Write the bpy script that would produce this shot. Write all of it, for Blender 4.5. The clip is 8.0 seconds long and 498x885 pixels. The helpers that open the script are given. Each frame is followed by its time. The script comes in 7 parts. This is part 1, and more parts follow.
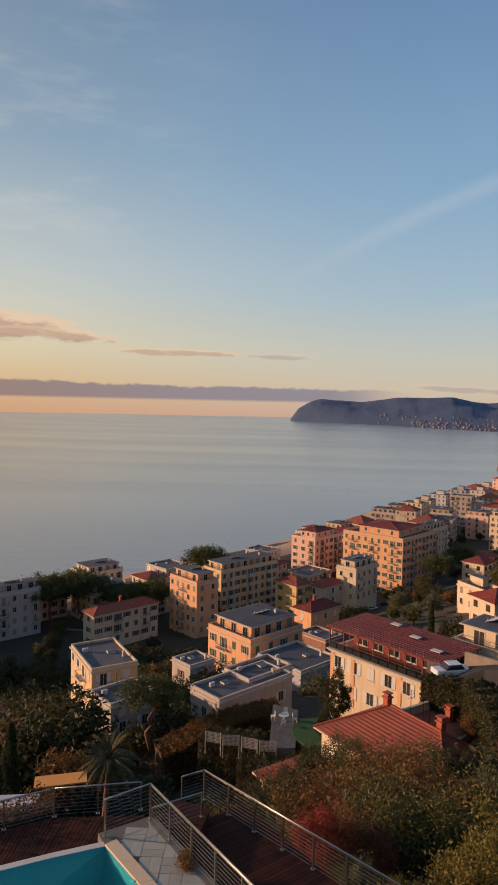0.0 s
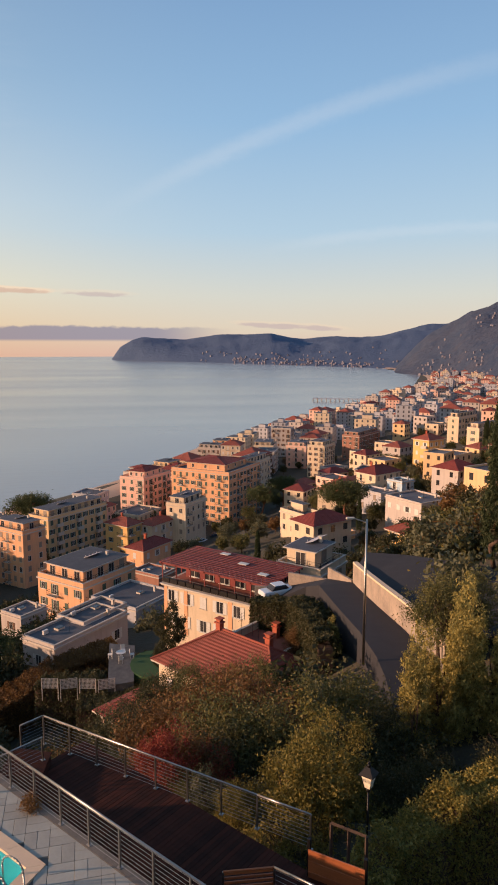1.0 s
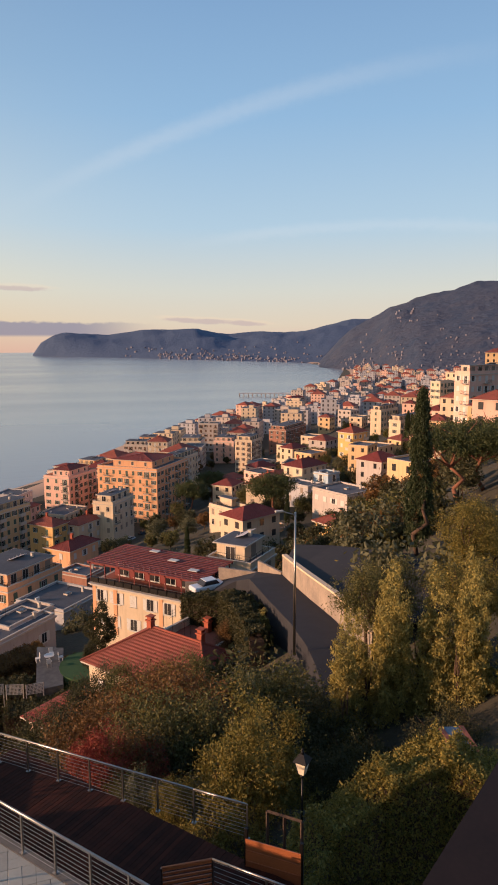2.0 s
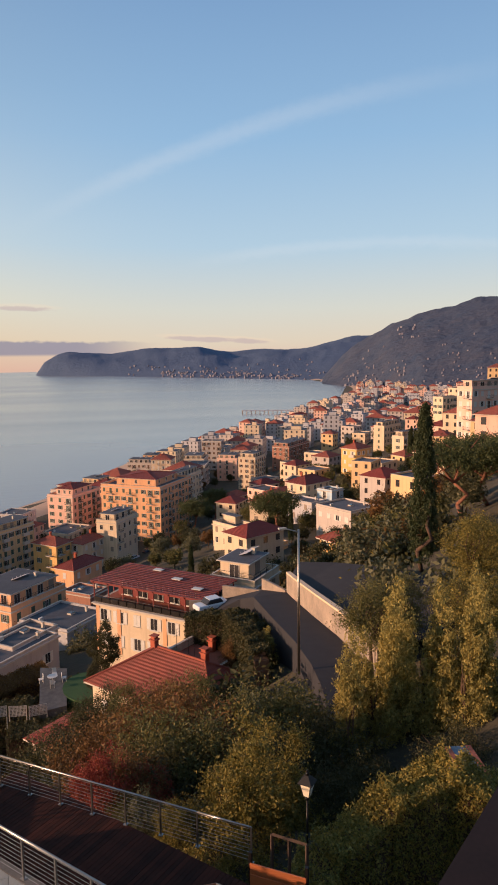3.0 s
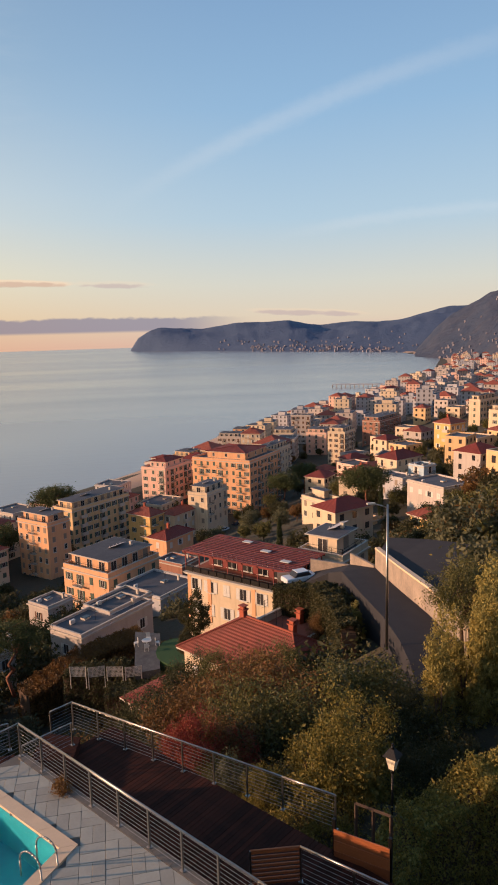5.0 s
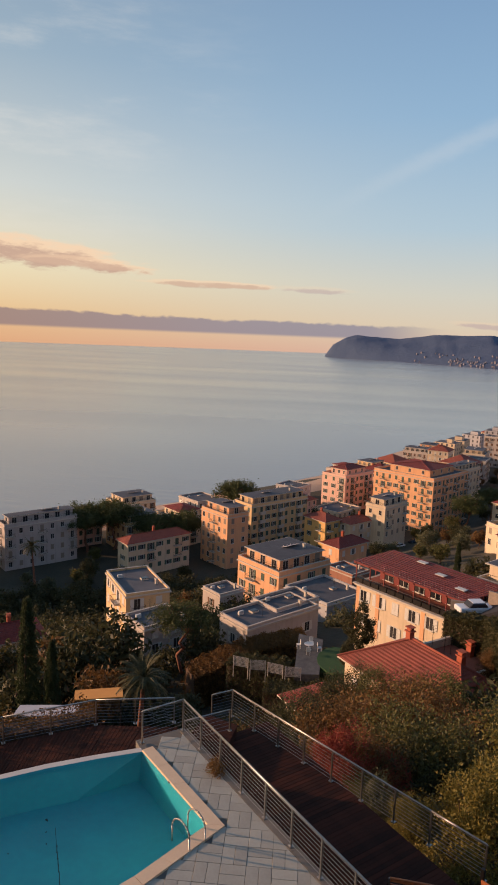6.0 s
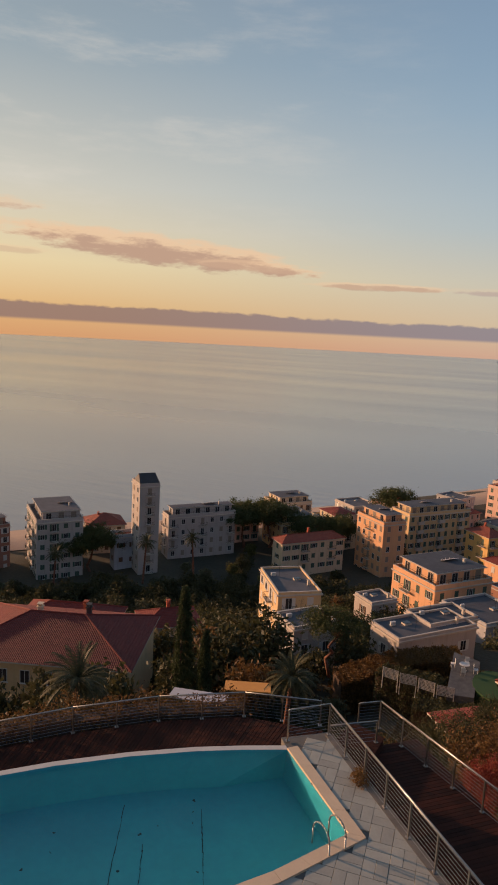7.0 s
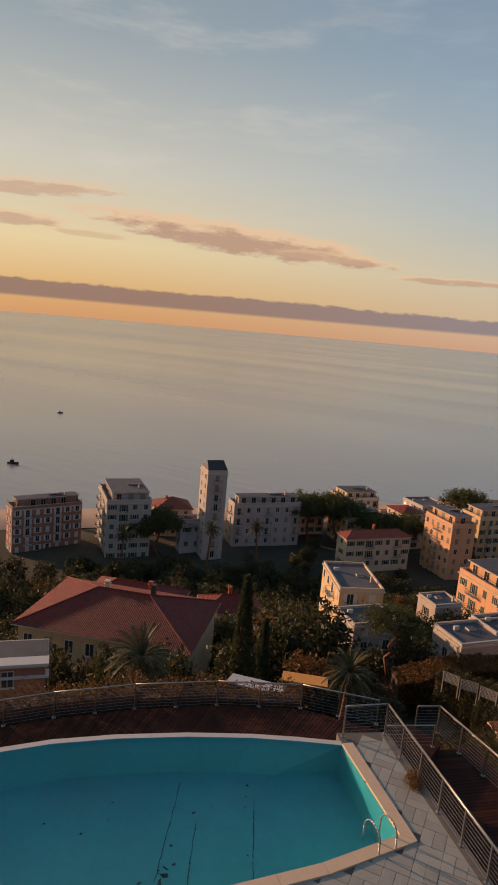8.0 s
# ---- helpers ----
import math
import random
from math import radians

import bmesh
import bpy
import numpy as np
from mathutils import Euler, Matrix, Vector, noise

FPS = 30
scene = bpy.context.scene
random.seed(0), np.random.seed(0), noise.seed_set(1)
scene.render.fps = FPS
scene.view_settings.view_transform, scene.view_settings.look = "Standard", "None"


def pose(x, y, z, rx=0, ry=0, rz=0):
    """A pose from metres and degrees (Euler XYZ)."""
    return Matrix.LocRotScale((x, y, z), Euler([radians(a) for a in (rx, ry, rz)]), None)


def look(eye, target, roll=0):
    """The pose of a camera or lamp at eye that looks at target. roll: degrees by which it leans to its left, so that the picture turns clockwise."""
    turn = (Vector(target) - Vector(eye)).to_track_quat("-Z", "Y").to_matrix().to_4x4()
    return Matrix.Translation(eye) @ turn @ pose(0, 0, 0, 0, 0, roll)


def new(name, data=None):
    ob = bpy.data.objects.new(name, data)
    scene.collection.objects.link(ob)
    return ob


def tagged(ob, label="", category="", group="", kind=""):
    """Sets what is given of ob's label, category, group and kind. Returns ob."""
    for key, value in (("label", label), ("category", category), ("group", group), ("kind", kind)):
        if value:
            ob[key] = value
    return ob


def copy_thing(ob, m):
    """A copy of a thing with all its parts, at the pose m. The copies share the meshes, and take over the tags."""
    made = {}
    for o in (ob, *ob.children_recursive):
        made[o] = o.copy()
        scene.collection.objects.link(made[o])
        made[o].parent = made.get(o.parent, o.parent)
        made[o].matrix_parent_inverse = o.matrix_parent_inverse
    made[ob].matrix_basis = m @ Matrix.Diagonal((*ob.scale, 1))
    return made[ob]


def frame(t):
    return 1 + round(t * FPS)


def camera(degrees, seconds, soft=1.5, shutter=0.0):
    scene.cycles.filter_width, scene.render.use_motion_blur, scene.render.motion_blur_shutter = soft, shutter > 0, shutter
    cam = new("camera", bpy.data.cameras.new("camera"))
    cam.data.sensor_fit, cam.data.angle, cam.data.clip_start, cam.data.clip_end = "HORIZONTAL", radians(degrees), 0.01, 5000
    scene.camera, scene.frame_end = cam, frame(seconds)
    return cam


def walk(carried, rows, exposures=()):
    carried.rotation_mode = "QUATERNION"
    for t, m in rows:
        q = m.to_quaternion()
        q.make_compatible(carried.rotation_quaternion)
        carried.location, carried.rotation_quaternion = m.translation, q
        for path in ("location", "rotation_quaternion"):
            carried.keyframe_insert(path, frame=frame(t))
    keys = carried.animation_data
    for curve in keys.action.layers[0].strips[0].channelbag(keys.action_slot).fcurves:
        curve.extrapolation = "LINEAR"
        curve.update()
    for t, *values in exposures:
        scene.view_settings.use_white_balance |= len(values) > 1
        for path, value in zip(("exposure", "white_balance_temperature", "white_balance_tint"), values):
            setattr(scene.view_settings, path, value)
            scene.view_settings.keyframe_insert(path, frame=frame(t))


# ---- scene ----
cam = camera(40.88, 8.0, 1.8)
PATH = [
    (0, pose(-0.028, 0.466, 61.830, 0, 0, 5.450) @ pose(0, 0, 0, 86.903) @ pose(0, 0, 0, 0, 0, 1.162)),
    (0.5, pose(0.057, 0.376, 61.858, 0, 0, -1.198) @ pose(0, 0, 0, 83.917) @ pose(0, 0, 0, 0, 0, -0.469)),
    (1, pose(-0.004, 0.242, 61.920, 0, 0, -9.545) @ pose(0, 0, 0, 81.793) @ pose(0, 0, 0, 0, 0, 0.009)),
    (1.5, pose(-0.112, 0.192, 61.929, 0, 0, -15.739) @ pose(0, 0, 0, 80.865) @ pose(0, 0, 0, 0, 0, 0.051)),
    (3, pose(-0.014, 0.152, 61.951, 0, 0, -15.552) @ pose(0, 0, 0, 82.854) @ pose(0, 0, 0, 0, 0, -0.718)),
    (3.5, pose(-0.047, 0.172, 61.921, 0, 0, -14.658) @ pose(0, 0, 0, 81.817) @ pose(0, 0, 0, 0, 0, -0.773)),
    (4, pose(-0.026, 0.179, 61.902, 0, 0, -12.824) @ pose(0, 0, 0, 82.262) @ pose(0, 0, 0, 0, 0, -0.795)),
    (5.5, pose(0.064, -0.072, 62.029, 0, 0, -1.636) @ pose(0, 0, 0, 80.388) @ pose(0, 0, 0, 0, 0, -0.428)),
    (6, pose(0.035, -0.225, 62.133, 0, 0, 8.081) @ pose(0, 0, 0, 81.282) @ pose(0, 0, 0, 0, 0, 2.195)),
    (6.5, pose(0.051, -0.272, 62.157, 0, 0, 17.305) @ pose(0, 0, 0, 82.981) @ pose(0, 0, 0, 0, 0, 2.894)),
    (7, pose(0.011, -0.260, 62.140, 0, 0, 21.819) @ pose(0, 0, 0, 80.927) @ pose(0, 0, 0, 0, 0, 2.971)),
    (7.5, pose(0.008, -0.344, 62.194, 0, 0, 22.391) @ pose(0, 0, 0, 79.749) @ pose(0, 0, 0, 0, 0, 2.691)),
    (8, pose(0.009, -0.419, 62.245, 0, 0, 27.735) @ pose(0, 0, 0, 79.725) @ pose(0, 0, 0, 0, 0, 4.961)),
]
walk(cam, PATH, [(0.0, 0.18, 6150, 8), (0.8, 0.5, 6000, 9), (5.4, 0.48, 6100, 9), (6.6, 0.24, 6500, 10), (8.0, 0.1, 6750, 11)])

# ---- sky and sun ----
SUN_AZ, SUN_EL = 87.0, 10.0          # degrees to the left of +y, and above the horizon


def build_world():
    w = bpy.data.worlds.new("evening_sky")
    scene.world = w
    w.use_nodes = True
    nt = w.node_tree
    nt.nodes.clear()
    N, L = nt.nodes.new, nt.links.new

    def val(v):
        n = N("ShaderNodeValue")
        n.outputs[0].default_value = v
        return n.outputs[0]

    def math2(op, a, b=0.0, clamp=False):
        n = N("ShaderNodeMath")
        n.operation, n.use_clamp = op, clamp
        for k, q in enumerate((a, b)):
            if isinstance(q, (int, float)):
                n.inputs[k].default_value = q
            else:
                L(q, n.inputs[k])
        return n.outputs[0]

    def maprange(v, a, b, c=0.0, d=1.0, smooth=True):
        n = N("ShaderNodeMapRange")
        n.interpolation_type = "SMOOTHSTEP" if smooth else "LINEAR"
        L(v, n.inputs[0])
        for k, q in enumerate((a, b, c, d)):
            n.inputs[k + 1].default_value = q
        return n.outputs[0]

    def mix(f, a, b):
        n = N("ShaderNodeMix")
        n.data_type = "RGBA"
        for sock, q in ((n.inputs[0], f), (n.inputs[6], a), (n.inputs[7], b)):
            if isinstance(q, tuple):
                sock.default_value = (*q, 1)
            elif isinstance(q, (int, float)):
                sock.default_value = q
            else:
                L(q, sock)
        return n.outputs[2]

    def colours(v, stops):
        n = N("ShaderNodeValToRGB")
        el = n.color_ramp.elements
        while len(el) < len(stops):
            el.new(0.5)
        for e, (q, c) in zip(el, stops):
            e.position, e.color = q, (*[(u / 255.0) ** 2.2 for u in c], 1)
        L(v, n.inputs[0])
        return n.outputs[0]

    def noise2(a, b, sa, sb, detail=5.0, rough=0.55, seed=0.0):
        c = N("ShaderNodeCombineXYZ")
        L(math2("MULTIPLY", a, sa), c.inputs[0])
        L(math2("MULTIPLY", b, sb), c.inputs[1])
        c.inputs[2].default_value = seed
        n = N("ShaderNodeTexNoise")
        n.inputs["Scale"].default_value, n.inputs["Detail"].default_value, n.inputs["Roughness"].default_value = 1.0, detail, rough
        L(c.outputs[0], n.inputs["Vector"])
        return n.outputs[0]

    tc = N("ShaderNodeTexCoord")
    sep = N("ShaderNodeSeparateXYZ")
    L(tc.outputs["Generated"], sep.inputs[0])
    x, y, z = sep.outputs
    az = math2("MULTIPLY", math2("ARCTAN2", math2("MULTIPLY", x, -1.0), y), 180 / math.pi)      # to the left
    el = math2("MULTIPLY", math2("ARCSINE", z), 180 / math.pi)
    up = maprange(el, -1.0, 50.0, 0.0, 1.0, False)
    # the evening gradient away from the sun and towards it
    cool = colours(up, [(0.0, (230, 186, 166)), (0.045, (232, 210, 182)), (0.10, (220, 214, 198)), (0.2, (184, 204, 216)), (0.36, (152, 184, 212)), (0.6, (122, 153, 190)), (1.0, (94, 126, 168))])
    warm = colours(up, [(0.0, (238, 172, 122)), (0.05, (246, 196, 136)), (0.12, (255, 230, 180)), (0.24, (226, 222, 208)), (0.42, (166, 182, 192)), (0.65, (134, 152, 170)), (1.0, (96, 120, 150))])
    grad = mix(maprange(az, -14.0, 46.0), cool, warm)
    sky = N("ShaderNodeTexSky")
    sky.sky_type, sky.sun_disc = "NISHITA", False
    sky.sun_elevation, sky.sun_rotation = radians(SUN_EL), radians(-SUN_AZ)
    sky.altitude, sky.air_density, sky.dust_density = 60, 1.0, 2.0
    sm = N("ShaderNodeVectorMath")
    sm.operation = "SCALE"
    L(sky.outputs[0], sm.inputs[0])
    sm.inputs["Scale"].default_value = 0.1
    base = mix(0.12, grad, sm.outputs[0])
    # the long bank of cloud over the horizon
    wob = noise2(az, el, 0.16, 0.25, 6.0, 0.6, 3.0)
    fine = noise2(az, el, 0.9, 1.6, 5.0, 0.6, 8.0)
    rise = maprange(az, -8.0, 30.0, 0.0, 0.25, False)
    top = math2("ADD", math2("ADD", math2("MULTIPLY", wob, 0.7), math2("MULTIPLY", fine, 0.55)), rise)
    e1 = math2("SUBTRACT", el, top)
    bank = math2("MULTIPLY", maprange(e1, 0.78, 1.0, 1.0, 0.0), maprange(el, 0.32, 0.62))
    bank = math2("MULTIPLY", bank, maprange(az, -9.0, -1.0))
    base = mix(math2("MULTIPLY", bank, 0.88), base, mix(maprange(az, 0.0, 38.0), (0.30, 0.265, 0.31), (0.34, 0.22, 0.19)))
    # puffs drifting above it: middle (degrees left, degrees up), half width and height, tilt, strength
    ragged = noise2(az, el, 0.34, 1.25, 7.0, 0.62, 21.0)
    for a0, e0, wide, tall, tilt, amount in ((30.0, 6.4, 11.5, 1.0, 0.075, 0.85), (12.0, 4.4, 5.2, 0.26, 0.01, 0.6), (3.0, 4.28, 3.4, 0.26, 0.02, 0.55), (-13.0, 1.66, 4.6, 0.26, 0.05, 0.6),
                                             (46.0, 8.7, 6.0, 0.6, -0.06, 0.5), (48.0, 6.3, 4.0, 0.5, 0.0, 0.55), (42.0, 5.75, 3.6, 0.25, 0.0, 0.3), (22.5, 5.6, 4.5, 0.4, 0.03, 0.5)):
        da = math2("SUBTRACT", az, a0)
        de = math2("SUBTRACT", math2("SUBTRACT", el, e0), math2("MULTIPLY", da, tilt))
        u, v = math2("DIVIDE", da, wide), math2("DIVIDE", de, tall)
        far = math2("ADD", math2("MULTIPLY", u, u), math2("MULTIPLY", v, v))
        thick = math2("ADD", math2("SUBTRACT", 1.0, far), math2("MULTIPLY", math2("SUBTRACT", ragged, 0.5), 3.4))
        glow = maprange(math2("ADD", thick, math2("MULTIPLY", v, 0.5)), -0.55, 0.6)
        base = mix(math2("MULTIPLY", glow, amount * (0.95 if a0 > 5 else 0.35)), base, (0.98, 0.66, 0.42))
        base = mix(math2("MULTIPLY", maprange(math2("SUBTRACT", thick, math2("MULTIPLY", v, 0.4)), 0.0, 0.8), amount), base, (0.56, 0.36, 0.27) if a0 > 5 else (0.50, 0.38, 0.37))
    # thin high veil, thicker towards the sun
    veil = noise2(az, el, 0.07, 0.30, 7.0, 0.62, 40.0)
    vm = math2("MULTIPLY", maprange(veil, 0.47, 0.75), maprange(az, 2.0, 36.0))
    vm = math2("MULTIPLY", vm, maprange(el, 5.0, 12.0))
    base = mix(math2("MULTIPLY", vm, 0.42), base, (0.88, 0.81, 0.72))
    # two old contrails
    for e0, slope, bend, width, a0, a1, a2, a3, amount in ((14.6, -0.42, -0.0072, 1.15, -42.0, -14.0, -8.0, 5.0, 0.17), (9.1, -0.06, -0.006, 0.7, -44.0, -30.0, -18.0, -9.0, 0.15)):
        da = math2("ADD", az, 6.0 if e0 > 12 else 21.0)
        line = math2("ADD", math2("MULTIPLY", da, slope), math2("MULTIPLY", math2("MULTIPLY", da, da), bend))
        off = math2("ABSOLUTE", math2("SUBTRACT", math2("SUBTRACT", el, e0), line))
        off = math2("ADD", off, math2("MULTIPLY", math2("SUBTRACT", fine, 0.5), 0.7))
        m = math2("MULTIPLY", maprange(off, 0.0, width, 1.0, 0.0), math2("MULTIPLY", maprange(az, a0, a1), maprange(az, a2, a3, 1.0, 0.0)))
        base = mix(math2("MULTIPLY", m, amount), base, (0.80, 0.76, 0.72))
    bg = N("ShaderNodeBackground")
    bg.inputs[1].default_value = 0.76
    L(base, bg.inputs[0])
    out = N("ShaderNodeOutputWorld")
    L(bg.outputs[0], out.inputs[0])


build_world()
sun_data = bpy.data.lights.new("sun", "SUN")
sun_data.energy, sun_data.angle, sun_data.color = 5.0, radians(1.0), (1.0, 0.58, 0.34)
sun = new("sun", sun_data)
sun.matrix_world = look((0, 0, 0), (math.sin(radians(SUN_AZ)) * math.cos(radians(SUN_EL)), -math.cos(radians(SUN_AZ)) * math.cos(radians(SUN_EL)), -math.sin(radians(SUN_EL))))

# ---- the lie of the land ----
SEA = -12.0
COAST = [(-700, -420), (-184, 164), (-166, 183), (-77, 283), (-12, 372), (64, 521), (186, 690), (372, 960), (537, 1233),
         (706, 1594), (777, 1934), (816, 2245), (709, 2705), (300, 3350), (-129, 3900)]


def coast_place(x, y):
    """Distance inland from the shore line (negative at sea), way along it, and its heading."""
    best, along = None, 0.0
    for (ax, ay), (bx, by) in zip(COAST, COAST[1:]):
        ex, ey = bx - ax, by - ay
        ln = math.hypot(ex, ey)
        ex, ey = ex / ln, ey / ln
        u = min(max((x - ax) * ex + (y - ay) * ey, 0.0), ln)
        dx, dy = x - ax - u * ex, y - ay - u * ey
        dist = math.hypot(dx, dy)
        if best is None or dist < best[0]:
            best = (dist, dist if dx * ey - dy * ex > 0 else -dist, along + u, math.atan2(ey, ex))
        along += ln
    return best[1], best[2] - 979.0, best[3]


def ramp(v, pts):
    if v <= pts[0][0]:
        return pts[0][1]
    for (a, za), (b, zb) in zip(pts, pts[1:]):
        if v <= b:
            return za + (zb - za) * (v - a) / (b - a)
    return pts[-1][1]


NEAR_SLOPE = [(-60, -20), (-4, -13), (0, -12.2), (8, -11), (20, -9.5), (85, -9), (110, -8), (136, 2.5), (150, 6), (165, 10.5),
              (175, 13), (197, 16.5), (206, 22.5), (214, 28), (229, 38), (245, 46), (300, 60), (450, 100), (900, 220)]
FAR_SLOPE = [(-60, -20), (-4, -13), (0, -12.2), (10, -10), (200, -7), (330, 12), (450, 40), (700, 110), (1200, 250), (1600, 300)]


def land(x, y):
    """Height of the ground."""
    s, a, _ = coast_place(x, y)
    k = min(max((a - 130) / 330, 0.0), 1.0)
    k = k * k * (3 - 2 * k)
    z = ramp(s, NEAR_SLOPE) * (1 - k) + ramp(s, FAR_SLOPE) * k
    d = math.hypot(x, y)
    if d < 60:
        z -= 2.5 * max(0.0, 1 - max(d - 15, 0) / 45)
    z += 2.5 * math.exp(-((x + 2) ** 2 + (y - 63) ** 2) / 340.0)
    z = max(z, 43.5 - max(0.0, d - 24) * 0.75) if d < 60 else z
    return z

# ---- materials ----


def lin(r, g, b):
    return tuple((q / 255.0) ** 2.2 for q in (r, g, b))


def material(name, colour, other=None, rough=0.85, scale=2.0, amount=0.5, bump=0.0, bump_scale=30.0, metal=0.0, island=0.0, per_object=0.0, stretch=(1, 1, 1), stain=0.0, spec=0.5):
    """A surface whose colour wanders between two tones at two scales, with fine relief."""
    m = bpy.data.materials.new(name)
    m.use_nodes = True
    nt = m.node_tree
    N, L = nt.nodes.new, nt.links.new
    b = nt.nodes["Principled BSDF"]
    b.inputs["Roughness"].default_value, b.inputs["Metallic"].default_value = rough, metal
    b.inputs["Specular IOR Level"].default_value = spec
    tc = N("ShaderNodeTexCoord")
    mp = N("ShaderNodeMapping")
    mp.inputs["Scale"].default_value = stretch
    L(tc.outputs["Object"], mp.inputs[0])

    def noise_at(s, detail=5.0):
        n = N("ShaderNodeTexNoise")
        n.inputs["Scale"].default_value, n.inputs["Detail"].default_value = s, detail
        L(mp.outputs[0], n.inputs["Vector"])
        return n.outputs[0]

    def arith(op, p, q, clamp=False):
        n = N("ShaderNodeMath")
        n.operation, n.use_clamp = op, clamp
        for k, v in enumerate((p, q)):
            if isinstance(v, (int, float)):
                n.inputs[k].default_value = v
            else:
                L(v, n.inputs[k])
        return n.outputs[0]

    other = other or tuple(q * 0.7 for q in colour)
    f = arith("ADD", arith("MULTIPLY", noise_at(scale), 0.6), arith("MULTIPLY", noise_at(scale * 9), 0.4))
    f = arith("MULTIPLY", arith("SUBTRACT", f, 0.5), 2.6 * amount)
    if island:
        g = N("ShaderNodeNewGeometry")
        f = arith("ADD", f, arith("MULTIPLY", arith("SUBTRACT", g.outputs["Random Per Island"], 0.5), island))
    if per_object:
        o = N("ShaderNodeObjectInfo")
        f = arith("ADD", f, arith("MULTIPLY", arith("SUBTRACT", o.outputs["Random"], 0.5), per_object))
    f = arith("ADD", f, 0.5, True)
    mx = N("ShaderNodeMix")
    mx.data_type = "RGBA"
    L(f, mx.inputs[0])
    mx.inputs[6].default_value, mx.inputs[7].default_value = (*colour, 1), (*other, 1)
    col = mx.outputs[2]
    if stain:
        mp2 = N("ShaderNodeMapping")
        mp2.inputs["Scale"].default_value = (1.1, 1.1, 0.12)
        L(tc.outputs["Object"], mp2.inputs[0])
        n = N("ShaderNodeTexNoise")
        n.inputs["Scale"].default_value, n.inputs["Detail"].default_value = 1.3, 6
        L(mp2.outputs[0], n.inputs["Vector"])
        r = N("ShaderNodeMapRange")
        r.inputs[1].default_value, r.inputs[2].default_value, r.inputs[4].default_value = 0.5, 0.72, stain
        L(n.outputs[0], r.inputs[0])
        m2 = N("ShaderNodeMix")
        m2.data_type = "RGBA"
        L(r.outputs[0], m2.inputs[0])
        L(col, m2.inputs[6])
        m2.inputs[7].default_value = (*[q * 0.45 for q in colour], 1)
        col = m2.outputs[2]
    L(col, b.inputs["Base Color"])
    if bump:
        bp = N("ShaderNodeBump")
        bp.inputs["Strength"].default_value, bp.inputs["Distance"].default_value = min(bump * 10, 1.0), bump
        L(noise_at(bump_scale, 4.0), bp.inputs["Height"])
        L(bp.outputs[0], b.inputs["Normal"])
    return m


def roof_tiles(name, colour, other, pitch=0.22):
    """Clay pantiles: ribs down the slope and courses across it."""
    m = material(name, colour, other, 0.85, 0.6, 0.7, per_object=0.5, stain=0.35)
    nt = m.node_tree
    N, L = nt.nodes.new, nt.links.new
    tc = N("ShaderNodeTexCoord")
    heights = []
    for axis in ("X", "Y"):
        w = N("ShaderNodeTexWave")
        w.wave_type, w.bands_direction = "BANDS", axis
        w.inputs["Scale"].default_value = 0.314 / pitch * (1.0 if axis == "X" else 0.6)
        w.inputs["Distortion"].default_value = 0.4
        L(tc.outputs["UV"], w.inputs["Vector"])
        heights.append(w.outputs["Fac"])
    a = N("ShaderNodeMath")
    a.operation = "ADD"
    L(heights[0], a.inputs[0])
    L(heights[1], a.inputs[1])
    bp = N("ShaderNodeBump")
    bp.inputs["Strength"].default_value, bp.inputs["Distance"].default_value = 0.8, 0.07
    L(a.outputs[0], bp.inputs["Height"])
    b = nt.nodes["Principled BSDF"]
    L(bp.outputs[0], b.inputs["Normal"])
    return m


def foliage(name, colour, other, island=1.1):
    m = material(name, colour, other, 0.6, 0.35, 0.5, island=island, spec=0.25)
    nt = m.node_tree
    b = nt.nodes["Principled BSDF"]
    src = b.inputs["Base Color"].links[0].from_socket
    tr = nt.nodes.new("ShaderNodeBsdfTranslucent")
    nt.links.new(src, tr.inputs[0])
    mx = nt.nodes.new("ShaderNodeMixShader")
    mx.inputs[0].default_value = 0.3
    nt.links.new(b.outputs[0], mx.inputs[1])
    nt.links.new(tr.outputs[0], mx.inputs[2])
    nt.links.new(mx.outputs[0], nt.nodes["Material Output"].inputs[0])
    return m


PLASTER = {}


def plaster(name, r, g, b):
    if name not in PLASTER:
        c = lin(r, g, b)
        PLASTER[name] = material("plaster_" + name, c, tuple(q * 0.78 for q in c), 0.9, 0.35, 0.6, bump=0.01, bump_scale=14, per_object=0.35, stain=0.3)
    return PLASTER[name]


CREAM = plaster("cream", 216, 194, 164)
ORANGE = plaster("orange", 222, 168, 126)
OCHRE = plaster("ochre", 216, 182, 136)
PINK = plaster("pink", 226, 184, 164)
WHITE = plaster("white", 186, 174, 166)
PALE = plaster("pale_grey", 182, 180, 184)
YELLOW = plaster("yellow", 222, 178, 112)
BRICK = plaster("brick", 162, 116, 98)
BLUE = plaster("light_blue", 176, 196, 210)
TILES = roof_tiles("clay_tiles", lin(158, 84, 64), lin(120, 64, 54))
TILES_RED = roof_tiles("red_tiles", lin(136, 58, 48), lin(104, 47, 42))
FLAT_GREY = material("roof_felt", lin(92, 92, 96), lin(68, 69, 74), 0.8, 0.5, 0.9, bump=0.01, bump_scale=5, per_object=0.6)
TERRA = material("terracotta_paving", lin(164, 96, 74), lin(132, 80, 66), 0.85, 0.8, 0.7, bump=0.01)
STONE_TRIM = material("pale_trim", lin(202, 190, 174), lin(172, 162, 150), 0.8, 1.5, 0.5)
PANE = material("window_glass", (0.022, 0.022, 0.026), (0.06, 0.055, 0.055), 0.12, 0.3, 0.6, per_object=0.9)
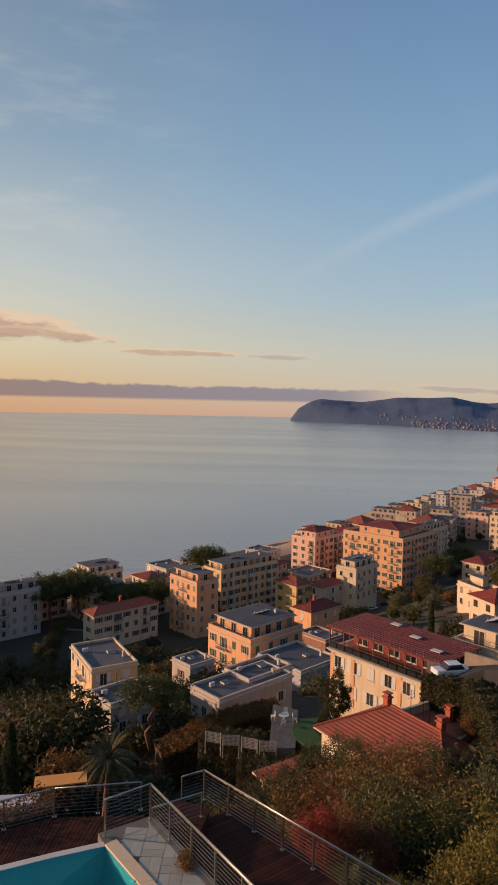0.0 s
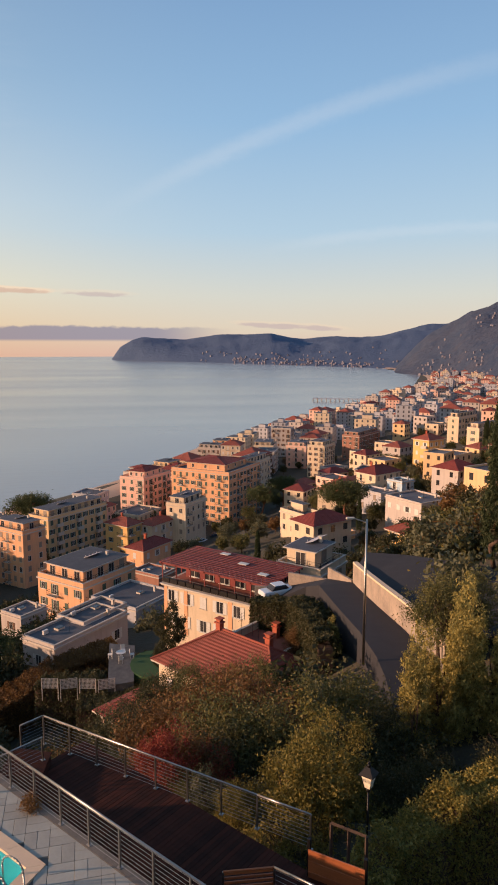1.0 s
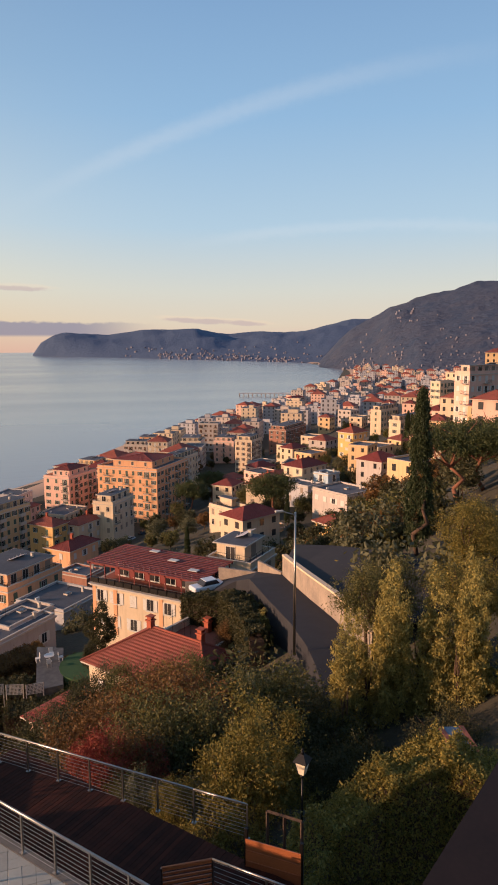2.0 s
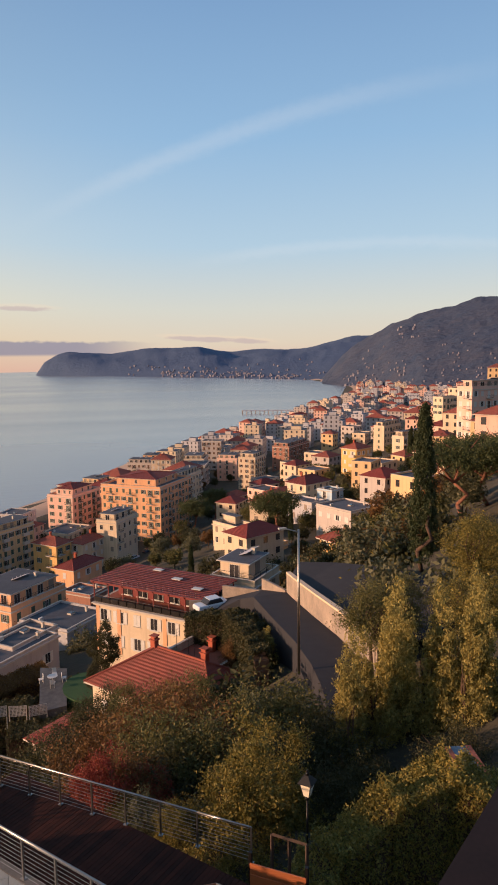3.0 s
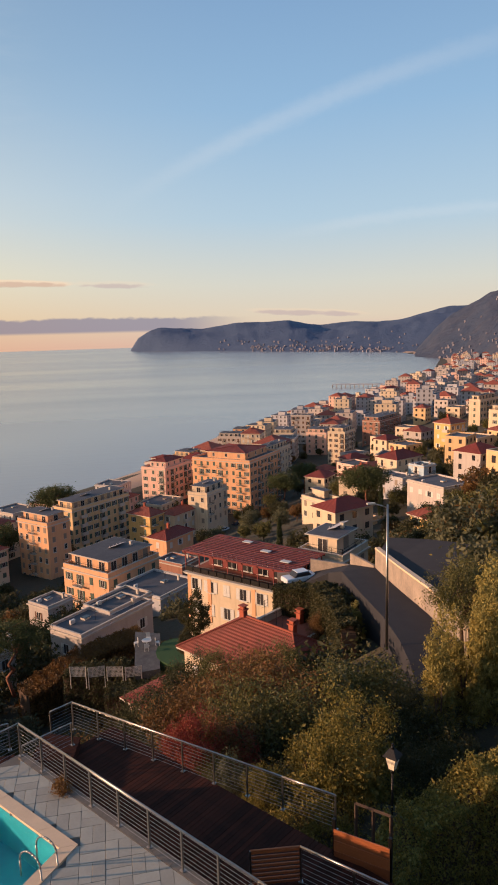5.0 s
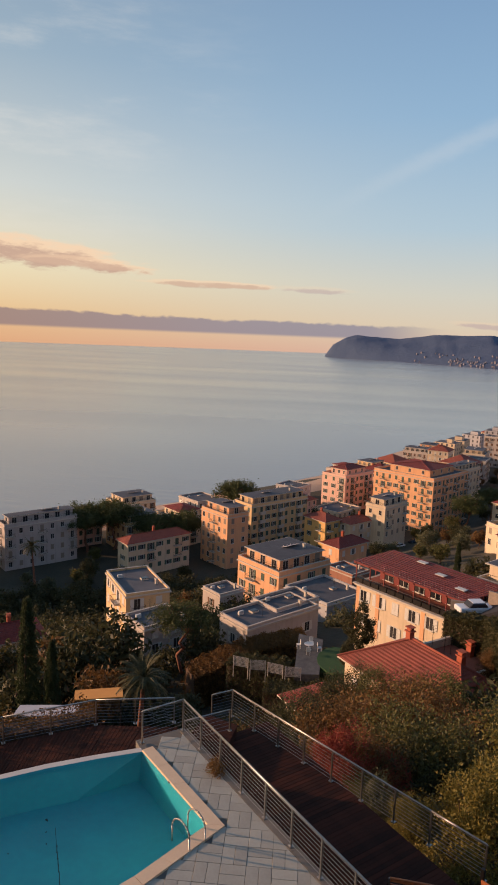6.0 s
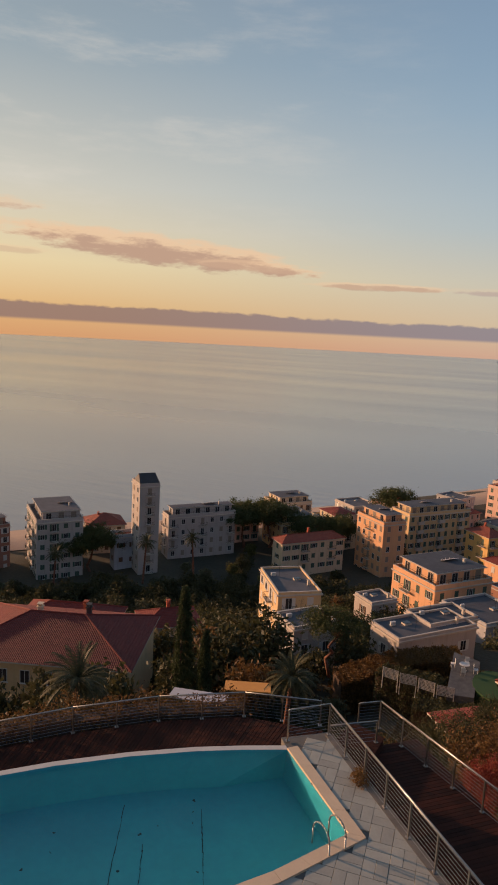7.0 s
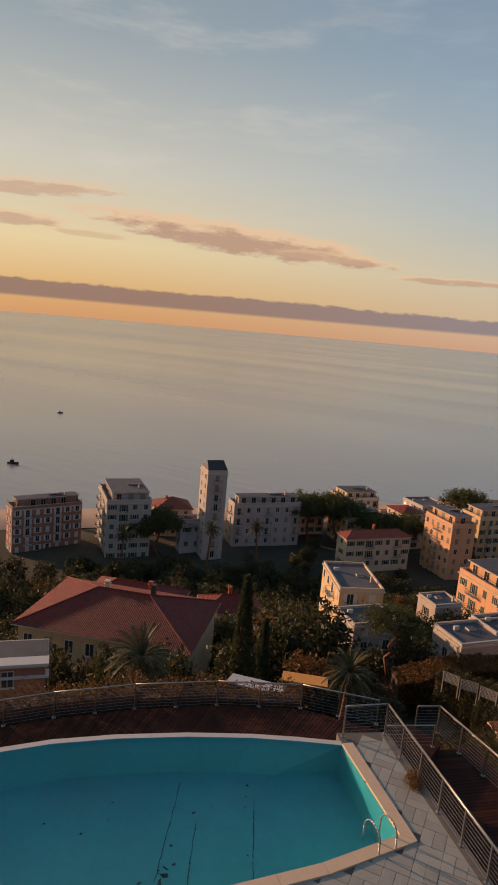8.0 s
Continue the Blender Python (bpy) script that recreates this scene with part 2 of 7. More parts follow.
SHUTTER_GREEN = material("green_shutter", lin(72, 92, 78), lin(58, 74, 66), 0.6, 4, 0.5)
SHUTTER_BROWN = material("brown_shutter", lin(110, 78, 58), lin(88, 62, 48), 0.6, 4, 0.5)
SHUTTER_WHITE = material("white_frame", lin(214, 210, 202), lin(180, 176, 170), 0.6, 4, 0.4)
SHUTTER_GREY = material("grey_shutter", lin(150, 134, 118), lin(124, 112, 100), 0.7, 4, 0.5)
STEEL = material("brushed_steel", lin(176, 172, 166), lin(140, 136, 132), 0.35, 6, 0.5, metal=1.0)
DARK_METAL = material("dark_metal", lin(52, 50, 50), lin(38, 36, 36), 0.45, 6, 0.5, metal=0.7)
DECK = material("dark_deck_wood", lin(70, 38, 28), lin(46, 27, 21), 0.85, 1.4, 0.8, bump=0.004, bump_scale=40, per_object=1.0, spec=0.2)
WARM_WOOD = material("warm_wood", lin(176, 104, 62), lin(142, 82, 50), 0.55, 3, 0.8, bump=0.004, per_object=0.8, stretch=(0.3, 3, 3))
PAVER = material("grey_paver", lin(166, 164, 152), lin(144, 141, 131), 0.75, 1.6, 0.6, bump=0.003, bump_scale=60, per_object=0.7)
JOINT = material("mortar_bed", lin(112, 108, 102), lin(90, 88, 84), 0.95, 3, 0.5)
COPING = material("sandstone_coping", lin(226, 196, 160), lin(204, 176, 146), 0.7, 2, 0.6, bump=0.003, bump_scale=40)
CONCRETE = material("weathered_concrete", lin(168, 150, 132), lin(116, 106, 98), 0.9, 0.5, 0.9, bump=0.02, bump_scale=6, stain=0.5)
ASPHALT = material("asphalt", (0.026, 0.026, 0.031), (0.042, 0.042, 0.048), 0.92, 0.8, 0.6, spec=0.2, bump=0.004, bump_scale=60)
SAND = material("beach_sand", lin(190, 160, 134), lin(160, 136, 118), 0.95, 0.2, 0.6, bump=0.05, bump_scale=2)
BARK = material("bark", lin(92, 72, 58), lin(60, 48, 40), 0.95, 2, 0.8, bump=0.03, bump_scale=9, stretch=(2, 2, 0.4))
PINE_BARK = material("pine_bark", lin(140, 92, 70), lin(92, 64, 52), 0.95, 2, 0.8, bump=0.03, bump_scale=9, stretch=(2, 2, 0.4))
LEAF_DARK = foliage("dark_leaves", (0.038, 0.042, 0.018), (0.085, 0.076, 0.029))
LEAF_GREEN = foliage("green_leaves", (0.075, 0.082, 0.026), (0.17, 0.145, 0.046))
LEAF_YELLOW = foliage("yellow_green_leaves", (0.115, 0.105, 0.024), (0.25, 0.19, 0.042))
LEAF_RED = foliage("red_leaves", (0.17, 0.026, 0.022), (0.30, 0.07, 0.04))
LEAF_RUST = foliage("rust_leaves", (0.115, 0.058, 0.022), (0.20, 0.11, 0.034))
LEAF_PINE = foliage("pine_needles", (0.05, 0.066, 0.022), (0.10, 0.105, 0.036))
LEAF_OLIVE = foliage("olive_leaves", (0.09, 0.095, 0.05), (0.16, 0.15, 0.08))
LEAF_HEDGE = foliage("hedge_leaves", (0.13, 0.13, 0.033), (0.36, 0.27, 0.06))
NEEDLE = foliage("cypress_needles", (0.19, 0.175, 0.055), (0.42, 0.33, 0.09))
GROUND = material("scrub_ground", (0.030, 0.030, 0.017), (0.066, 0.052, 0.030), 0.95, 0.12, 0.9, bump=0.12, bump_scale=1.6)
# blue cast of the air in front of the mountain, painted into its woods
HAZED_MOUNTAIN = material("hazed_mountain_woods", (0.018, 0.038, 0.082), (0.050, 0.056, 0.084), 0.95, 0.014, 1.0, bump=9.0, bump_scale=0.05)
LEAF_CYPRESS = foliage("cypress_leaves", (0.034, 0.050, 0.020), (0.062, 0.074, 0.028))
# woods tinted blue: the haze of distance is put into the base colour
HAZED_WOODS = material("hazed_woods", (0.036, 0.066, 0.135), (0.052, 0.084, 0.155), 0.95, 0.012, 0.9, bump=4.0, bump_scale=0.06)


def water_material():
    m = bpy.data.materials.new("sea_water")
    m.use_nodes = True
    nt = m.node_tree
    N, L = nt.nodes.new, nt.links.new
    b = nt.nodes["Principled BSDF"]
    b.inputs["Base Color"].default_value = (0.285, 0.272, 0.258, 1)
    b.inputs["IOR"].default_value = 1.65
    tc = N("ShaderNodeTexCoord")

    def wave(sx, sy, turn, detail):
        mp = N("ShaderNodeMapping")
        mp.inputs["Scale"].default_value, mp.inputs["Rotation"].default_value = (sx, sy, 1), (0, 0, radians(turn))
        L(tc.outputs["Object"], mp.inputs[0])
        n = N("ShaderNodeTexNoise")
        n.inputs["Scale"].default_value, n.inputs["Detail"].default_value = 1.0, detail
        L(mp.outputs[0], n.inputs["Vector"])
        return n.outputs[0]

    streak = wave(0.0012, 0.006, 12, 2)
    r = N("ShaderNodeMapRange")
    r.inputs[1].default_value, r.inputs[2].default_value, r.inputs[3].default_value, r.inputs[4].default_value = 0.35, 0.68, 0.17, 0.23
    L(streak, r.inputs[0])
    L(r.outputs[0], b.inputs["Roughness"])
    reach = N("ShaderNodeVectorMath")
    reach.operation = "LENGTH"
    L(tc.outputs["Object"], reach.inputs[0])
    calm = N("ShaderNodeMapRange")
    calm.inputs[1].default_value, calm.inputs[2].default_value, calm.inputs[3].default_value, calm.inputs[4].default_value = 220, 620, 1.0, 0.0
    L(reach.outputs["Value"], calm.inputs[0])

    def damped(v):
        n = N("ShaderNodeMath")
        n.operation = "MULTIPLY"
        L(v, n.inputs[0])
        L(calm.outputs[0], n.inputs[1])
        return n.outputs[0]

    small, swell = wave(0.25, 0.7, -20, 5), wave(0.03, 0.16, -42, 4)
    b1 = N("ShaderNodeBump")
    b1.inputs["Strength"].default_value, b1.inputs["Distance"].default_value = 0.08, 0.6
    L(damped(small), b1.inputs["Height"])
    b2 = N("ShaderNodeBump")
    b2.inputs["Strength"].default_value, b2.inputs["Distance"].default_value = 0.34, 0.9
    L(damped(swell), b2.inputs["Height"])
    L(b1.outputs[0], b2.inputs["Normal"])
    L(b2.outputs[0], b.inputs["Normal"])
    return m


WATER = water_material()

# ---- mesh helpers ----


def mesh_of(name, bm, *mats):
    me = bpy.data.meshes.new(name)
    bm.to_mesh(me)
    bm.free()
    for m in mats:
        me.materials.append(m)
    return me


def part(name, bm, mat, parent, label=""):
    """One mesh object under a thing or a part."""
    mats = mat if isinstance(mat, (tuple, list)) else (mat,)
    me = bm if isinstance(bm, bpy.types.Mesh) else mesh_of(name, bm, *mats)
    ob = new(name, me)
    ob.parent = parent
    return tagged(ob, label) if label else ob


def thing(name, m, label, category, group="", kind=""):
    ob = new(name)
    ob.matrix_basis = m
    ob.empty_display_size = 0.2
    return tagged(ob, label, category, group, kind)


def box(bm, c, size, rz=0.0, mat=0, bevel=0.0, tilt=None):
    """A box with its centre at c."""
    m = Matrix.Translation(c) @ Matrix.Rotation(rz, 4, "Z")
    if tilt is not None:
        m = m @ tilt
    m = m @ Matrix.Diagonal((*size, 1))
    vs = bmesh.ops.create_cube(bm, size=1.0, matrix=m)["verts"]
    fs = {f for v in vs for f in v.link_faces}
    for f in fs:
        f.material_index = mat
    if bevel:
        es = list({e for f in fs for e in f.edges})
        out = bmesh.ops.bevel(bm, geom=es, offset=bevel, segments=1, affect="EDGES")
        for f in out["faces"]:
            f.material_index = mat
    return vs


def rod(bm, a, b, r, seg=8, mat=0, r2=None):
    a, b = Vector(a), Vector(b)
    d = b - a
    m = Matrix.Translation((a + b) / 2) @ d.to_track_quat("Z", "Y").to_matrix().to_4x4()
    vs = bmesh.ops.create_cone(bm, cap_ends=True, segments=seg, radius1=r, radius2=r if r2 is None else r2, depth=d.length, matrix=m)["verts"]
    for f in {f for v in vs for f in v.link_faces}:
        f.material_index = mat
        f.smooth = len(f.verts) == 4 and seg > 6
    return vs


def prism(bm, pts, z0, z1, mat=0):
    """An upright prism over a polygon; z1 may be one height."""
    lo = [bm.verts.new((x, y, z0)) for x, y in pts]
    hi = [bm.verts.new((x, y, z1)) for x, y in pts]
    fs = [bm.faces.new(hi), bm.faces.new(lo[::-1])]
    n = len(pts)
    for k in range(n):
        fs.append(bm.faces.new((lo[k], lo[(k + 1) % n], hi[(k + 1) % n], hi[k])))
    for f in fs:
        f.material_index = mat
    bmesh.ops.recalc_face_normals(bm, faces=fs)
    return fs


def offset_line(pts, d):
    """A polyline shifted sideways by d (to its left)."""
    out = []
    for k, (x, y) in enumerate(pts):
        dirs = []
        if k:
            dirs.append(Vector((x - pts[k - 1][0], y - pts[k - 1][1])).normalized())
        if k < len(pts) - 1:
            dirs.append(Vector((pts[k + 1][0] - x, pts[k + 1][1] - y)).normalized())
        t = sum(dirs, Vector((0, 0))).normalized()
        c = max(t.dot(dirs[0]), 0.4)
        out.append((x - t.y * d / c, y + t.x * d / c))
    return out

# ---- sea, land and far hills ----


# walls and roofs dulled and cooled, with distance haze painted into the colour
HAZED_WALL = material("hazed_wall", lin(134, 130, 138), lin(100, 98, 110), 0.9, 0.05, 0.6, island=0.8)


def build_sea():
    bm = bmesh.new()
    rings, seg = [60, 150, 300, 600, 1200, 2400, 4900], 96
    rows = [[bm.verts.new((r * math.cos(2 * math.pi * k / seg), r * math.sin(2 * math.pi * k / seg), SEA)) for k in range(seg)] for r in rings]
    bm.faces.new(rows[0])
    for a, b in zip(rows, rows[1:]):
        for k in range(seg):
            bm.faces.new((a[k], b[k], b[(k + 1) % seg], a[(k + 1) % seg]))
    ob = new("water", mesh_of("water", bm, WATER))
    tagged(ob, "calm evening sea with faint swell and paler streaks", "sea", kind="structure")


def build_ground():
    """One sheet round the eye, fine nearby and coarse far off."""
    radii = [0.0] + [7 * 1.033 ** k for k in range(188)]
    seg = 300
    verts, faces, keep = [], [], []
    for i, r in enumerate(radii):
        for k in range(seg):
            a = 2 * math.pi * k / seg
            x, y = r * math.sin(a), r * math.cos(a)
            s = coast_place(x, y)[0]
            z = land(x, y)
            if s > 25:
                z += (noise.noise((x * 0.05, y * 0.05, 0)) * 1.0 + noise.noise((x * 0.21, y * 0.21, 5)) * 0.35) * min(1, r / 60)
            if r > 600:
                z += noise.fractal((x * 0.002, y * 0.002, 3), 1.0, 2.0, 5) * min(max(s - 350, 0) / 500, 1) * 60
            verts.append((x, y, z))
            keep.append(s > -30)
    for i in range(len(radii) - 1):
        for k in range(seg):
            q = (i * seg + k, i * seg + (k + 1) % seg, (i + 1) * seg + (k + 1) % seg, (i + 1) * seg + k)
            if any(keep[v] for v in q):
                faces.append(q)
    me = bpy.data.meshes.new("ground")
    me.from_pydata(verts, [], faces)
    me.materials.append(GROUND)
    me.materials.append(SAND)
    me.materials.append(HAZED_WOODS)
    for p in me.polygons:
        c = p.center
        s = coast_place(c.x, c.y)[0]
        # land behind the far town takes the haze-tinted woods
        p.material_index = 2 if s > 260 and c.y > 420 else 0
        p.use_smooth = True
    me.validate()
    ob = new("ground", me)
    tagged(ob, "scrubby hillside falling to a flat town and sandy beach", "ground", kind="structure")


def ridge(name, label, crest, near, far, mat, depth=14, seed=0, rough=1.0, towns=()):
    """A far hill: crest gives (degrees to the right, elevation); near and far give (degrees, distance) of its foot and crest."""
    n = 160
    a0, a1 = crest[0][0], crest[-1][0]
    verts, faces = [], []
    for k in range(n + 1):
        a = a0 + (a1 - a0) * k / n
        e, r0, r1 = ramp(a, crest), ramp(a, near), ramp(a, far)
        zc = 62 + r1 * math.tan(radians(e))
        for j in range(depth + 3):
            u = j / depth
            r = r0 + (r1 - r0) * u
            x, y = r * math.sin(radians(a)), r * math.cos(radians(a))
            if u <= 1:
                h = SEA - 1 + (zc - SEA + 1) * (math.sin(u * math.pi / 2) ** 0.9)
                h += noise.fractal((x * 0.004 + seed, y * 0.004, 0), 1.0, 2.0, 4) * 22 * rough * math.sin(u * math.pi) + noise.noise((x * 0.02, y * 0.02, seed)) * 3.5 * rough * (u > 0.1)
            else:
                h = zc - (u - 1) * (zc - SEA) * 6
            verts.append((x, y, h))
    w = depth + 3
    for k in range(n):
        for j in range(w - 1):
            faces.append((k * w + j, (k + 1) * w + j, (k + 1) * w + j + 1, k * w + j + 1)[::-1])
    me = bpy.data.meshes.new(name)
    me.from_pydata(verts, [], faces)
    me.materials.append(mat)
    for p in me.polygons:
        p.use_smooth = True
    ob = tagged(new(name, me), label, "hill", kind="structure")
    # scattered houses on its slopes: (first degree, last degree, low, high, count)
    rnd = random.Random(seed)
    vs, fs, mi = [], [], []
    for d0, d1, lo, hi, count in towns:
        for _ in range(count):
            k = int((rnd.uniform(d0, d1) - a0) / (a1 - a0) * n)
            j = min(depth - 1, max(0, int((lo + (hi - lo) * rnd.random() ** 1.6) * depth)))
            u, v = rnd.random(), rnd.random()
            c = Vector(verts[k * w + j]).lerp(Vector(verts[k * w + j + 1]), u).lerp(Vector(verts[(k + 1) * w + j]).lerp(Vector(verts[(k + 1) * w + j + 1]), u), v)
            big = c.length / 5000
            sx, sy, h, t = rnd.uniform(7, 15) * big, rnd.uniform(7, 12) * big, rnd.uniform(6, 13) * big, rnd.uniform(0, 3)
            i0 = len(vs)
            for z in (c.z - 8, c.z + h):
                for x, y in ((-1, -1), (1, -1), (1, 1), (-1, 1)):
                    vs.append((c.x + (x * sx * math.cos(t) - y * sy * math.sin(t)) / 2, c.y + (x * sx * math.sin(t) + y * sy * math.cos(t)) / 2, z))
            vs.append((c.x, c.y, c.z + h + 2.0 * big))
            for q in ((0, 1, 5, 4), (1, 2, 6, 5), (2, 3, 7, 6), (3, 0, 4, 7)):
                fs.append(tuple(i0 + e for e in q))
                mi.append(rnd.choice((0, 0, 1)) if q[0] == 0 else mi[-1])
            for q in ((4, 5, 8), (5, 6, 8), (6, 7, 8), (7, 4, 8)):
                fs.append(tuple(i0 + e for e in q))
                mi.append(2)
    if vs:
        hm = bpy.data.meshes.new("far_houses")
        hm.from_pydata(vs, [], fs)
        for m in (HAZED_WALL, HAZED_WALL, HAZED_WALL):
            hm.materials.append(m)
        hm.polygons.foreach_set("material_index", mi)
        tagged(new("far_houses", hm), "scatter of tiny pale houses on the distant slopes", "houses", kind="stuff")
    return ob


build_sea()
build_ground()
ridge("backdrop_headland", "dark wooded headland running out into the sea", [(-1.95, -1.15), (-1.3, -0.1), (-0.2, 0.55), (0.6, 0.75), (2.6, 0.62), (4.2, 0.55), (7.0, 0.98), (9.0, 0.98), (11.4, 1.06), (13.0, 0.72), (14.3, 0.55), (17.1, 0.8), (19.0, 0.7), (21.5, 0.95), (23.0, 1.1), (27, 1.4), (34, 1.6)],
      [(-1.95, 3700), (0, 3550), (5, 3150), (10, 2800), (16, 2500), (22, 2250), (34, 2100)], [(-1.95, 3800), (3, 4000), (10, 4100), (20, 3900), (34, 3700)], HAZED_WOODS, seed=1, towns=((5, 12, 0.02, 0.2, 22), (8, 20, 0.0, 0.08, 150), (12, 22, 0.05, 0.35, 34)))
ridge("backdrop_far_ridge", "pale far mountain ridge behind the wooded headland", [(19.5, 0.5), (22, 1.2), (24.2, 1.75), (25.6, 1.8), (28, 1.9), (34, 2.2)], [(19.5, 4200), (34, 4000)], [(19.5, 4700), (34, 4600)], HAZED_WOODS, seed=4)
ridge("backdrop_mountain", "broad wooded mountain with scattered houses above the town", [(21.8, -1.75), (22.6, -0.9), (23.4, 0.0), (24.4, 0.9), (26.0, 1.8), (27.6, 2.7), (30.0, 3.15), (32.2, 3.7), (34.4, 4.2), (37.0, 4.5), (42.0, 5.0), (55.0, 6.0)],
      [(21.8, 1900), (24, 1750), (30, 1350), (40, 1150), (55, 1000)], [(21.8, 2250), (26, 2500), (34, 2500), (55, 2000)], HAZED_MOUNTAIN, depth=20, seed=7, rough=1.3, towns=((23.5, 38, 0.0, 0.2, 170), (28, 30, 0.36, 0.5, 14), (25, 36, 0.2, 0.4, 9)))


def build_beach():
    """Sand strip that follows the smoothed shore."""
    line = [Vector(p) for p in COAST[1:13]]
    pts = []
    for k in range(1, len(line) - 2):
        for j in range(8):
            t = j / 8
            a, b, c, d = line[k - 1:k + 3]
            pts.append(0.5 * (2 * b + (c - a) * t + (2 * a - 5 * b + 4 * c - d) * t * t + (3 * b - a - 3 * c + d) * t ** 3))
    pts = [Vector((-184, 164)) + (Vector((-700, -420)) - Vector((-184, 164))) * u for u in (0.5, 0.3, 0.12, 0.04)] + [Vector((-175, 173.5))] + pts
    bm = bmesh.new()
    rows = []
    for k, p in enumerate(pts):
        t = (pts[min(k + 1, len(pts) - 1)] - pts[max(k - 1, 0)]).normalized()
        n = Vector((t.y, -t.x))
        far = min(max((p.length - 300) / 1200, 0), 1)
        row = []
        for s, z in ((-5, -12.6), (0, -11.95), (7, -11.0), (16, -9.2), (24, -8.9), (30 + 12 * far, -9.6)):
            q = p + n * (s + noise.noise((p.x * 0.03, p.y * 0.03, s)) * 1.6)
            row.append(bm.verts.new((q.x, q.y, z)))
        rows.append(row)
    for a, b in zip(rows, rows[1:]):
        for k in range(len(a) - 1):
            f = bm.faces.new((a[k], a[k + 1], b[k + 1], b[k]))
            f.smooth = True
    tagged(new("beach", mesh_of("beach", bm, SAND)), "narrow sandy beach along the curving bay", "beach", kind="structure")


build_beach()

# ---- the pool terrace and its decks ----
TOP, LOW, LEFT_DECK = 50.0, 48.4, 49.0
POOL_FAR = [(-5.30, 17.36), (-6.5, 16.75), (-7.70, 16.07), (-9.29, 15.0), (-10.92, 13.71), (-12.24, 12.47), (-13.12, 11.39), (-14.5, 9.4), (-15.6, 7.0)]
POOL_NEAR = [(-2.77, 14.73), (-4.06, 12.80), (-4.83, 11.89), (-5.50, 11.10), (-8.0, 8.6), (-11.0, 6.4), (-14.5, 5.2)]
RAIL_A, RAIL_B = (-4.38, 18.63), (1.61, 11.88)
LOW_RAIL = [(-4.08, 21.83), (-3.41, 22.33), (3.07, 17.12), (4.35, 16.1)]
ARC = [(-17.2, 9.3), (-16.0, 12.0), (-14.12, 14.48), (-12.34, 16.41), (-10.2, 18.27), (-7.7, 19.86), (-5.15, 20.55)]


def pool_water():
    m = bpy.data.materials.new("pool_water")
    m.use_nodes = True
    nt = m.node_tree
    b = nt.nodes["Principled BSDF"]
    b.inputs["Base Color"].default_value = (0.80, 0.97, 0.98, 1)
    b.inputs["Transmission Weight"].default_value, b.inputs["Roughness"].default_value, b.inputs["IOR"].default_value = 1.0, 0.02, 1.2
    n = nt.nodes.new("ShaderNodeTexNoise")
    n.inputs["Scale"].default_value = 1.3
    tc = nt.nodes.new("ShaderNodeTexCoord")
    nt.links.new(tc.outputs["Object"], n.inputs["Vector"])
    bp = nt.nodes.new("ShaderNodeBump")
    bp.inputs["Strength"].default_value, bp.inputs["Distance"].default_value = 0.15, 0.03
    nt.links.new(n.outputs[0], bp.inputs["Height"])
    nt.links.new(bp.outputs[0], b.inputs["Normal"])
    return m


EDGING = material("edging_stone", lin(120, 112, 104), lin(92, 88, 82), 0.9, 2, 0.7, bump=0.01)
POOL_PAINT = material("pool_paint", (0.020, 0.34, 0.42), (0.016, 0.25, 0.33), 0.5, 0.6, 0.7, bump=0.002, stain=0.12)
GRIME = material("pool_grime", (0.012, 0.03, 0.03), (0.02, 0.05, 0.05), 0.9, 5, 0.6)
RIM_WHITE = material("white_rim", lin(214, 206, 196), lin(186, 178, 168), 0.6, 2, 0.5)


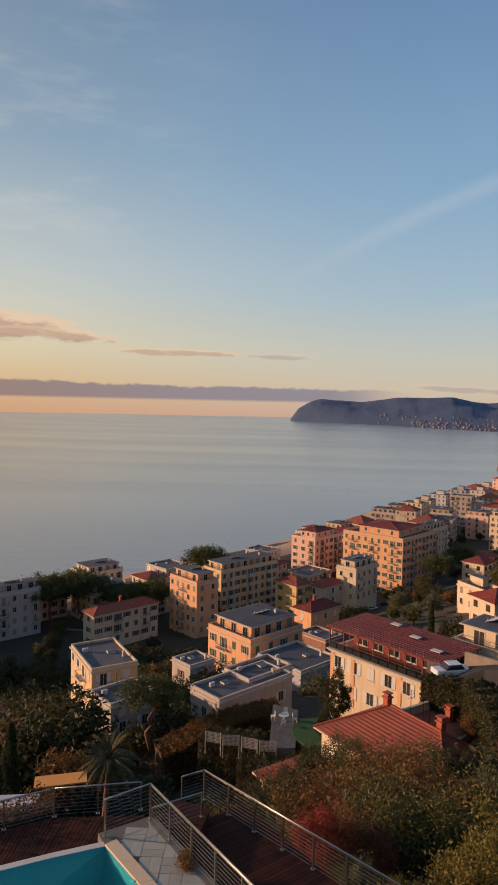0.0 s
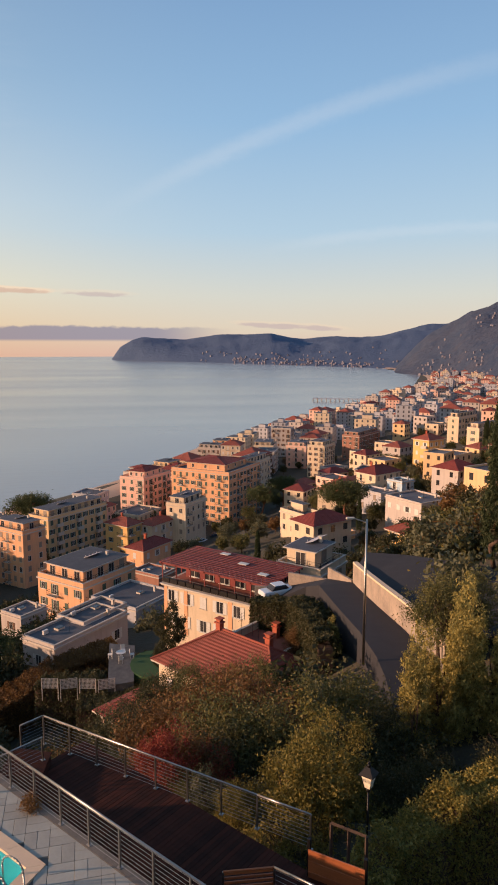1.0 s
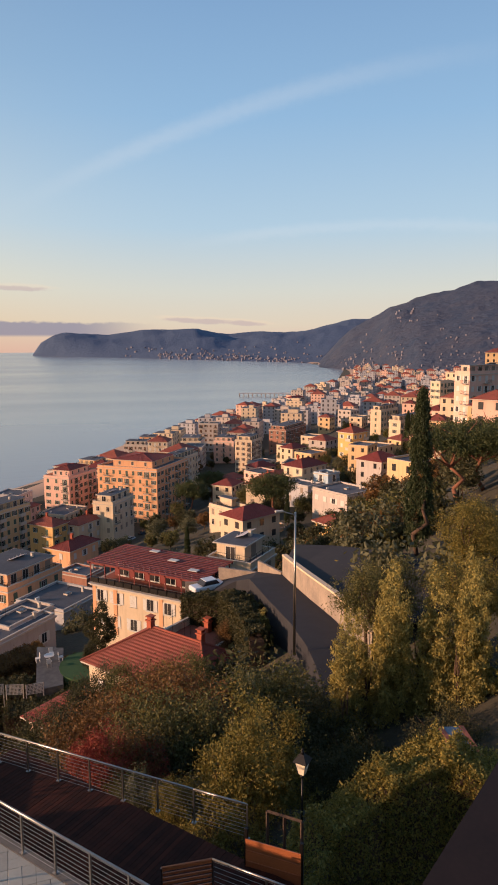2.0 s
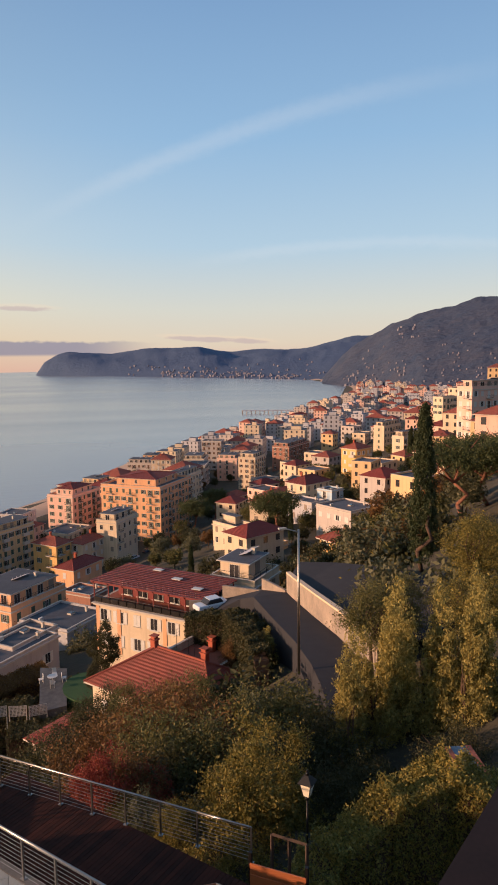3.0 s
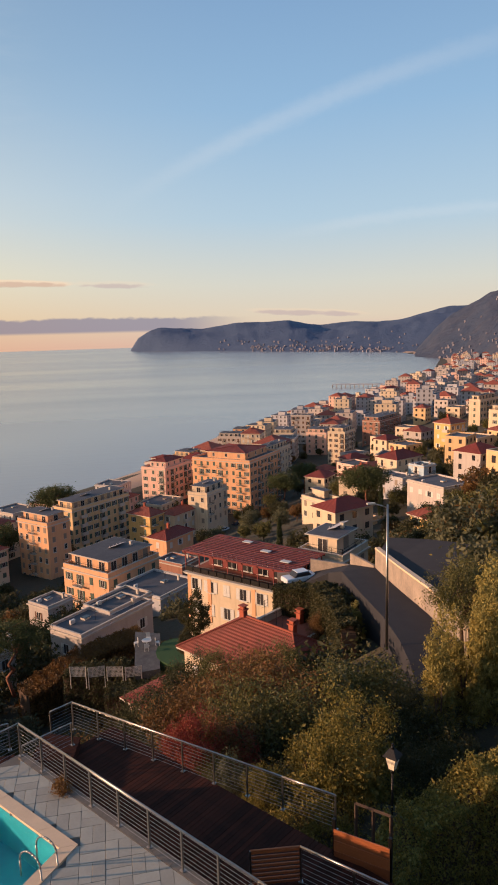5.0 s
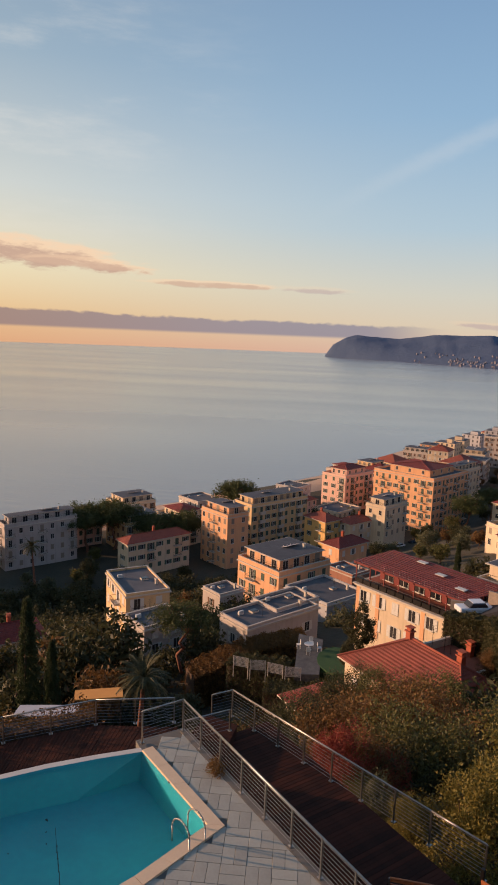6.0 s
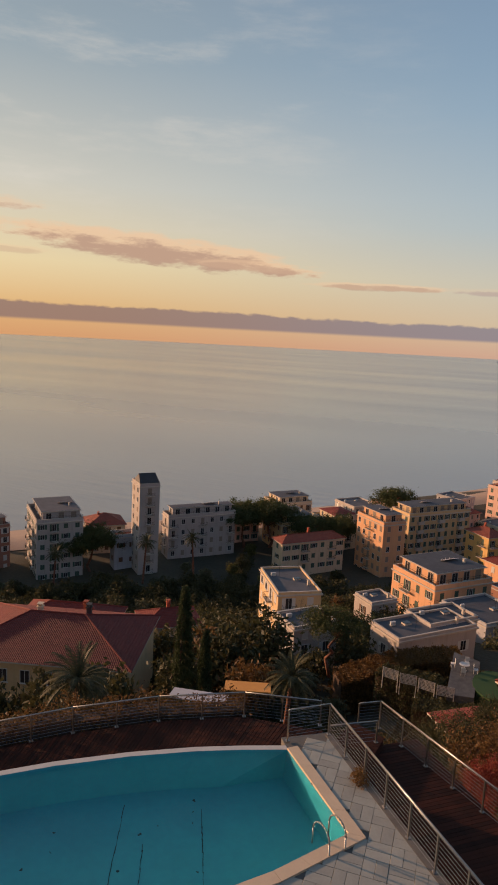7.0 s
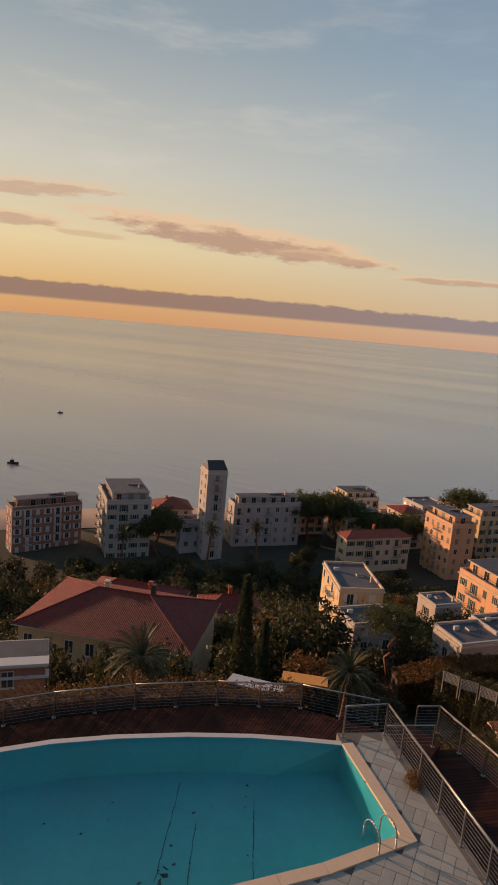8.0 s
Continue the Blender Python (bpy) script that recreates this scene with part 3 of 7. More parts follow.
def build_terrace():
    outline = [(-5.66, 17.86), (-4.42, 18.78), (1.72, 11.86), (5.0, 8.2), (5.0, 2.0), (-18.5, 2.0), (-16.8, 5.5)] + POOL_NEAR[::-1] + [POOL_FAR[0]]
    bm = bmesh.new()
    prism(bm, outline, 41.0, TOP - 0.035)
    ob = tagged(new("terrace_floor", mesh_of("terrace_floor", bm, JOINT)), "raised pool terrace paved with pale grey slabs", "terrace", kind="structure")
    # basin
    basin = thing("swimming_pool", pose(0, 0, 0), "fan-shaped swimming pool of turquoise paint with sandstone coping", "pool")
    ring = POOL_FAR[::-1] + POOL_NEAR
    bm = bmesh.new()
    n = len(ring)
    cx, cy = sum(q[0] for q in ring) / n, sum(q[1] for q in ring) / n
    last = len(POOL_FAR) - 1
    slope = [0.86 if k < last else 0.985 for k in range(n)]
    floor = [bm.verts.new((cx + (q[0] - cx) * g, cy + (q[1] - cy) * g, 48.65)) for q, g in zip(ring, slope)]
    rim = [bm.verts.new((x, y, TOP - 0.04)) for x, y in ring]
    bm.faces.new(floor)
    for k in range(n):
        bm.faces.new((floor[k], floor[(k + 1) % n], rim[(k + 1) % n], rim[k]))
    bmesh.ops.recalc_face_normals(bm, faces=bm.faces)
    bmesh.ops.reverse_faces(bm, faces=bm.faces)
    part("basin", bm, POOL_PAINT, basin, "turquoise painted basin")
    bm = bmesh.new()
    bm.faces.new([bm.verts.new((x, y, TOP - 0.10)) for x, y in ring])
    bmesh.ops.recalc_face_normals(bm, faces=bm.faces)
    if bm.faces[:][0].normal.z < 0:
        bmesh.ops.reverse_faces(bm, faces=bm.faces)
    w = part("pool_water", bm, pool_water(), basin, "still clear water")
    w.visible_shadow = False
    # white infinity rim on the far side
    out = offset_line(POOL_FAR, -0.2)
    bm = bmesh.new()
    for k in range(len(POOL_FAR) - 1):
        prism(bm, [POOL_FAR[k], POOL_FAR[k + 1], out[k + 1], out[k]], 46.0, TOP - 0.03)
    part("rim", bm, RIM_WHITE, basin, "thin white infinity edge")
    # coping stones on the dry sides
    dry = [POOL_FAR[0]] + POOL_NEAR
    wide = offset_line(dry, 0.34)
    for k in range(len(dry) - 1):
        a, b, c, d = (Vector(q) for q in (dry[k], dry[k + 1], wide[k + 1], wide[k]))
        m = max(1, round((b - a).length / 0.9))
        for j in range(m):
            u, v = (j + 0.004) / m, (j + 0.996) / m
            bm = bmesh.new()
            prism(bm, [a.lerp(b, u), a.lerp(b, v), d.lerp(c, v), d.lerp(c, u)], TOP - 0.05, TOP + 0.03)
            part("coping_stone", bm, COPING, basin)
    # grime on the floor
    rnd = random.Random(4)
    for k in range(46):
        x, y = rnd.uniform(-13, -4.2), rnd.uniform(8.5, 16.0)
        if k < 10:
            x, y = -7.6 + rnd.gauss(0, 0.18), 11.3 + rnd.gauss(0, 0.35)
        if not (Vector((x, y)) - Vector((-9, 11.8))).length < 3.9:
            continue
        r = rnd.uniform(0.02, 0.07) * (1.6 if k < 10 else 1)
        bm = bmesh.new()
        bmesh.ops.create_circle(bm, cap_ends=True, segments=7, radius=r, matrix=Matrix.Translation((x, y, 48.656)) @ Matrix.Rotation(rnd.random() * 6, 4, "Z") @ Matrix.Diagonal((1, rnd.uniform(0.4, 1), 1, 1)))
        for v in bm.verts:
            v.co.xy += Vector((rnd.gauss(0, r * 0.3), rnd.gauss(0, r * 0.3)))
        part("dead_leaf", bm, GRIME, basin)
    for x0, y0, x1, y1, w in ((-8.9, 14.1, -7.6, 11.2, 0.03), (-6.9, 14.9, -5.6, 12.4, 0.025), (-7.7, 13.1, -6.6, 10.9, 0.022)):
        bm = bmesh.new()
        for j in range(14):
            u = j / 13
            box(bm, (x0 + (x1 - x0) * u + rnd.gauss(0, 0.008), y0 + (y1 - y0) * u, 48.656), (w * rnd.uniform(0.3, 0.9), 0.26, 0.006), rnd.gauss(0.42, 0.05))
        part("floor_crack", bm, GRIME, basin)
    # ladder
    lad = thing("pool_ladder", pose(-3.06, 14.14, TOP - 0.14, 0, 0, -36), "bright steel pool ladder with two curved handrails", "ladder")
    for sx in (-0.25, 0.25):
        bm = bmesh.new()
        pts = [(sx, 0.62 * 0 - 0.42, 0.02)] + [(sx, -0.10 - 0.32 * math.cos(a), 0.45 + 0.30 * math.sin(a)) for a in [k * math.pi / 10 for k in range(11)]] + [(sx, 0.26, -0.9)]
        pts = [(q[0], -q[1], q[2]) for q in pts]
        rot = Matrix.Rotation(radians(90), 4, "Z")
        for a, b in zip(pts, pts[1:]):
            rod(bm, rot @ Vector(a), rot @ Vector(b), 0.022, 8)
        part("handrail", bm, STEEL, lad)
    return ob


def build_pavers(floor):
    """Basket weave of grey slabs."""
    bm = bmesh.new()
    box(bm, (0, 0, 0), (0.592, 0.292, 0.04), bevel=0.006)
    me = mesh_of("paver", bm, PAVER)
    axis, (ax, ay) = radians(4), (-3.0, 12.0)
    near = [POOL_FAR[0]] + POOL_NEAR
    count = 0
    fence = Vector((RAIL_B[0] - RAIL_A[0], RAIL_B[1] - RAIL_A[1])).normalized()
    for i in range(-14, 16):
        for j in range(-10, 14):
            for h in (-0.15, 0.15):
                flip = (i + j) % 2
                px, py = 0.6 * i + (h if flip else 0), 0.6 * j + (0 if flip else h)
                x, y = ax + px * math.cos(axis) - py * math.sin(axis), ay + px * math.sin(axis) + py * math.cos(axis)
                rel = Vector((x - RAIL_A[0], y - RAIL_A[1]))
                side = fence.x * rel.y - fence.y * rel.x
                best = 9.0
                for a, b in zip(near, near[1:]):
                    a2, b2 = Vector(a), Vector(b)
                    u = min(max((Vector((x, y)) - a2).dot(b2 - a2) / (b2 - a2).length_squared, 0), 1)
                    q = Vector((x, y)) - a2.lerp(b2, u)
                    if abs(q.length) < abs(best):
                        cr = (b2 - a2).x * q.y - (b2 - a2).y * q.x
                        best = q.length * (1 if cr > 0 else -1)
                if side > 0.3 or rel.dot(fence) < -0.3 or (x < -4.75 and y > 16.9) or best < 0.26 or y < 9.2 or y > 18.4 or count > 390:
                    continue
                turn = radians(4 + (90 if flip else 0))
                if side < -0.46:
                    ob = part("paver", me, None, floor)
                    ob.matrix_basis = pose(x, y, TOP - 0.018 + random.uniform(-0.003, 0.003), 0, 0, math.degrees(turn))
                else:
                    # slabs cut to the line of the railing
                    ring = [Vector((x + u * math.cos(turn) - v * math.sin(turn), y + u * math.sin(turn) + v * math.cos(turn))) for u, v in ((-0.296, -0.146), (0.296, -0.146), (0.296, 0.146), (-0.296, 0.146))]
                    deep = [fence.x * (q.y - RAIL_A[1]) - fence.y * (q.x - RAIL_A[0]) + 0.11 for q in ring]
                    cut = []
                    for k in range(4):
                        p, q, dp, dq = ring[k], ring[(k + 1) % 4], deep[k], deep[(k + 1) % 4]
                        if dp <= 0:
                            cut.append(p)
                        if (dp <= 0) != (dq <= 0):
                            cut.append(p.lerp(q, dp / (dp - dq)))
                    if len(cut) < 3:
                        continue
                    bm = bmesh.new()
                    prism(bm, [tuple(q) for q in cut], TOP - 0.038, TOP + 0.002)
                    part("paver", bm, PAVER, floor)
                count += 1
    # narrow border of cut stone under the railing
    bm = bmesh.new()
    a, b = Vector(RAIL_A), Vector(RAIL_B)
    nrm = Vector((fence.y, -fence.x))
    for k in range(14):
        p, q = a.lerp(b, (k + 0.006) / 14), a.lerp(b, (k + 0.994) / 14)
        prism(bm, [p - nrm * 0.14, q - nrm * 0.14, q + nrm * 0.10, p + nrm * 0.10], TOP - 0.05, TOP + 0.012)
    part("edging", bm, EDGING, floor, "dark stone edging under the railing")


def railing(name, label, pts, base, top, spacing=1.13, wires=9, slats=False, rail=STEEL):
    """Posts, taut wires and a round handrail along a line."""
    ob = thing(name, pose(0, 0, 0), label, "railing", "terrace railings")
    post = None
    for a, b in zip(pts, pts[1:]):
        a, b = Vector(a), Vector(b)
        ln = (b - a).length
        n = max(1, round(ln / spacing))
        ang = math.degrees(math.atan2((b - a).y, (b - a).x))
        for k in range(n + 1):
            if k == 0 and post is not None and a != Vector(pts[0]):
                continue
            p = a.lerp(b, k / n)
            if post is None:
                bm = bmesh.new()
                box(bm, (0, 0, (top - base) / 2), (0.045, 0.045, top - base), bevel=0.004)
                box(bm, (0, 0, 0.012), (0.12, 0.12, 0.024))
                post = mesh_of("post", bm, STEEL)
            q = part("post", post, None, ob)
            q.matrix_basis = pose(p.x, p.y, base, 0, 0, ang)
        bm = bmesh.new()
        rod(bm, (*a, top), (*b, top), 0.027, 8)
        part("handrail", bm, rail, ob, "smooth steel handrail")
        for k in range(wires):
            z = base + 0.08 + (top - base - 0.14) * k / (wires - 1)
            bm = bmesh.new()
            if slats:
                box(bm, ((a.x + b.x) / 2, (a.y + b.y) / 2, z), (ln, 0.03, 0.06), radians(ang))
                part("slat", bm, WARM_WOOD, ob)
            else:
                rod(bm, (*a, z), (*b, z), 0.0055, 5)
                part("wire", bm, STEEL, ob)
    return ob


def build_decks():
    # lower deck, boards across it
    a, b = Vector(RAIL_A), Vector(RAIL_B)
    d = (b - a).normalized()
    nrm = Vector((-d.y, d.x))
    floor = thing("lower_deck_floor", pose(0, 0, 0), "sunken walkway of dark stained deck boards", "deck", kind="structure")
    bm = bmesh.new()
    a2, b2 = a - d * 1.2 + nrm * 0.16, a + d * 16 + nrm * 0.16
    prism(bm, [tuple(a2), tuple(b2), tuple(b2 + nrm * 4.05), tuple(a2 + nrm * 3.5)], 40.5, LOW - 0.05)
    part("substructure", bm, DARK_METAL, floor)
    bm = bmesh.new()
    box(bm, (0, 2.0, -0.014), (0.135, 4.05, 0.028), bevel=0.003)
    board = mesh_of("deck_board", bm, DECK)
    ang = math.degrees(math.atan2(nrm.y, nrm.x)) - 90
    for k in range(115):
        p = a2 + d * (0.07 + 0.142 * k)
        q = part("deck_board", board, None, floor)
        q.matrix_basis = pose(p.x, p.y, LOW + random.uniform(-0.003, 0.003), 0, 0, ang)
    # landing with a few treads
    bm = bmesh.new()
    for k in range(11):
        u = k / 10
        p = Vector((-4.75, 19.1)).lerp(Vector((-4.3, 21.7)), u)
        q = Vector((-3.3, 19.1)).lerp(Vector((-3.05, 21.2)), u)
        m = (p + q) / 2
        box(bm, (m.x, m.y, LOW + 0.30), ((q - p).length, 0.2, 0.03), math.atan2((q - p).y, (q - p).x))
    prism(bm, [(-4.75, 19.0), (-3.3, 19.0), (-3.05, 21.2), (-4.3, 21.7)], 44.0, LOW + 0.27)
    tagged(new("landing", mesh_of("landing", bm, DECK)), "small wooden landing beside the sunken deck", "landing", kind="structure")
    # curved deck beyond the pool, boards running outwards
    inner = offset_line(POOL_FAR[::-1], 0.22)
    floor = thing("curved_deck_floor", pose(0, 0, 0), "curved dark wooden deck beyond the pool edge", "deck", kind="structure")

    def along(line, u):
        seg = [math.dist(p, q) for p, q in zip(line, line[1:])]
        u *= sum(seg)
        for k, s in enumerate(seg):
            if u <= s or k == len(seg) - 1:
                return Vector(line[k]).lerp(Vector(line[k + 1]), u / s)
            u -= s

    outer = ARC[:-1] + [(-4.95, 20.3)]
    n = 128
    bm0 = bmesh.new()
    for k in range(n):
        u, v = k / n + 0.0004, (k + 1) / n - 0.0004
        bm = bmesh.new()
        prism(bm, [along(inner, u), along(inner, v), along(outer, v), along(outer, u)], LEFT_DECK - 0.03, LEFT_DECK + random.uniform(-0.003, 0.003))
        part("deck_board", bm, DECK, floor)
        u, v = k / n, (k + 1) / n
        prism(bm0, [along(inner, u), along(inner, v), along(outer, v), along(outer, u)], 40.5, LEFT_DECK - 0.04)
    part("substructure", bm0, DARK_METAL, floor)


terrace = build_terrace()
build_decks()
railing("main_railing", "stainless wire railing along the edge of the paved terrace", [(-5.42, 17.72), RAIL_A, RAIL_B], TOP, TOP + 1.03)
railing("side_railing", "short stainless wire railing beside the terrace steps", [RAIL_B, (3.2, 10.1)], TOP, TOP + 1.03)
railing("lower_railing", "stainless wire railing along the outer edge of the sunken deck", LOW_RAIL, LOW, LOW + 1.05, 1.25)
railing("curved_railing", "long curved wire railing round the outer deck", ARC, LEFT_DECK, LEFT_DECK + 0.92, 1.6, 8)
railing("landing_railing", "short steel railing on the wooden landing", [(-4.64, 19.92), (-3.26, 20.93)], LOW + 0.3, LOW + 1.1, 1.8, 6)
railing("pool_edge_wire", "low safety wires along the outer pool edge", offset_line(POOL_FAR, -0.55)[:8], LEFT_DECK, LEFT_DECK + 0.7, 2.6, 2, rail=DARK_METAL)
railing("slatted_gate", "low gate of warm wooden slats with a steel rail", [(1.78, 14.58), (3.02, 14.52)], LOW, LOW + 1.0, 1.3, 8, True, WARM_WOOD)
railing("gate_railing", "wire railing running down from the slatted gate", [(3.02, 14.52), (5.2, 12.6)], LOW - 0.2, LOW + 1.0, 1.3, 9)
build_pavers(terrace)


def build_screen():
    s = thing("timber_screen", pose(4.06, 15.21, 46.4, 0, 0, -37), "screen of warm horizontal boards beside the hedge", "screen")
    for k in range(9):
        bm = bmesh.new()
        box(bm, (0.75, 0, 0.15 + 0.31 * k), (1.5, 0.035, 0.30), bevel=0.005)
        part("board", bm, WARM_WOOD, s)
    for x in (0.0, 1.5):
        bm = bmesh.new()
        box(bm, (x, 0.05, 1.5), (0.09, 0.09, 3.1), bevel=0.008)
        part("post", bm, DARK_METAL, s)
    g = thing("garden_gate", pose(4.9, 16.0, 46.2, 0, 0, -40), "dark timber gate frame behind the board screen", "gate")
    for a, b in (((0, 0, 0), (0, 0, 3.0)), ((0, 0, 3.0), (1.0, 0, 3.0)), ((1.0, 0, 3.0), (1.0, 0, 0)), ((0, 0, 1.6), (1.0, 0, 1.6)), ((0.5, 0, 0), (0.5, 0, 3.0))):
        bm = bmesh.new()
        rod(bm, a, b, 0.05, 4)
        part("beam", bm, BARK, g)


def lantern():
    l = thing("garden_lamp", pose(6.95, 18.75, 45.25), "old-style garden lantern with milky glass on a thin post", "lamp")
    milk = material("milk_glass", lin(246, 232, 206), lin(236, 220, 190), 0.35, 3, 0.4)
    bm = bmesh.new()
    rod(bm, (0, 0, 0), (0, 0, 2.75), 0.045, 10, r2=0.032)
    rod(bm, (0, 0, 0), (0, 0, 0.5), 0.09, 10, r2=0.05)
    rod(bm, (0, 0, 2.70), (0, 0, 2.80), 0.075, 10)
    part("post", bm, DARK_METAL, l)
    bm = bmesh.new()
    rod(bm, (0, 0, 2.84), (0, 0, 3.30), 0.14, 4, r2=0.27)
    part("glass", bm, milk, l, "milky glass body")
    bm = bmesh.new()
    rod(bm, (0, 0, 3.30), (0, 0, 3.54), 0.35, 4, r2=0.08)
    rod(bm, (0, 0, 3.54), (0, 0, 3.64), 0.07, 8, r2=0.045)
    bmesh.ops.create_uvsphere(bm, u_segments=8, v_segments=6, radius=0.04, matrix=Matrix.Translation((0, 0, 3.68)))
    part("cap", bm, DARK_METAL, l, "bronze cap with a finial")
    for k in range(4):
        a = math.pi / 2 * k
        bm = bmesh.new()
        rod(bm, (0.14 * math.cos(a), 0.14 * math.sin(a), 2.83), (0.275 * math.cos(a), 0.275 * math.sin(a), 3.31), 0.014, 4)
        part("bar", bm, DARK_METAL, l)


def house_wing():
    bm = bmesh.new()
    prism(bm, [(1.4, 3.3), (5.2, 6.18), (9.0, 5.0), (7.0, -3.0), (2.0, -3.0)], 43.0, 57.95)
    tagged(new("wall_wing", mesh_of("wall_wing", bm, CONCRETE)), "rendered wall of the house wing under the dark parapet", "wall", kind="structure")
    bm = bmesh.new()
    prism(bm, [(1.3, 3.25), (5.2, 6.2), (9.2, 5.0), (7.0, -3.0), (1.9, -3.0)], 57.96, 58.0)
    ob = tagged(new("trim_parapet", mesh_of("trim_parapet", bm, material("dark_cap", lin(52, 40, 36), lin(38, 30, 28), 0.75, 2.5, 0.8, bump=0.002, spec=0.2))), "dark brown metal capping on the parapet", "parapet", kind="structure")
    return ob


def planter_wall():
    bm = bmesh.new()
    box(bm, (14.0, 19.6, 43.9), (0.8, 4.4, 5.2), radians(-12))
    w = tagged(new("wall_garden", mesh_of("wall_garden", bm, CONCRETE)), "garden wall with a slate top and brick edging", "wall", kind="structure")
    for dx, mat, nm in ((-0.42, BRICK_EDGE, "brick_edging"), (0.42, BRICK_EDGE, "brick_edging"), (0.0, SLATE_TOP, "slate_capping")):
        bm = bmesh.new()
        box(bm, (14.0 + dx * math.cos(radians(-12)), 19.6 + dx * math.sin(radians(-12)), 46.55), (0.2 if dx else 0.62, 4.7, 0.1 if dx else 0.06), radians(-12), bevel=0.01)
        part(nm, bm, mat, w)


BRICK_EDGE = material("brick_edge", lin(168, 96, 74), lin(136, 78, 62), 0.9, 4, 0.8, bump=0.01)
SLATE_TOP = material("slate_capping", lin(112, 124, 136), lin(88, 98, 108), 0.7, 3, 0.7, bump=0.01)
planter_wall()
build_screen()
lantern()
house_wing()

# ---- buildings ----
MESHES = {}


def shared(key, make):
    if key not in MESHES:
        MESHES[key] = make()
    return MESHES[key]


def window_mesh(w, h, shut, door=False):
    def make():
        bm = bmesh.new()
        z0 = 0.0
        t = 0.07
        for x in (-w / 2, 0, w / 2):
            box(bm, (x, -0.03, z0 + h / 2), (t if x else 0.05, 0.06, h), mat=0)
        for z in (z0, z0 + h):
            box(bm, (0, -0.03, z), (w + t, 0.065, t), mat=0)
        box(bm, (0, -0.07, z0 - 0.06), (w + 0.3, 0.18, 0.07), mat=0)
        if shut is not None:
            for sx in (-1, 1):
                box(bm, (sx * (w * 0.75 + 0.05), -0.035, z0 + h / 2), (w * 0.48, 0.05, h), mat=2)
                for k in range(4):
                    box(bm, (sx * (w * 0.75 + 0.05), -0.065, z0 + h * (0.14 + 0.24 * k)), (w * 0.42, 0.02, 0.05), mat=2)
        return mesh_of("window", bm, SHUTTER_WHITE, PANE, shut or SHUTTER_WHITE)
    return shared(("window", round(w, 2), round(h, 2), shut.name if shut else "", door), make)


def pane_mesh(w, h):
    def make():
        bm = bmesh.new()
        box(bm, (0, -0.012, h / 2), (w, 0.03, h))
        return mesh_of("pane", bm, PANE)
    return shared(("pane", round(w, 2), round(h, 2)), make)


def shut_window_mesh(w, h, shut):
    def make():
        bm = bmesh.new()
        box(bm, (0, -0.05, -0.06), (w + 0.2, 0.14, 0.06), mat=0)
        for sx in (-1, 1):
            box(bm, (sx * w / 4, -0.03, h / 2), (w / 2 - 0.02, 0.05, h), mat=1)
            for k in range(5):
                box(bm, (sx * w / 4, -0.06, h * (0.1 + 0.2 * k)), (w / 2 - 0.12, 0.02, 0.1), mat=1)
        return mesh_of("window", bm, STONE_TRIM, shut)
    return shared(("shut", round(w, 2), round(h, 2), shut.name), make)


def set_window(b, w, h, shut, m, closed=False):
    if closed:
        o = part("window", shut_window_mesh(w, h, shut or SHUTTER_GREY), None, b)
        o.matrix_basis = m
        return
    o = part("window", window_mesh(w, h, shut), None, b)
    o.matrix_basis = m
    part("pane", pane_mesh(w, h), None, o)


def balcony_slab(w, d):
    def make():
        bm = bmesh.new()
        box(bm, (0, -d / 2, -0.08), (w, d, 0.16))
        return mesh_of("balcony", bm, STONE_TRIM)
    return shared(("slab", round(w, 1), d), make)


def balcony_mesh(w, d, solid):
    def make():
        bm = bmesh.new()
        if solid:
            box(bm, (0, -d + 0.05, 0.5), (w, 0.1, 0.95), mat=0)
            for sx in (-1, 1):
                box(bm, (sx * (w / 2 - 0.05), -d / 2, 0.5), (0.1, d - 0.12, 0.94), mat=0)
        else:
            for z in (0.12, 1.0):
                box(bm, (0, -d + 0.03, z), (w, 0.04, 0.05), mat=1)
                for sx in (-1, 1):
                    box(bm, (sx * (w / 2 - 0.03), -d / 2, z), (0.04, d - 0.08, 0.05), mat=1)
            n = int(w / 0.28)
            for k in range(n + 1):
                box(bm, (-w / 2 + 0.03 + (w - 0.06) * k / n, -d + 0.03, 0.55), (0.03, 0.03, 0.85), mat=1)
        return mesh_of("balustrade", bm, STONE_TRIM, DARK_METAL)
    return shared(("balcony", round(w, 1), d, solid), make)


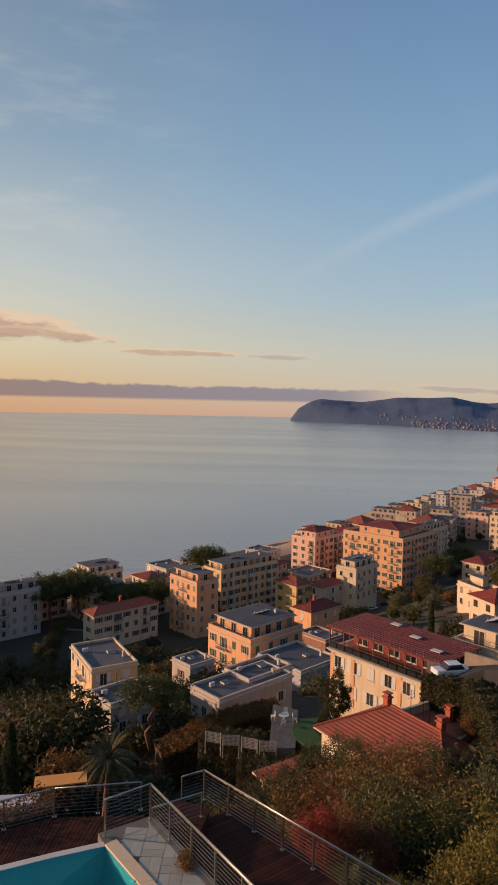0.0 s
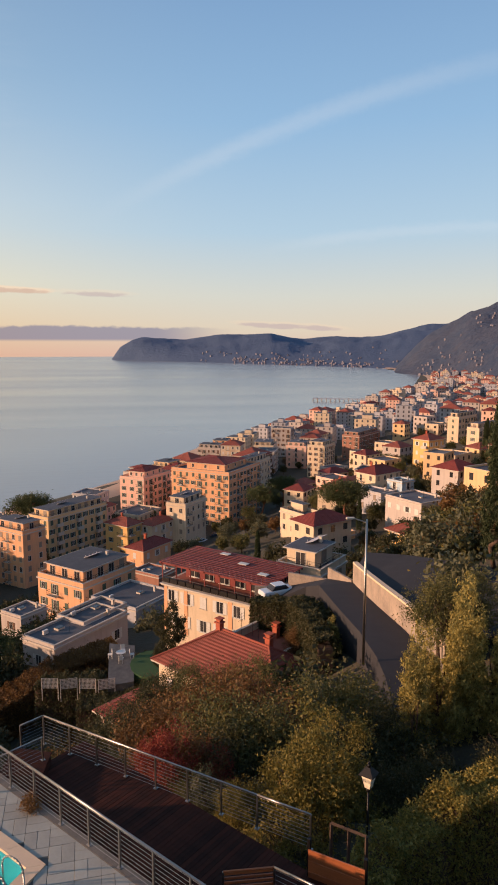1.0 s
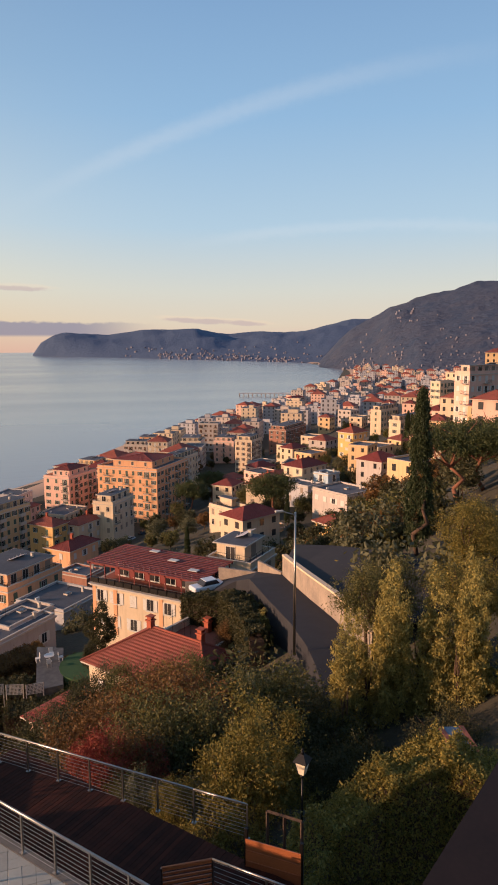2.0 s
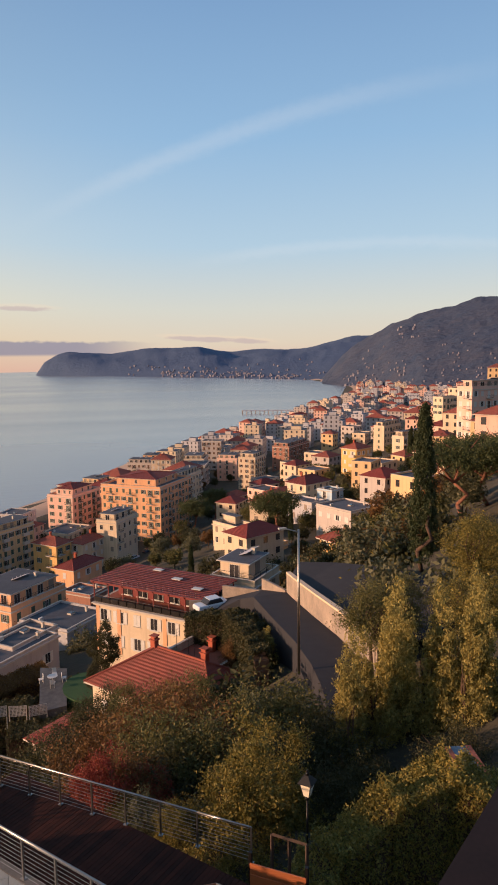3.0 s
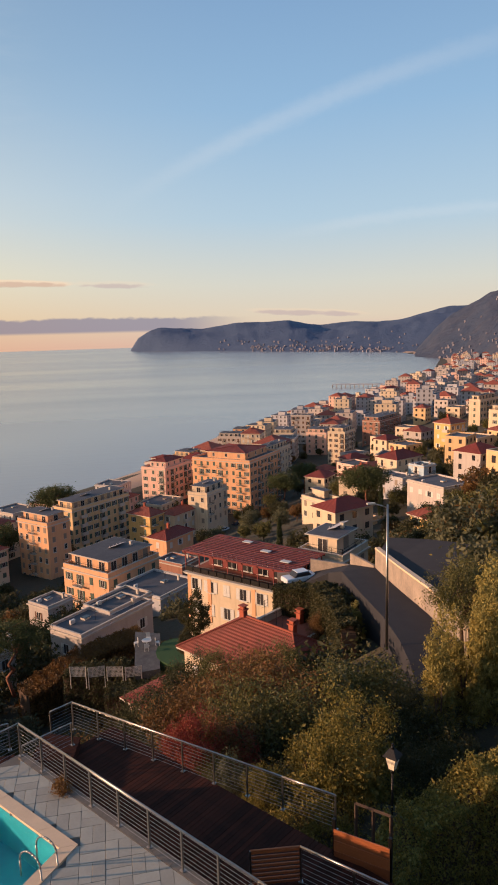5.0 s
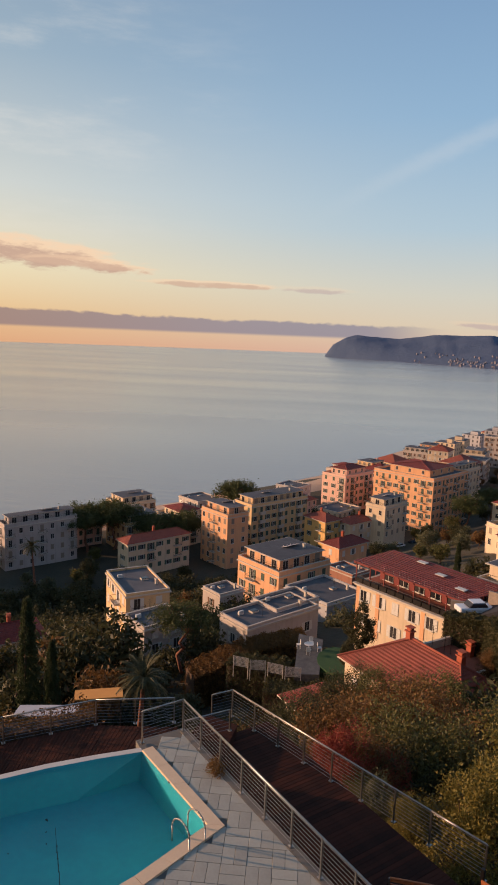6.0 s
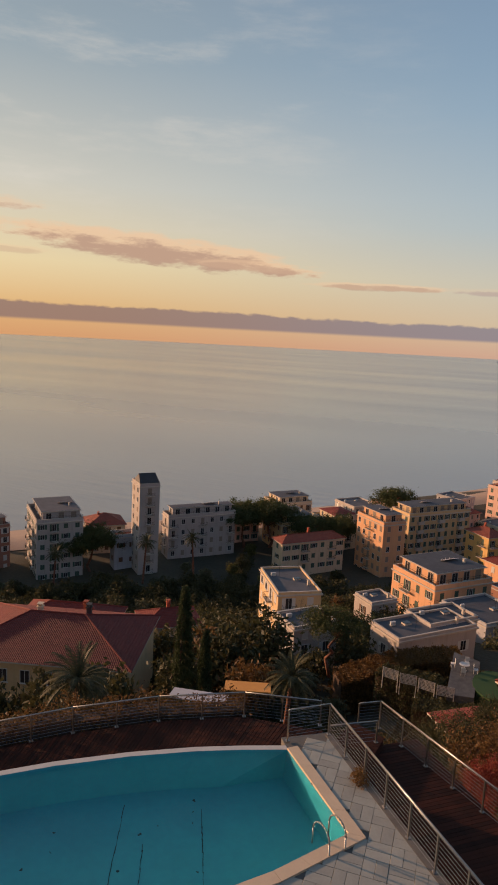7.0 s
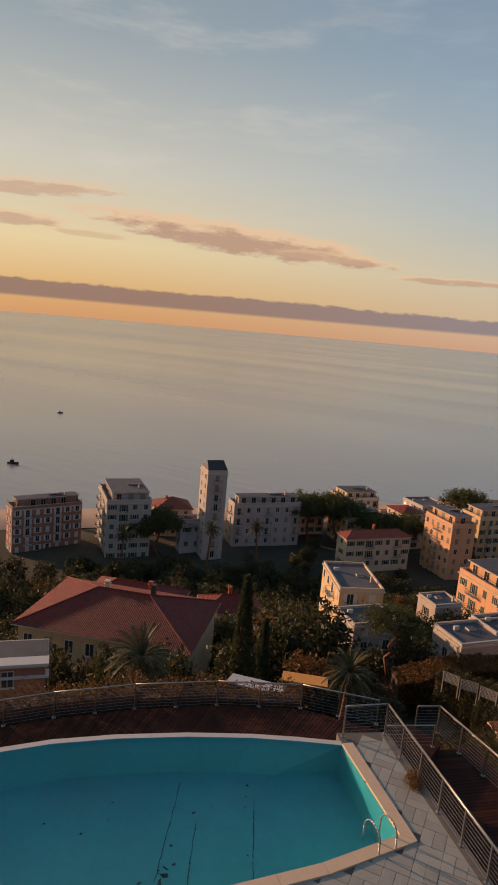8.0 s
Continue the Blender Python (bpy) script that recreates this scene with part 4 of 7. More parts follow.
def hip_mesh(lx, ly, over, rise, tiles):
    """A hipped roof over [0,lx] x [0,ly], its eaves at z = 0, with a soffit and gutter board."""
    bm = bmesh.new()
    uv = bm.loops.layers.uv.new("UVMap")
    x0, y0, x1, y1 = -over, -over, lx + over, ly + over
    half = min(x1 - x0, y1 - y0) / 2
    ex = [bm.verts.new(p) for p in ((x0, y0, 0.12), (x1, y0, 0.12), (x1, y1, 0.12), (x0, y1, 0.12))]
    if x1 - x0 > y1 - y0:
        r = [bm.verts.new((x0 + half, (y0 + y1) / 2, rise)), bm.verts.new((x1 - half, (y0 + y1) / 2, rise))]
        faces = [(ex[0], ex[1], r[1], r[0]), (ex[1], ex[2], r[1]), (ex[2], ex[3], r[0], r[1]), (ex[3], ex[0], r[0])]
    else:
        r = [bm.verts.new(((x0 + x1) / 2, y0 + half, rise)), bm.verts.new(((x0 + x1) / 2, y1 - half, rise))]
        faces = [(ex[0], ex[1], r[0]), (ex[1], ex[2], r[1], r[0]), (ex[2], ex[3], r[1]), (ex[3], ex[0], r[0], r[1])]
    for q in faces:
        f = bm.faces.new(q)
        a, b = q[0].co, q[1].co
        u = (b - a).normalized()
        f.normal_update()
        v = f.normal.cross(u)
        for lp in f.loops:
            p = lp.vert.co - a
            lp[uv].uv = (p.dot(u), p.dot(v))
    box(bm, (lx / 2, ly / 2, 0.03), (x1 - x0 - 0.02, y1 - y0 - 0.02, 0.16), mat=1)
    me = mesh_of("roof", bm, tiles, STONE_TRIM)
    return me


def hip_roof(name, lx, ly, over, rise, tiles, parent, label, z, x=0.0, y=0.0, caps=True):
    """The roof as a part, with its rounded ridge and hip caps under it."""
    o = part(name, hip_mesh(lx, ly, over, rise, tiles), None, parent, label)
    o.matrix_basis = pose(x, y, z)
    if not caps:
        return o
    x0, y0, x1, y1 = -over, -over, lx + over, ly + over
    half = min(x1 - x0, y1 - y0) / 2
    if x1 - x0 > y1 - y0:
        p, q = Vector((x0 + half, (y0 + y1) / 2, rise)), Vector((x1 - half, (y0 + y1) / 2, rise))
        hips = ((x0, y0, p), (x0, y1, p), (x1, y0, q), (x1, y1, q))
    else:
        p, q = Vector(((x0 + x1) / 2, y0 + half, rise)), Vector(((x0 + x1) / 2, y1 - half, rise))
        hips = ((x0, y0, p), (x1, y0, p), (x0, y1, q), (x1, y1, q))
    for a, b in [(p, q)] + [(Vector((u, v, 0.12)), w) for u, v, w in hips]:
        if (a - b).length > 0.1:
            bm = bmesh.new()
            rod(bm, a + Vector((0, 0, 0.03)), b + Vector((0, 0, 0.03)), 0.11, 6)
            part("ridge_cap", bm, tiles, o)
    return o


def chimney(parent, x, y, z, h=1.6, mat=None):
    bm = bmesh.new()
    box(bm, (x, y, z + h / 2 - 0.6), (0.6, 0.6, h + 1.2), bevel=0.02)
    box(bm, (x, y, z + h + 0.06), (0.8, 0.8, 0.12))
    for sx in (-0.2, 0.2):
        box(bm, (x + sx, y, z + h + 0.27), (0.1, 0.5, 0.3))
    box(bm, (x, y, z + h + 0.46), (0.75, 0.75, 0.08))
    part("chimney", bm, mat or BRICK_RED, parent, "red brick chimney")


BRICK_RED = material("red_brick", lin(176, 92, 66), lin(140, 72, 54), 0.9, 2.5, 0.8, bump=0.01)
SLATE = material("dark_slate", lin(70, 66, 66), lin(52, 50, 50), 0.7, 1, 0.6)
VERANDA = material("red_slat_roof", lin(128, 50, 44), lin(98, 40, 38), 0.7, 0.8, 0.7)


def antenna(b, x, y, z):
    bm = bmesh.new()
    rod(bm, (x, y, z), (x, y, z + 2.6), 0.025, 5)
    for k in (1.9, 2.2, 2.5):
        rod(bm, (x - 0.45, y, z + k), (x + 0.45, y, z + k), 0.013, 4)
    part("antenna", bm, DARK_METAL, b)


def roof_clutter(b, R, L, h, rnd):
    """Skylight, flue and cooling box on a plain flat roof."""
    x, y = R * rnd.uniform(0.25, 0.7), L * rnd.uniform(0.45, 0.75)
    bm = bmesh.new()
    box(bm, (x, y, h + 0.22), (1.3, 1.0, 0.3), mat=0)
    box(bm, (x, y, h + 0.40), (1.2, 0.9, 0.08), mat=1)
    part("skylight", bm, (STONE_TRIM, PANE), b)
    bm = bmesh.new()
    box(bm, (R * 0.85, L * 0.3, h + 0.55), (0.4, 0.4, 1.0))
    box(bm, (R * 0.85, L * 0.3, h + 1.1), (0.55, 0.55, 0.08))
    part("flue", bm, STONE_TRIM, b)
    bm = bmesh.new()
    box(bm, (R * 0.15 + 0.3, L * 0.7, h + 0.42), (0.9, 0.4, 0.65), bevel=0.03)
    part("cooling_box", bm, SHUTTER_WHITE, b, "white cooling unit")


def roof_terrace(b, R, L, h, par, wall, rnd, attic):
    """A roof terrace: rail on the parapet, and a set-back attic with a thin grey slab, or a small stair hut."""
    top = h + par
    for c, s in (((R / 2, 0.12), (R - 0.3, 0)), ((0.12, L / 2), (0, L - 0.3))):
        bm = bmesh.new()
        for z in (0.45, 0.85):
            box(bm, (*c, top + z), (s[0] or 0.04, s[1] or 0.04, 0.04))
        n = max(2, int(max(s) / 1.6))
        for k in range(n + 1):
            u = (k / n - 0.5) * max(s)
            box(bm, (c[0] + (u if s[0] else 0), c[1] + (u if s[1] else 0), top + 0.43), (0.05, 0.05, 0.86))
        part("terrace_rail", bm, DARK_METAL, b)
    if attic:
        ox, oy, hh = 1.9, 1.9, 2.5
        hx, hy = R - ox - 0.6, L - oy - 0.6
    else:
        hx, hy, hh = max(R * 0.3, 1.8), max(L * 0.3, 1.8), 2.2
        ox, oy = R - hx - 0.4, L - hy - 0.4
    bm = bmesh.new()
    box(bm, (ox + hx / 2, oy + hy / 2, h + hh / 2), (hx, hy, hh))
    hut = part("roof_hut", bm, wall, b, "set-back attic storey" if attic else "small rooftop stair hut")
    bm = bmesh.new()
    box(bm, (ox + hx / 2, oy + hy / 2, h + hh + 0.09), (hx + 0.9, hy + 0.9, 0.14), mat=0)
    box(bm, (ox + hx / 2, oy + hy / 2, h + hh + 0.18), (hx + 0.5, hy + 0.5, 0.05), mat=1)
    part("slab", bm, (STONE_TRIM, FLAT_GREY), hut, "thin grey roof slab")
    if attic:
        for ax, ln in (("y", hx), ("x", hy)):
            n = max(1, int(ln / 3.0))
            for k in range(n):
                u = ln * (k + 0.5) / n
                m = pose(ox + u, oy - 0.004, h + 0.3) if ax == "y" else pose(ox - 0.004, oy + u, h + 0.3, 0, 0, -90)
                set_window(b, 1.5, 1.9, None, m, rnd.random() < 0.3)
        bm = bmesh.new()
        x, y, z = ox + hx * rnd.uniform(0.3, 0.6), oy + hy * 0.5, h + hh + 0.2
        for k in range(4):
            box(bm, (x + 1.05 * k, y, z + 0.3), (0.95, 1.5, 0.05), tilt=Matrix.Rotation(radians(-20), 4, "X"))
            box(bm, (x + 1.05 * k, y + 0.6, z + 0.2), (0.05, 0.05, 0.5))
        part("roof_panels", bm, PALE, b, "slanted glazed roof panels")
        part_flue = bmesh.new()
        box(part_flue, (ox + hx * 0.8, oy + hy * 0.3, z + 0.4), (0.5, 0.5, 0.9))
        box(part_flue, (ox + hx * 0.8, oy + hy * 0.3, z + 0.9), (0.65, 0.65, 0.08))
        part("flue", part_flue, STONE_TRIM, b)


def building(rec, rnd, name="apartment_block", group="town buildings", detail=2, tiles=None):
    x, y, base, th, L, R, h, floors, wall, roof, label = rec
    cat = "house" if floors <= 3 else "apartment block"
    if name == "apartment_block" and floors <= 3:
        name = "house"
    b = thing(name, pose(x, y, base, 0, 0, th), label, cat, group)
    tiles = tiles or rnd.choice((TILES, TILES_RED))
    fh = h / floors
    bm = bmesh.new()
    box(bm, (R / 2, L / 2, h / 2 - 4), (R, L, h + 8))
    if detail > 0:
        for k in range(1, floors):
            if floors > 3 and rnd.random() < 0.5:
                course = bmesh.new()
                box(course, (R / 2, L / 2, k * fh), (R + 0.12, L + 0.12, 0.16))
                part("string_course", course, wall, b)
        course = bmesh.new()
        box(course, (R / 2, L / 2, h - 0.12), (R + 0.5, L + 0.5, 0.24))
        part("cornice", course, STONE_TRIM, b)
    shut = rnd.choice((SHUTTER_GREEN, SHUTTER_BROWN, SHUTTER_WHITE, None))
    if "green" in label:
        shut = SHUTTER_GREEN
    ww, wh = rnd.choice(((1.0, 1.5), (1.1, 1.6), (1.2, 1.4)))
    sp = rnd.uniform(2.4, 3.1)
    faces = (("y", R), ("x", L))
    bal_cols = {ax: rnd.choice((0, 1, 2)) for ax, _ in faces}
    solid = rnd.random() < 0.4
    for ax, ln in faces:
        n = max(1, int((ln - 0.8) / (sp if floors > 1 else 4.6)))
        for fl in range(floors):
            z = fl * fh + fh * 0.32
            for k in range(n):
                u = ln * (k + 0.5) / n
                if detail == 0:
                    c = (u, -0.02, z + wh / 2) if ax == "y" else (-0.02, u, z + wh / 2)
                    box(bm, c, (ww, 0.06, wh) if ax == "y" else (0.06, ww, wh), mat=2)
                    continue
                m = pose(u, -0.004, z) if ax == "y" else pose(-0.004, u, z, 0, 0, -90)
                bal = fl > 0 and floors > 2 and (k % 3 == bal_cols[ax])
                set_window(b, ww, wh + (0.6 if bal else 0), shut, m @ pose(0, 0, -0.6 if bal else 0), rnd.random() < 0.42)
                if bal:
                    o = part("balcony", balcony_slab(min(sp - 0.2, 2.6), 1.1), None, b)
                    o.matrix_basis = m @ pose(0, 0, -0.75)
                    part("balustrade", balcony_mesh(min(sp - 0.2, 2.6), 1.1, solid), None, o)
    mats = (wall, STONE_TRIM, PANE)
    part("wall", bm, mats, b)
    if roof == "hip":
        hip_roof("roof", R, L, 0.55, min(L, R) * 0.24 + 0.3, tiles, b, "clay-tiled hipped roof", h, caps=detail == 2)
        if detail and rnd.random() < 0.8:
            chimney(b, R * rnd.uniform(0.3, 0.7), L * rnd.uniform(0.3, 0.7), h + 1.2, 1.5)
    else:
        bm = bmesh.new()
        par = 0.45 if roof == "flat" else 0.9
        box(bm, (R / 2, L / 2, h + 0.03), (R - 0.4, L - 0.4, 0.1))
        deck = part("roof", bm, TERRA if roof == "terra" else FLAT_GREY, b, "flat roof behind a low parapet")
        for c, s in (((R / 2, 0.1), (R, 0.2)), ((R / 2, L - 0.1), (R, 0.2)), ((0.1, L / 2), (0.2, L - 0.41)), ((R - 0.1, L / 2), (0.2, L - 0.41))):
            bm = bmesh.new()
            box(bm, (*c, h + par / 2), (*s, par), mat=0)
            box(bm, (*c, h + par + 0.03), (s[0] + 0.1 if s[0] > s[1] else 0.3, s[1] + 0.1 if s[1] > s[0] else 0.3, 0.06), mat=1)
            part("parapet", bm, (wall, STONE_TRIM), deck)
        if roof == "terrace" and detail:
            roof_terrace(b, R, L, h, par, wall, rnd, min(R, L) > 5.8 and floors > 2)
        if roof == "flat" and detail:
            roof_clutter(b, R, L, h, rnd)
        if roof == "penthouse" and detail:
            hx, hy, hh = R * 0.66, L * 0.66, 2.6
            ox, oy = (R - hx) / 2, (L - hy) / 2
            bm = bmesh.new()
            box(bm, (ox + hx / 2, oy + hy / 2, h + hh / 2), (hx, hy, hh))
            box(bm, (ox + hx / 2, oy + hy / 2, h + hh + 0.08), (hx + 0.5, hy + 0.5, 0.16), mat=1)
            part("roof_hut", bm, (wall, STONE_TRIM), b, "set-back attic storey")
            hip_roof("attic_roof", hx, hy, 0.6, 1.4, TILES_RED, b, "red tiled attic roof", h + hh + 0.1, ox, oy, caps=detail == 2)
            for q in range(3):
                set_window(b, 1.0, 1.4, None, pose(ox + hx * (q + 0.5) / 3, oy - 0.004, h + 0.8))
                set_window(b, 1.0, 1.4, None, pose(ox - 0.004, oy + hy * (q + 0.5) / 3, h + 0.8, 0, 0, -90))
            for sx, sy in ((0.12, 0.12), (0.84, 0.15)):
                chimney(b, R * sx, L * sy + 0.6, h, 1.6, wall)
        if detail and roof != "tower":
            for q in range(rnd.choice((1, 2))):
                antenna(b, rnd.uniform(0.15, 0.85) * R, rnd.uniform(0.15, 0.85) * L, h)
        if roof == "tower":
            bm = bmesh.new()
            vs = [bm.verts.new(p) for p in ((0, 0, h + 0.9), (R, 0, h + 0.9), (R, L * 0.8, h + 0.9), (0, L * 0.8, h + 0.9), (0.5, L * 0.4, h + 3.4), (R - 0.5, L * 0.4, h + 3.4))]
            for q in ((0, 1, 5, 4), (1, 2, 5), (2, 3, 4, 5), (3, 0, 4)):
                bm.faces.new([vs[i] for i in q])
            part("slate_top", bm, SLATE, b, "dark slate sloping top")
    return b


TOWN = [
    (-143.6, 131.4, -10.3, 63, 6.0, 20.7, 13.6, 5, BRICK, "terrace", "brown brick apartment block with a roof terrace by the beach"),
    (-121.3, 145.9, -10.4, 48, 18.8, 13.0, 17.6, 6, WHITE, "terrace", "white seafront apartment block with stacked balconies"),
    (-98.1, 162.4, -11.4, 48, 7.9, 6.0, 29, 10, WHITE, "tower", "slender white tower block with a dark slate top"),
    (-106.6, 162.9, -8.2, 48, 5.2, 7.7, 9, 2, PALE, "terra", "low pale hotel wing with a terracotta roof terrace"),
    (-97.9, 179.8, -9.4, 48, 6.0, 23.1, 13.6, 4, WHITE, "terrace", "white hotel with square paired windows"),
    (-79.8, 231.3, -9.4, 48, 11.3, 15.0, 9, 3, CREAM, "terrace", "low cream seaside house with a stepped roof terrace"),
    (-60.5, 181.9, -8.0, 48, 6.0, 21.9, 9.5, 3, CREAM, "hip", "three-storey cream villa with a red hipped roof"),
    (-33.7, 197.1, -11.4, 48, 13.8, 8.4, 19, 6, ORANGE, "terrace", "peach six-storey apartment block with corner balconies"),
    (-29.4, 220.0, -12.3, 48, 9.5, 26.6, 18, 6, OCHRE, "terrace", "wide ochre apartment block with green shutters"),
    (-4.1, 216.9, -7.8, 48, 9.8, 7.1, 11, 3, YELLOW, "hip", "yellow house with a dark red tiled roof"),
    (4.1, 219.9, -7.8, 48, 6.4, 11.6, 10, 3, CREAM, "hip", "cream house with balconies and a red tiled roof"),
    (34.6, 252.8, -9.5, 54, 26.5, 27.6, 22, 7, ORANGE, "penthouse", "large orange seven-storey block with a red-roofed penthouse"),
    (45.9, 281.4, -12.8, 54, 7.1, 25.0, 23, 7, CREAM, "terrace", "tall cream apartment block with loggias"),
    (2.1, 278.2, -8.7, 54, 12.4, 20.2, 15, 5, PINK, "penthouse", "pale pink hotel with a red-tiled attic"),
    (15.6, 224.6, -3.7, 54, 7.9, 13.8, 11, 3, CREAM, "terrace", "small cream house with a flat roof parapet"),
    (0.7, 165.2, 3.7, 48, 5.9, 10.8, 7, 2, ORANGE, "hip", "small peach villa with a red hipped roof"),
    (-11.2, 129.4, 4.9, 48, 13.2, 15.0, 10, 3, ORANGE, "terrace", "orange apartment house with a wide grey roof terrace"),
    (4.0, 149.9, 4.0, 48, 8.1, 6.0, 5, 1, BRICK, "flat", "low brown building with a dark flat roof"),
    (-12.5, 94.1, 14.0, 48, 6.9, 15.2, 5, 1, WHITE, "flat", "low white house with a grey roof deck"),
    (-8.9, 101.5, 12.1, 48, 6.0, 9.7, 7, 2, WHITE, "flat", "white cubic house with a small canopy"),
    (-1.1, 117.9, 10.3, 48, 11.3, 10.9, 4, 1, PALE, "flat", "single-storey building with a broad dark grey roof"),
    (-35.5, 106.0, 8.4, 35, 13.0, 8.0, 9, 3, OCHRE, "flat", "ochre three-storey house with a grey flat roof"),
    (-27.5, 90.6, 13.9, 48, 6.0, 7.7, 5, 2, WHITE, "flat", "small white house with terraces behind the umbrella pine"),
    (-22.0, 122.7, 8.2, 48, 5.7, 6.0, 4, 1, WHITE, "flat", "tiny white house with a flat roof"),
    (-56.0, 95.1, 6.4, 40, 7.0, 10.0, 4.6, 1, CREAM, "hip", "cream cottage with a brown-red roof"),
    (61.0, 190.6, 11.1, 54, 8.3, 14.6, 7, 2, CREAM, "hip", "villa with a bright red hipped roof"),
    (47.9, 168.5, 9.1, 28, 17.0, 6.0, 6, 2, CREAM, "terrace", "low cream villa with wide roof terraces"),
    (48.0, 152.8, 10.5, 28, 6.4, 5.7, 5, 1, OCHRE, "terrace", "small house with a white roof terrace"),
    (56.7, 128.2, 16.2, 23, 8.1, 5.7, 6, 2, YELLOW, "hip", "bright yellow house with an orange-red tiled roof"),
    (68.0, 150.5, 15.4, 23, 12.3, 10.7, 8, 2, WHITE, "flat", "white stepped villa with flat roofs"),
    (75.1, 201.6, 11.8, 29, 8.2, 12.3, 9, 3, CREAM, "hip", "pale yellow villa with red tiled roofs"),
    (69.7, 182.3, 12.9, 29, 9.5, 6.3, 6, 2, PALE, "flat", "pale house with a flat grey roof"),
    (81.0, 193.9, 11.7, 29, 6.0, 6.0, 8, 3, BLUE, "flat", "light blue narrow house"),
    (113.1, 245.3, 14.1, 29, 7.6, 9.6, 11, 3, YELLOW, "hip", "tall yellow villa with a red hipped roof"),
    (102.3, 194.9, 13.9, 29, 6.8, 8.7, 7, 2, WHITE, "hip", "white house with a bright red gabled roof"),
    (159.2, 311.8, 13.8, 37, 6.0, 20.0, 12, 4, CREAM, "terrace", "cream hillside apartment block with long balconies"),
    (144.0, 263.3, 17.3, 29, 6.0, 22.0, 9, 3, CREAM, "terrace", "cream terraced apartment building on the slope"),
    (120.4, 178.3, 35.8, 14, 6.0, 20.7, 16, 5, PINK, "terrace", "pink apartment block with white balconies on the hillside"),
    (179.1, 289.2, 32.8, 19, 6.0, 15.7, 9, 3, CREAM, "flat", "pale house high on the slope"),
    (283.5, 629.2, -3.0, 18, 10.2, 18.0, 12, 4, WHITE, "flat", "long white hotel with rows of windows"),
    (228.4, 643.8, -8.0, 33, 8.0, 21.2, 12, 4, WHITE, "hip", "white building with a dark hipped roof"),
    (233.0, 601.6, -7.8, 33, 8.7, 16.0, 9, 3, BRICK, "hip", "tan block with a low roof"),
    (97.4, 338.4, -8.2, 52, 9.8, 15.0, 17, 6, CREAM, "terrace", "cream apartment block with balconies on the main street"),
    (128.6, 373.6, -8.1, 47, 11.1, 31.7, 17, 6, BRICK, "terrace", "long tan apartment block with many windows"),
]
rnd = random.Random(12)
for rec in TOWN:
    building(rec, rnd, detail=2 if math.hypot(rec[0], rec[1]) < 480 else 1)


def bare_house(rec, r):
    """Walls and windows alone, for a house that gets a roof of its own."""
    b = building(rec, r, "house", "near houses", 2)
    for o in list(b.children):
        if o.name.startswith(("roof", "antenna")):
            for q in list(o.children):
                bpy.data.objects.remove(q)
            bpy.data.objects.remove(o)
    return b


def red_roof_house():
    r = random.Random(5)
    b = bare_house((11.0, 52.0, 26.9, 39, 15.0, 9.0, 4.1, 1, CREAM, "none", "house with a weathered red hipped roof and brick chimneys"), r)
    hip_roof("roof", 9.0, 15.0, 0.6, 3.0, TILES, b, "weathered red hipped roof", 4.1)
    chimney(b, 4.5, 10.9, 6.8, 0.9)
    chimney(b, 5.0, 4.9, 6.8, 0.9)
    antenna(b, 4.5, 8.0, 6.9)
    w = building((13.4, 61.0, 27.0, 39, 7.0, 5.6, 4.0, 1, CREAM, "terra", "low house wing with a brown-grey flat roof"), r, "house", "near houses", 2)
    chimney(w, 4.2, 4.0, 4.2, 1.0)
    building((-0.8, 54.6, 25.4, 39, 5.0, 4.6, 3.6, 1, PINK, "hip", "small outbuilding with a red tiled roof"), r, "house", "near houses", 0, TILES_RED)


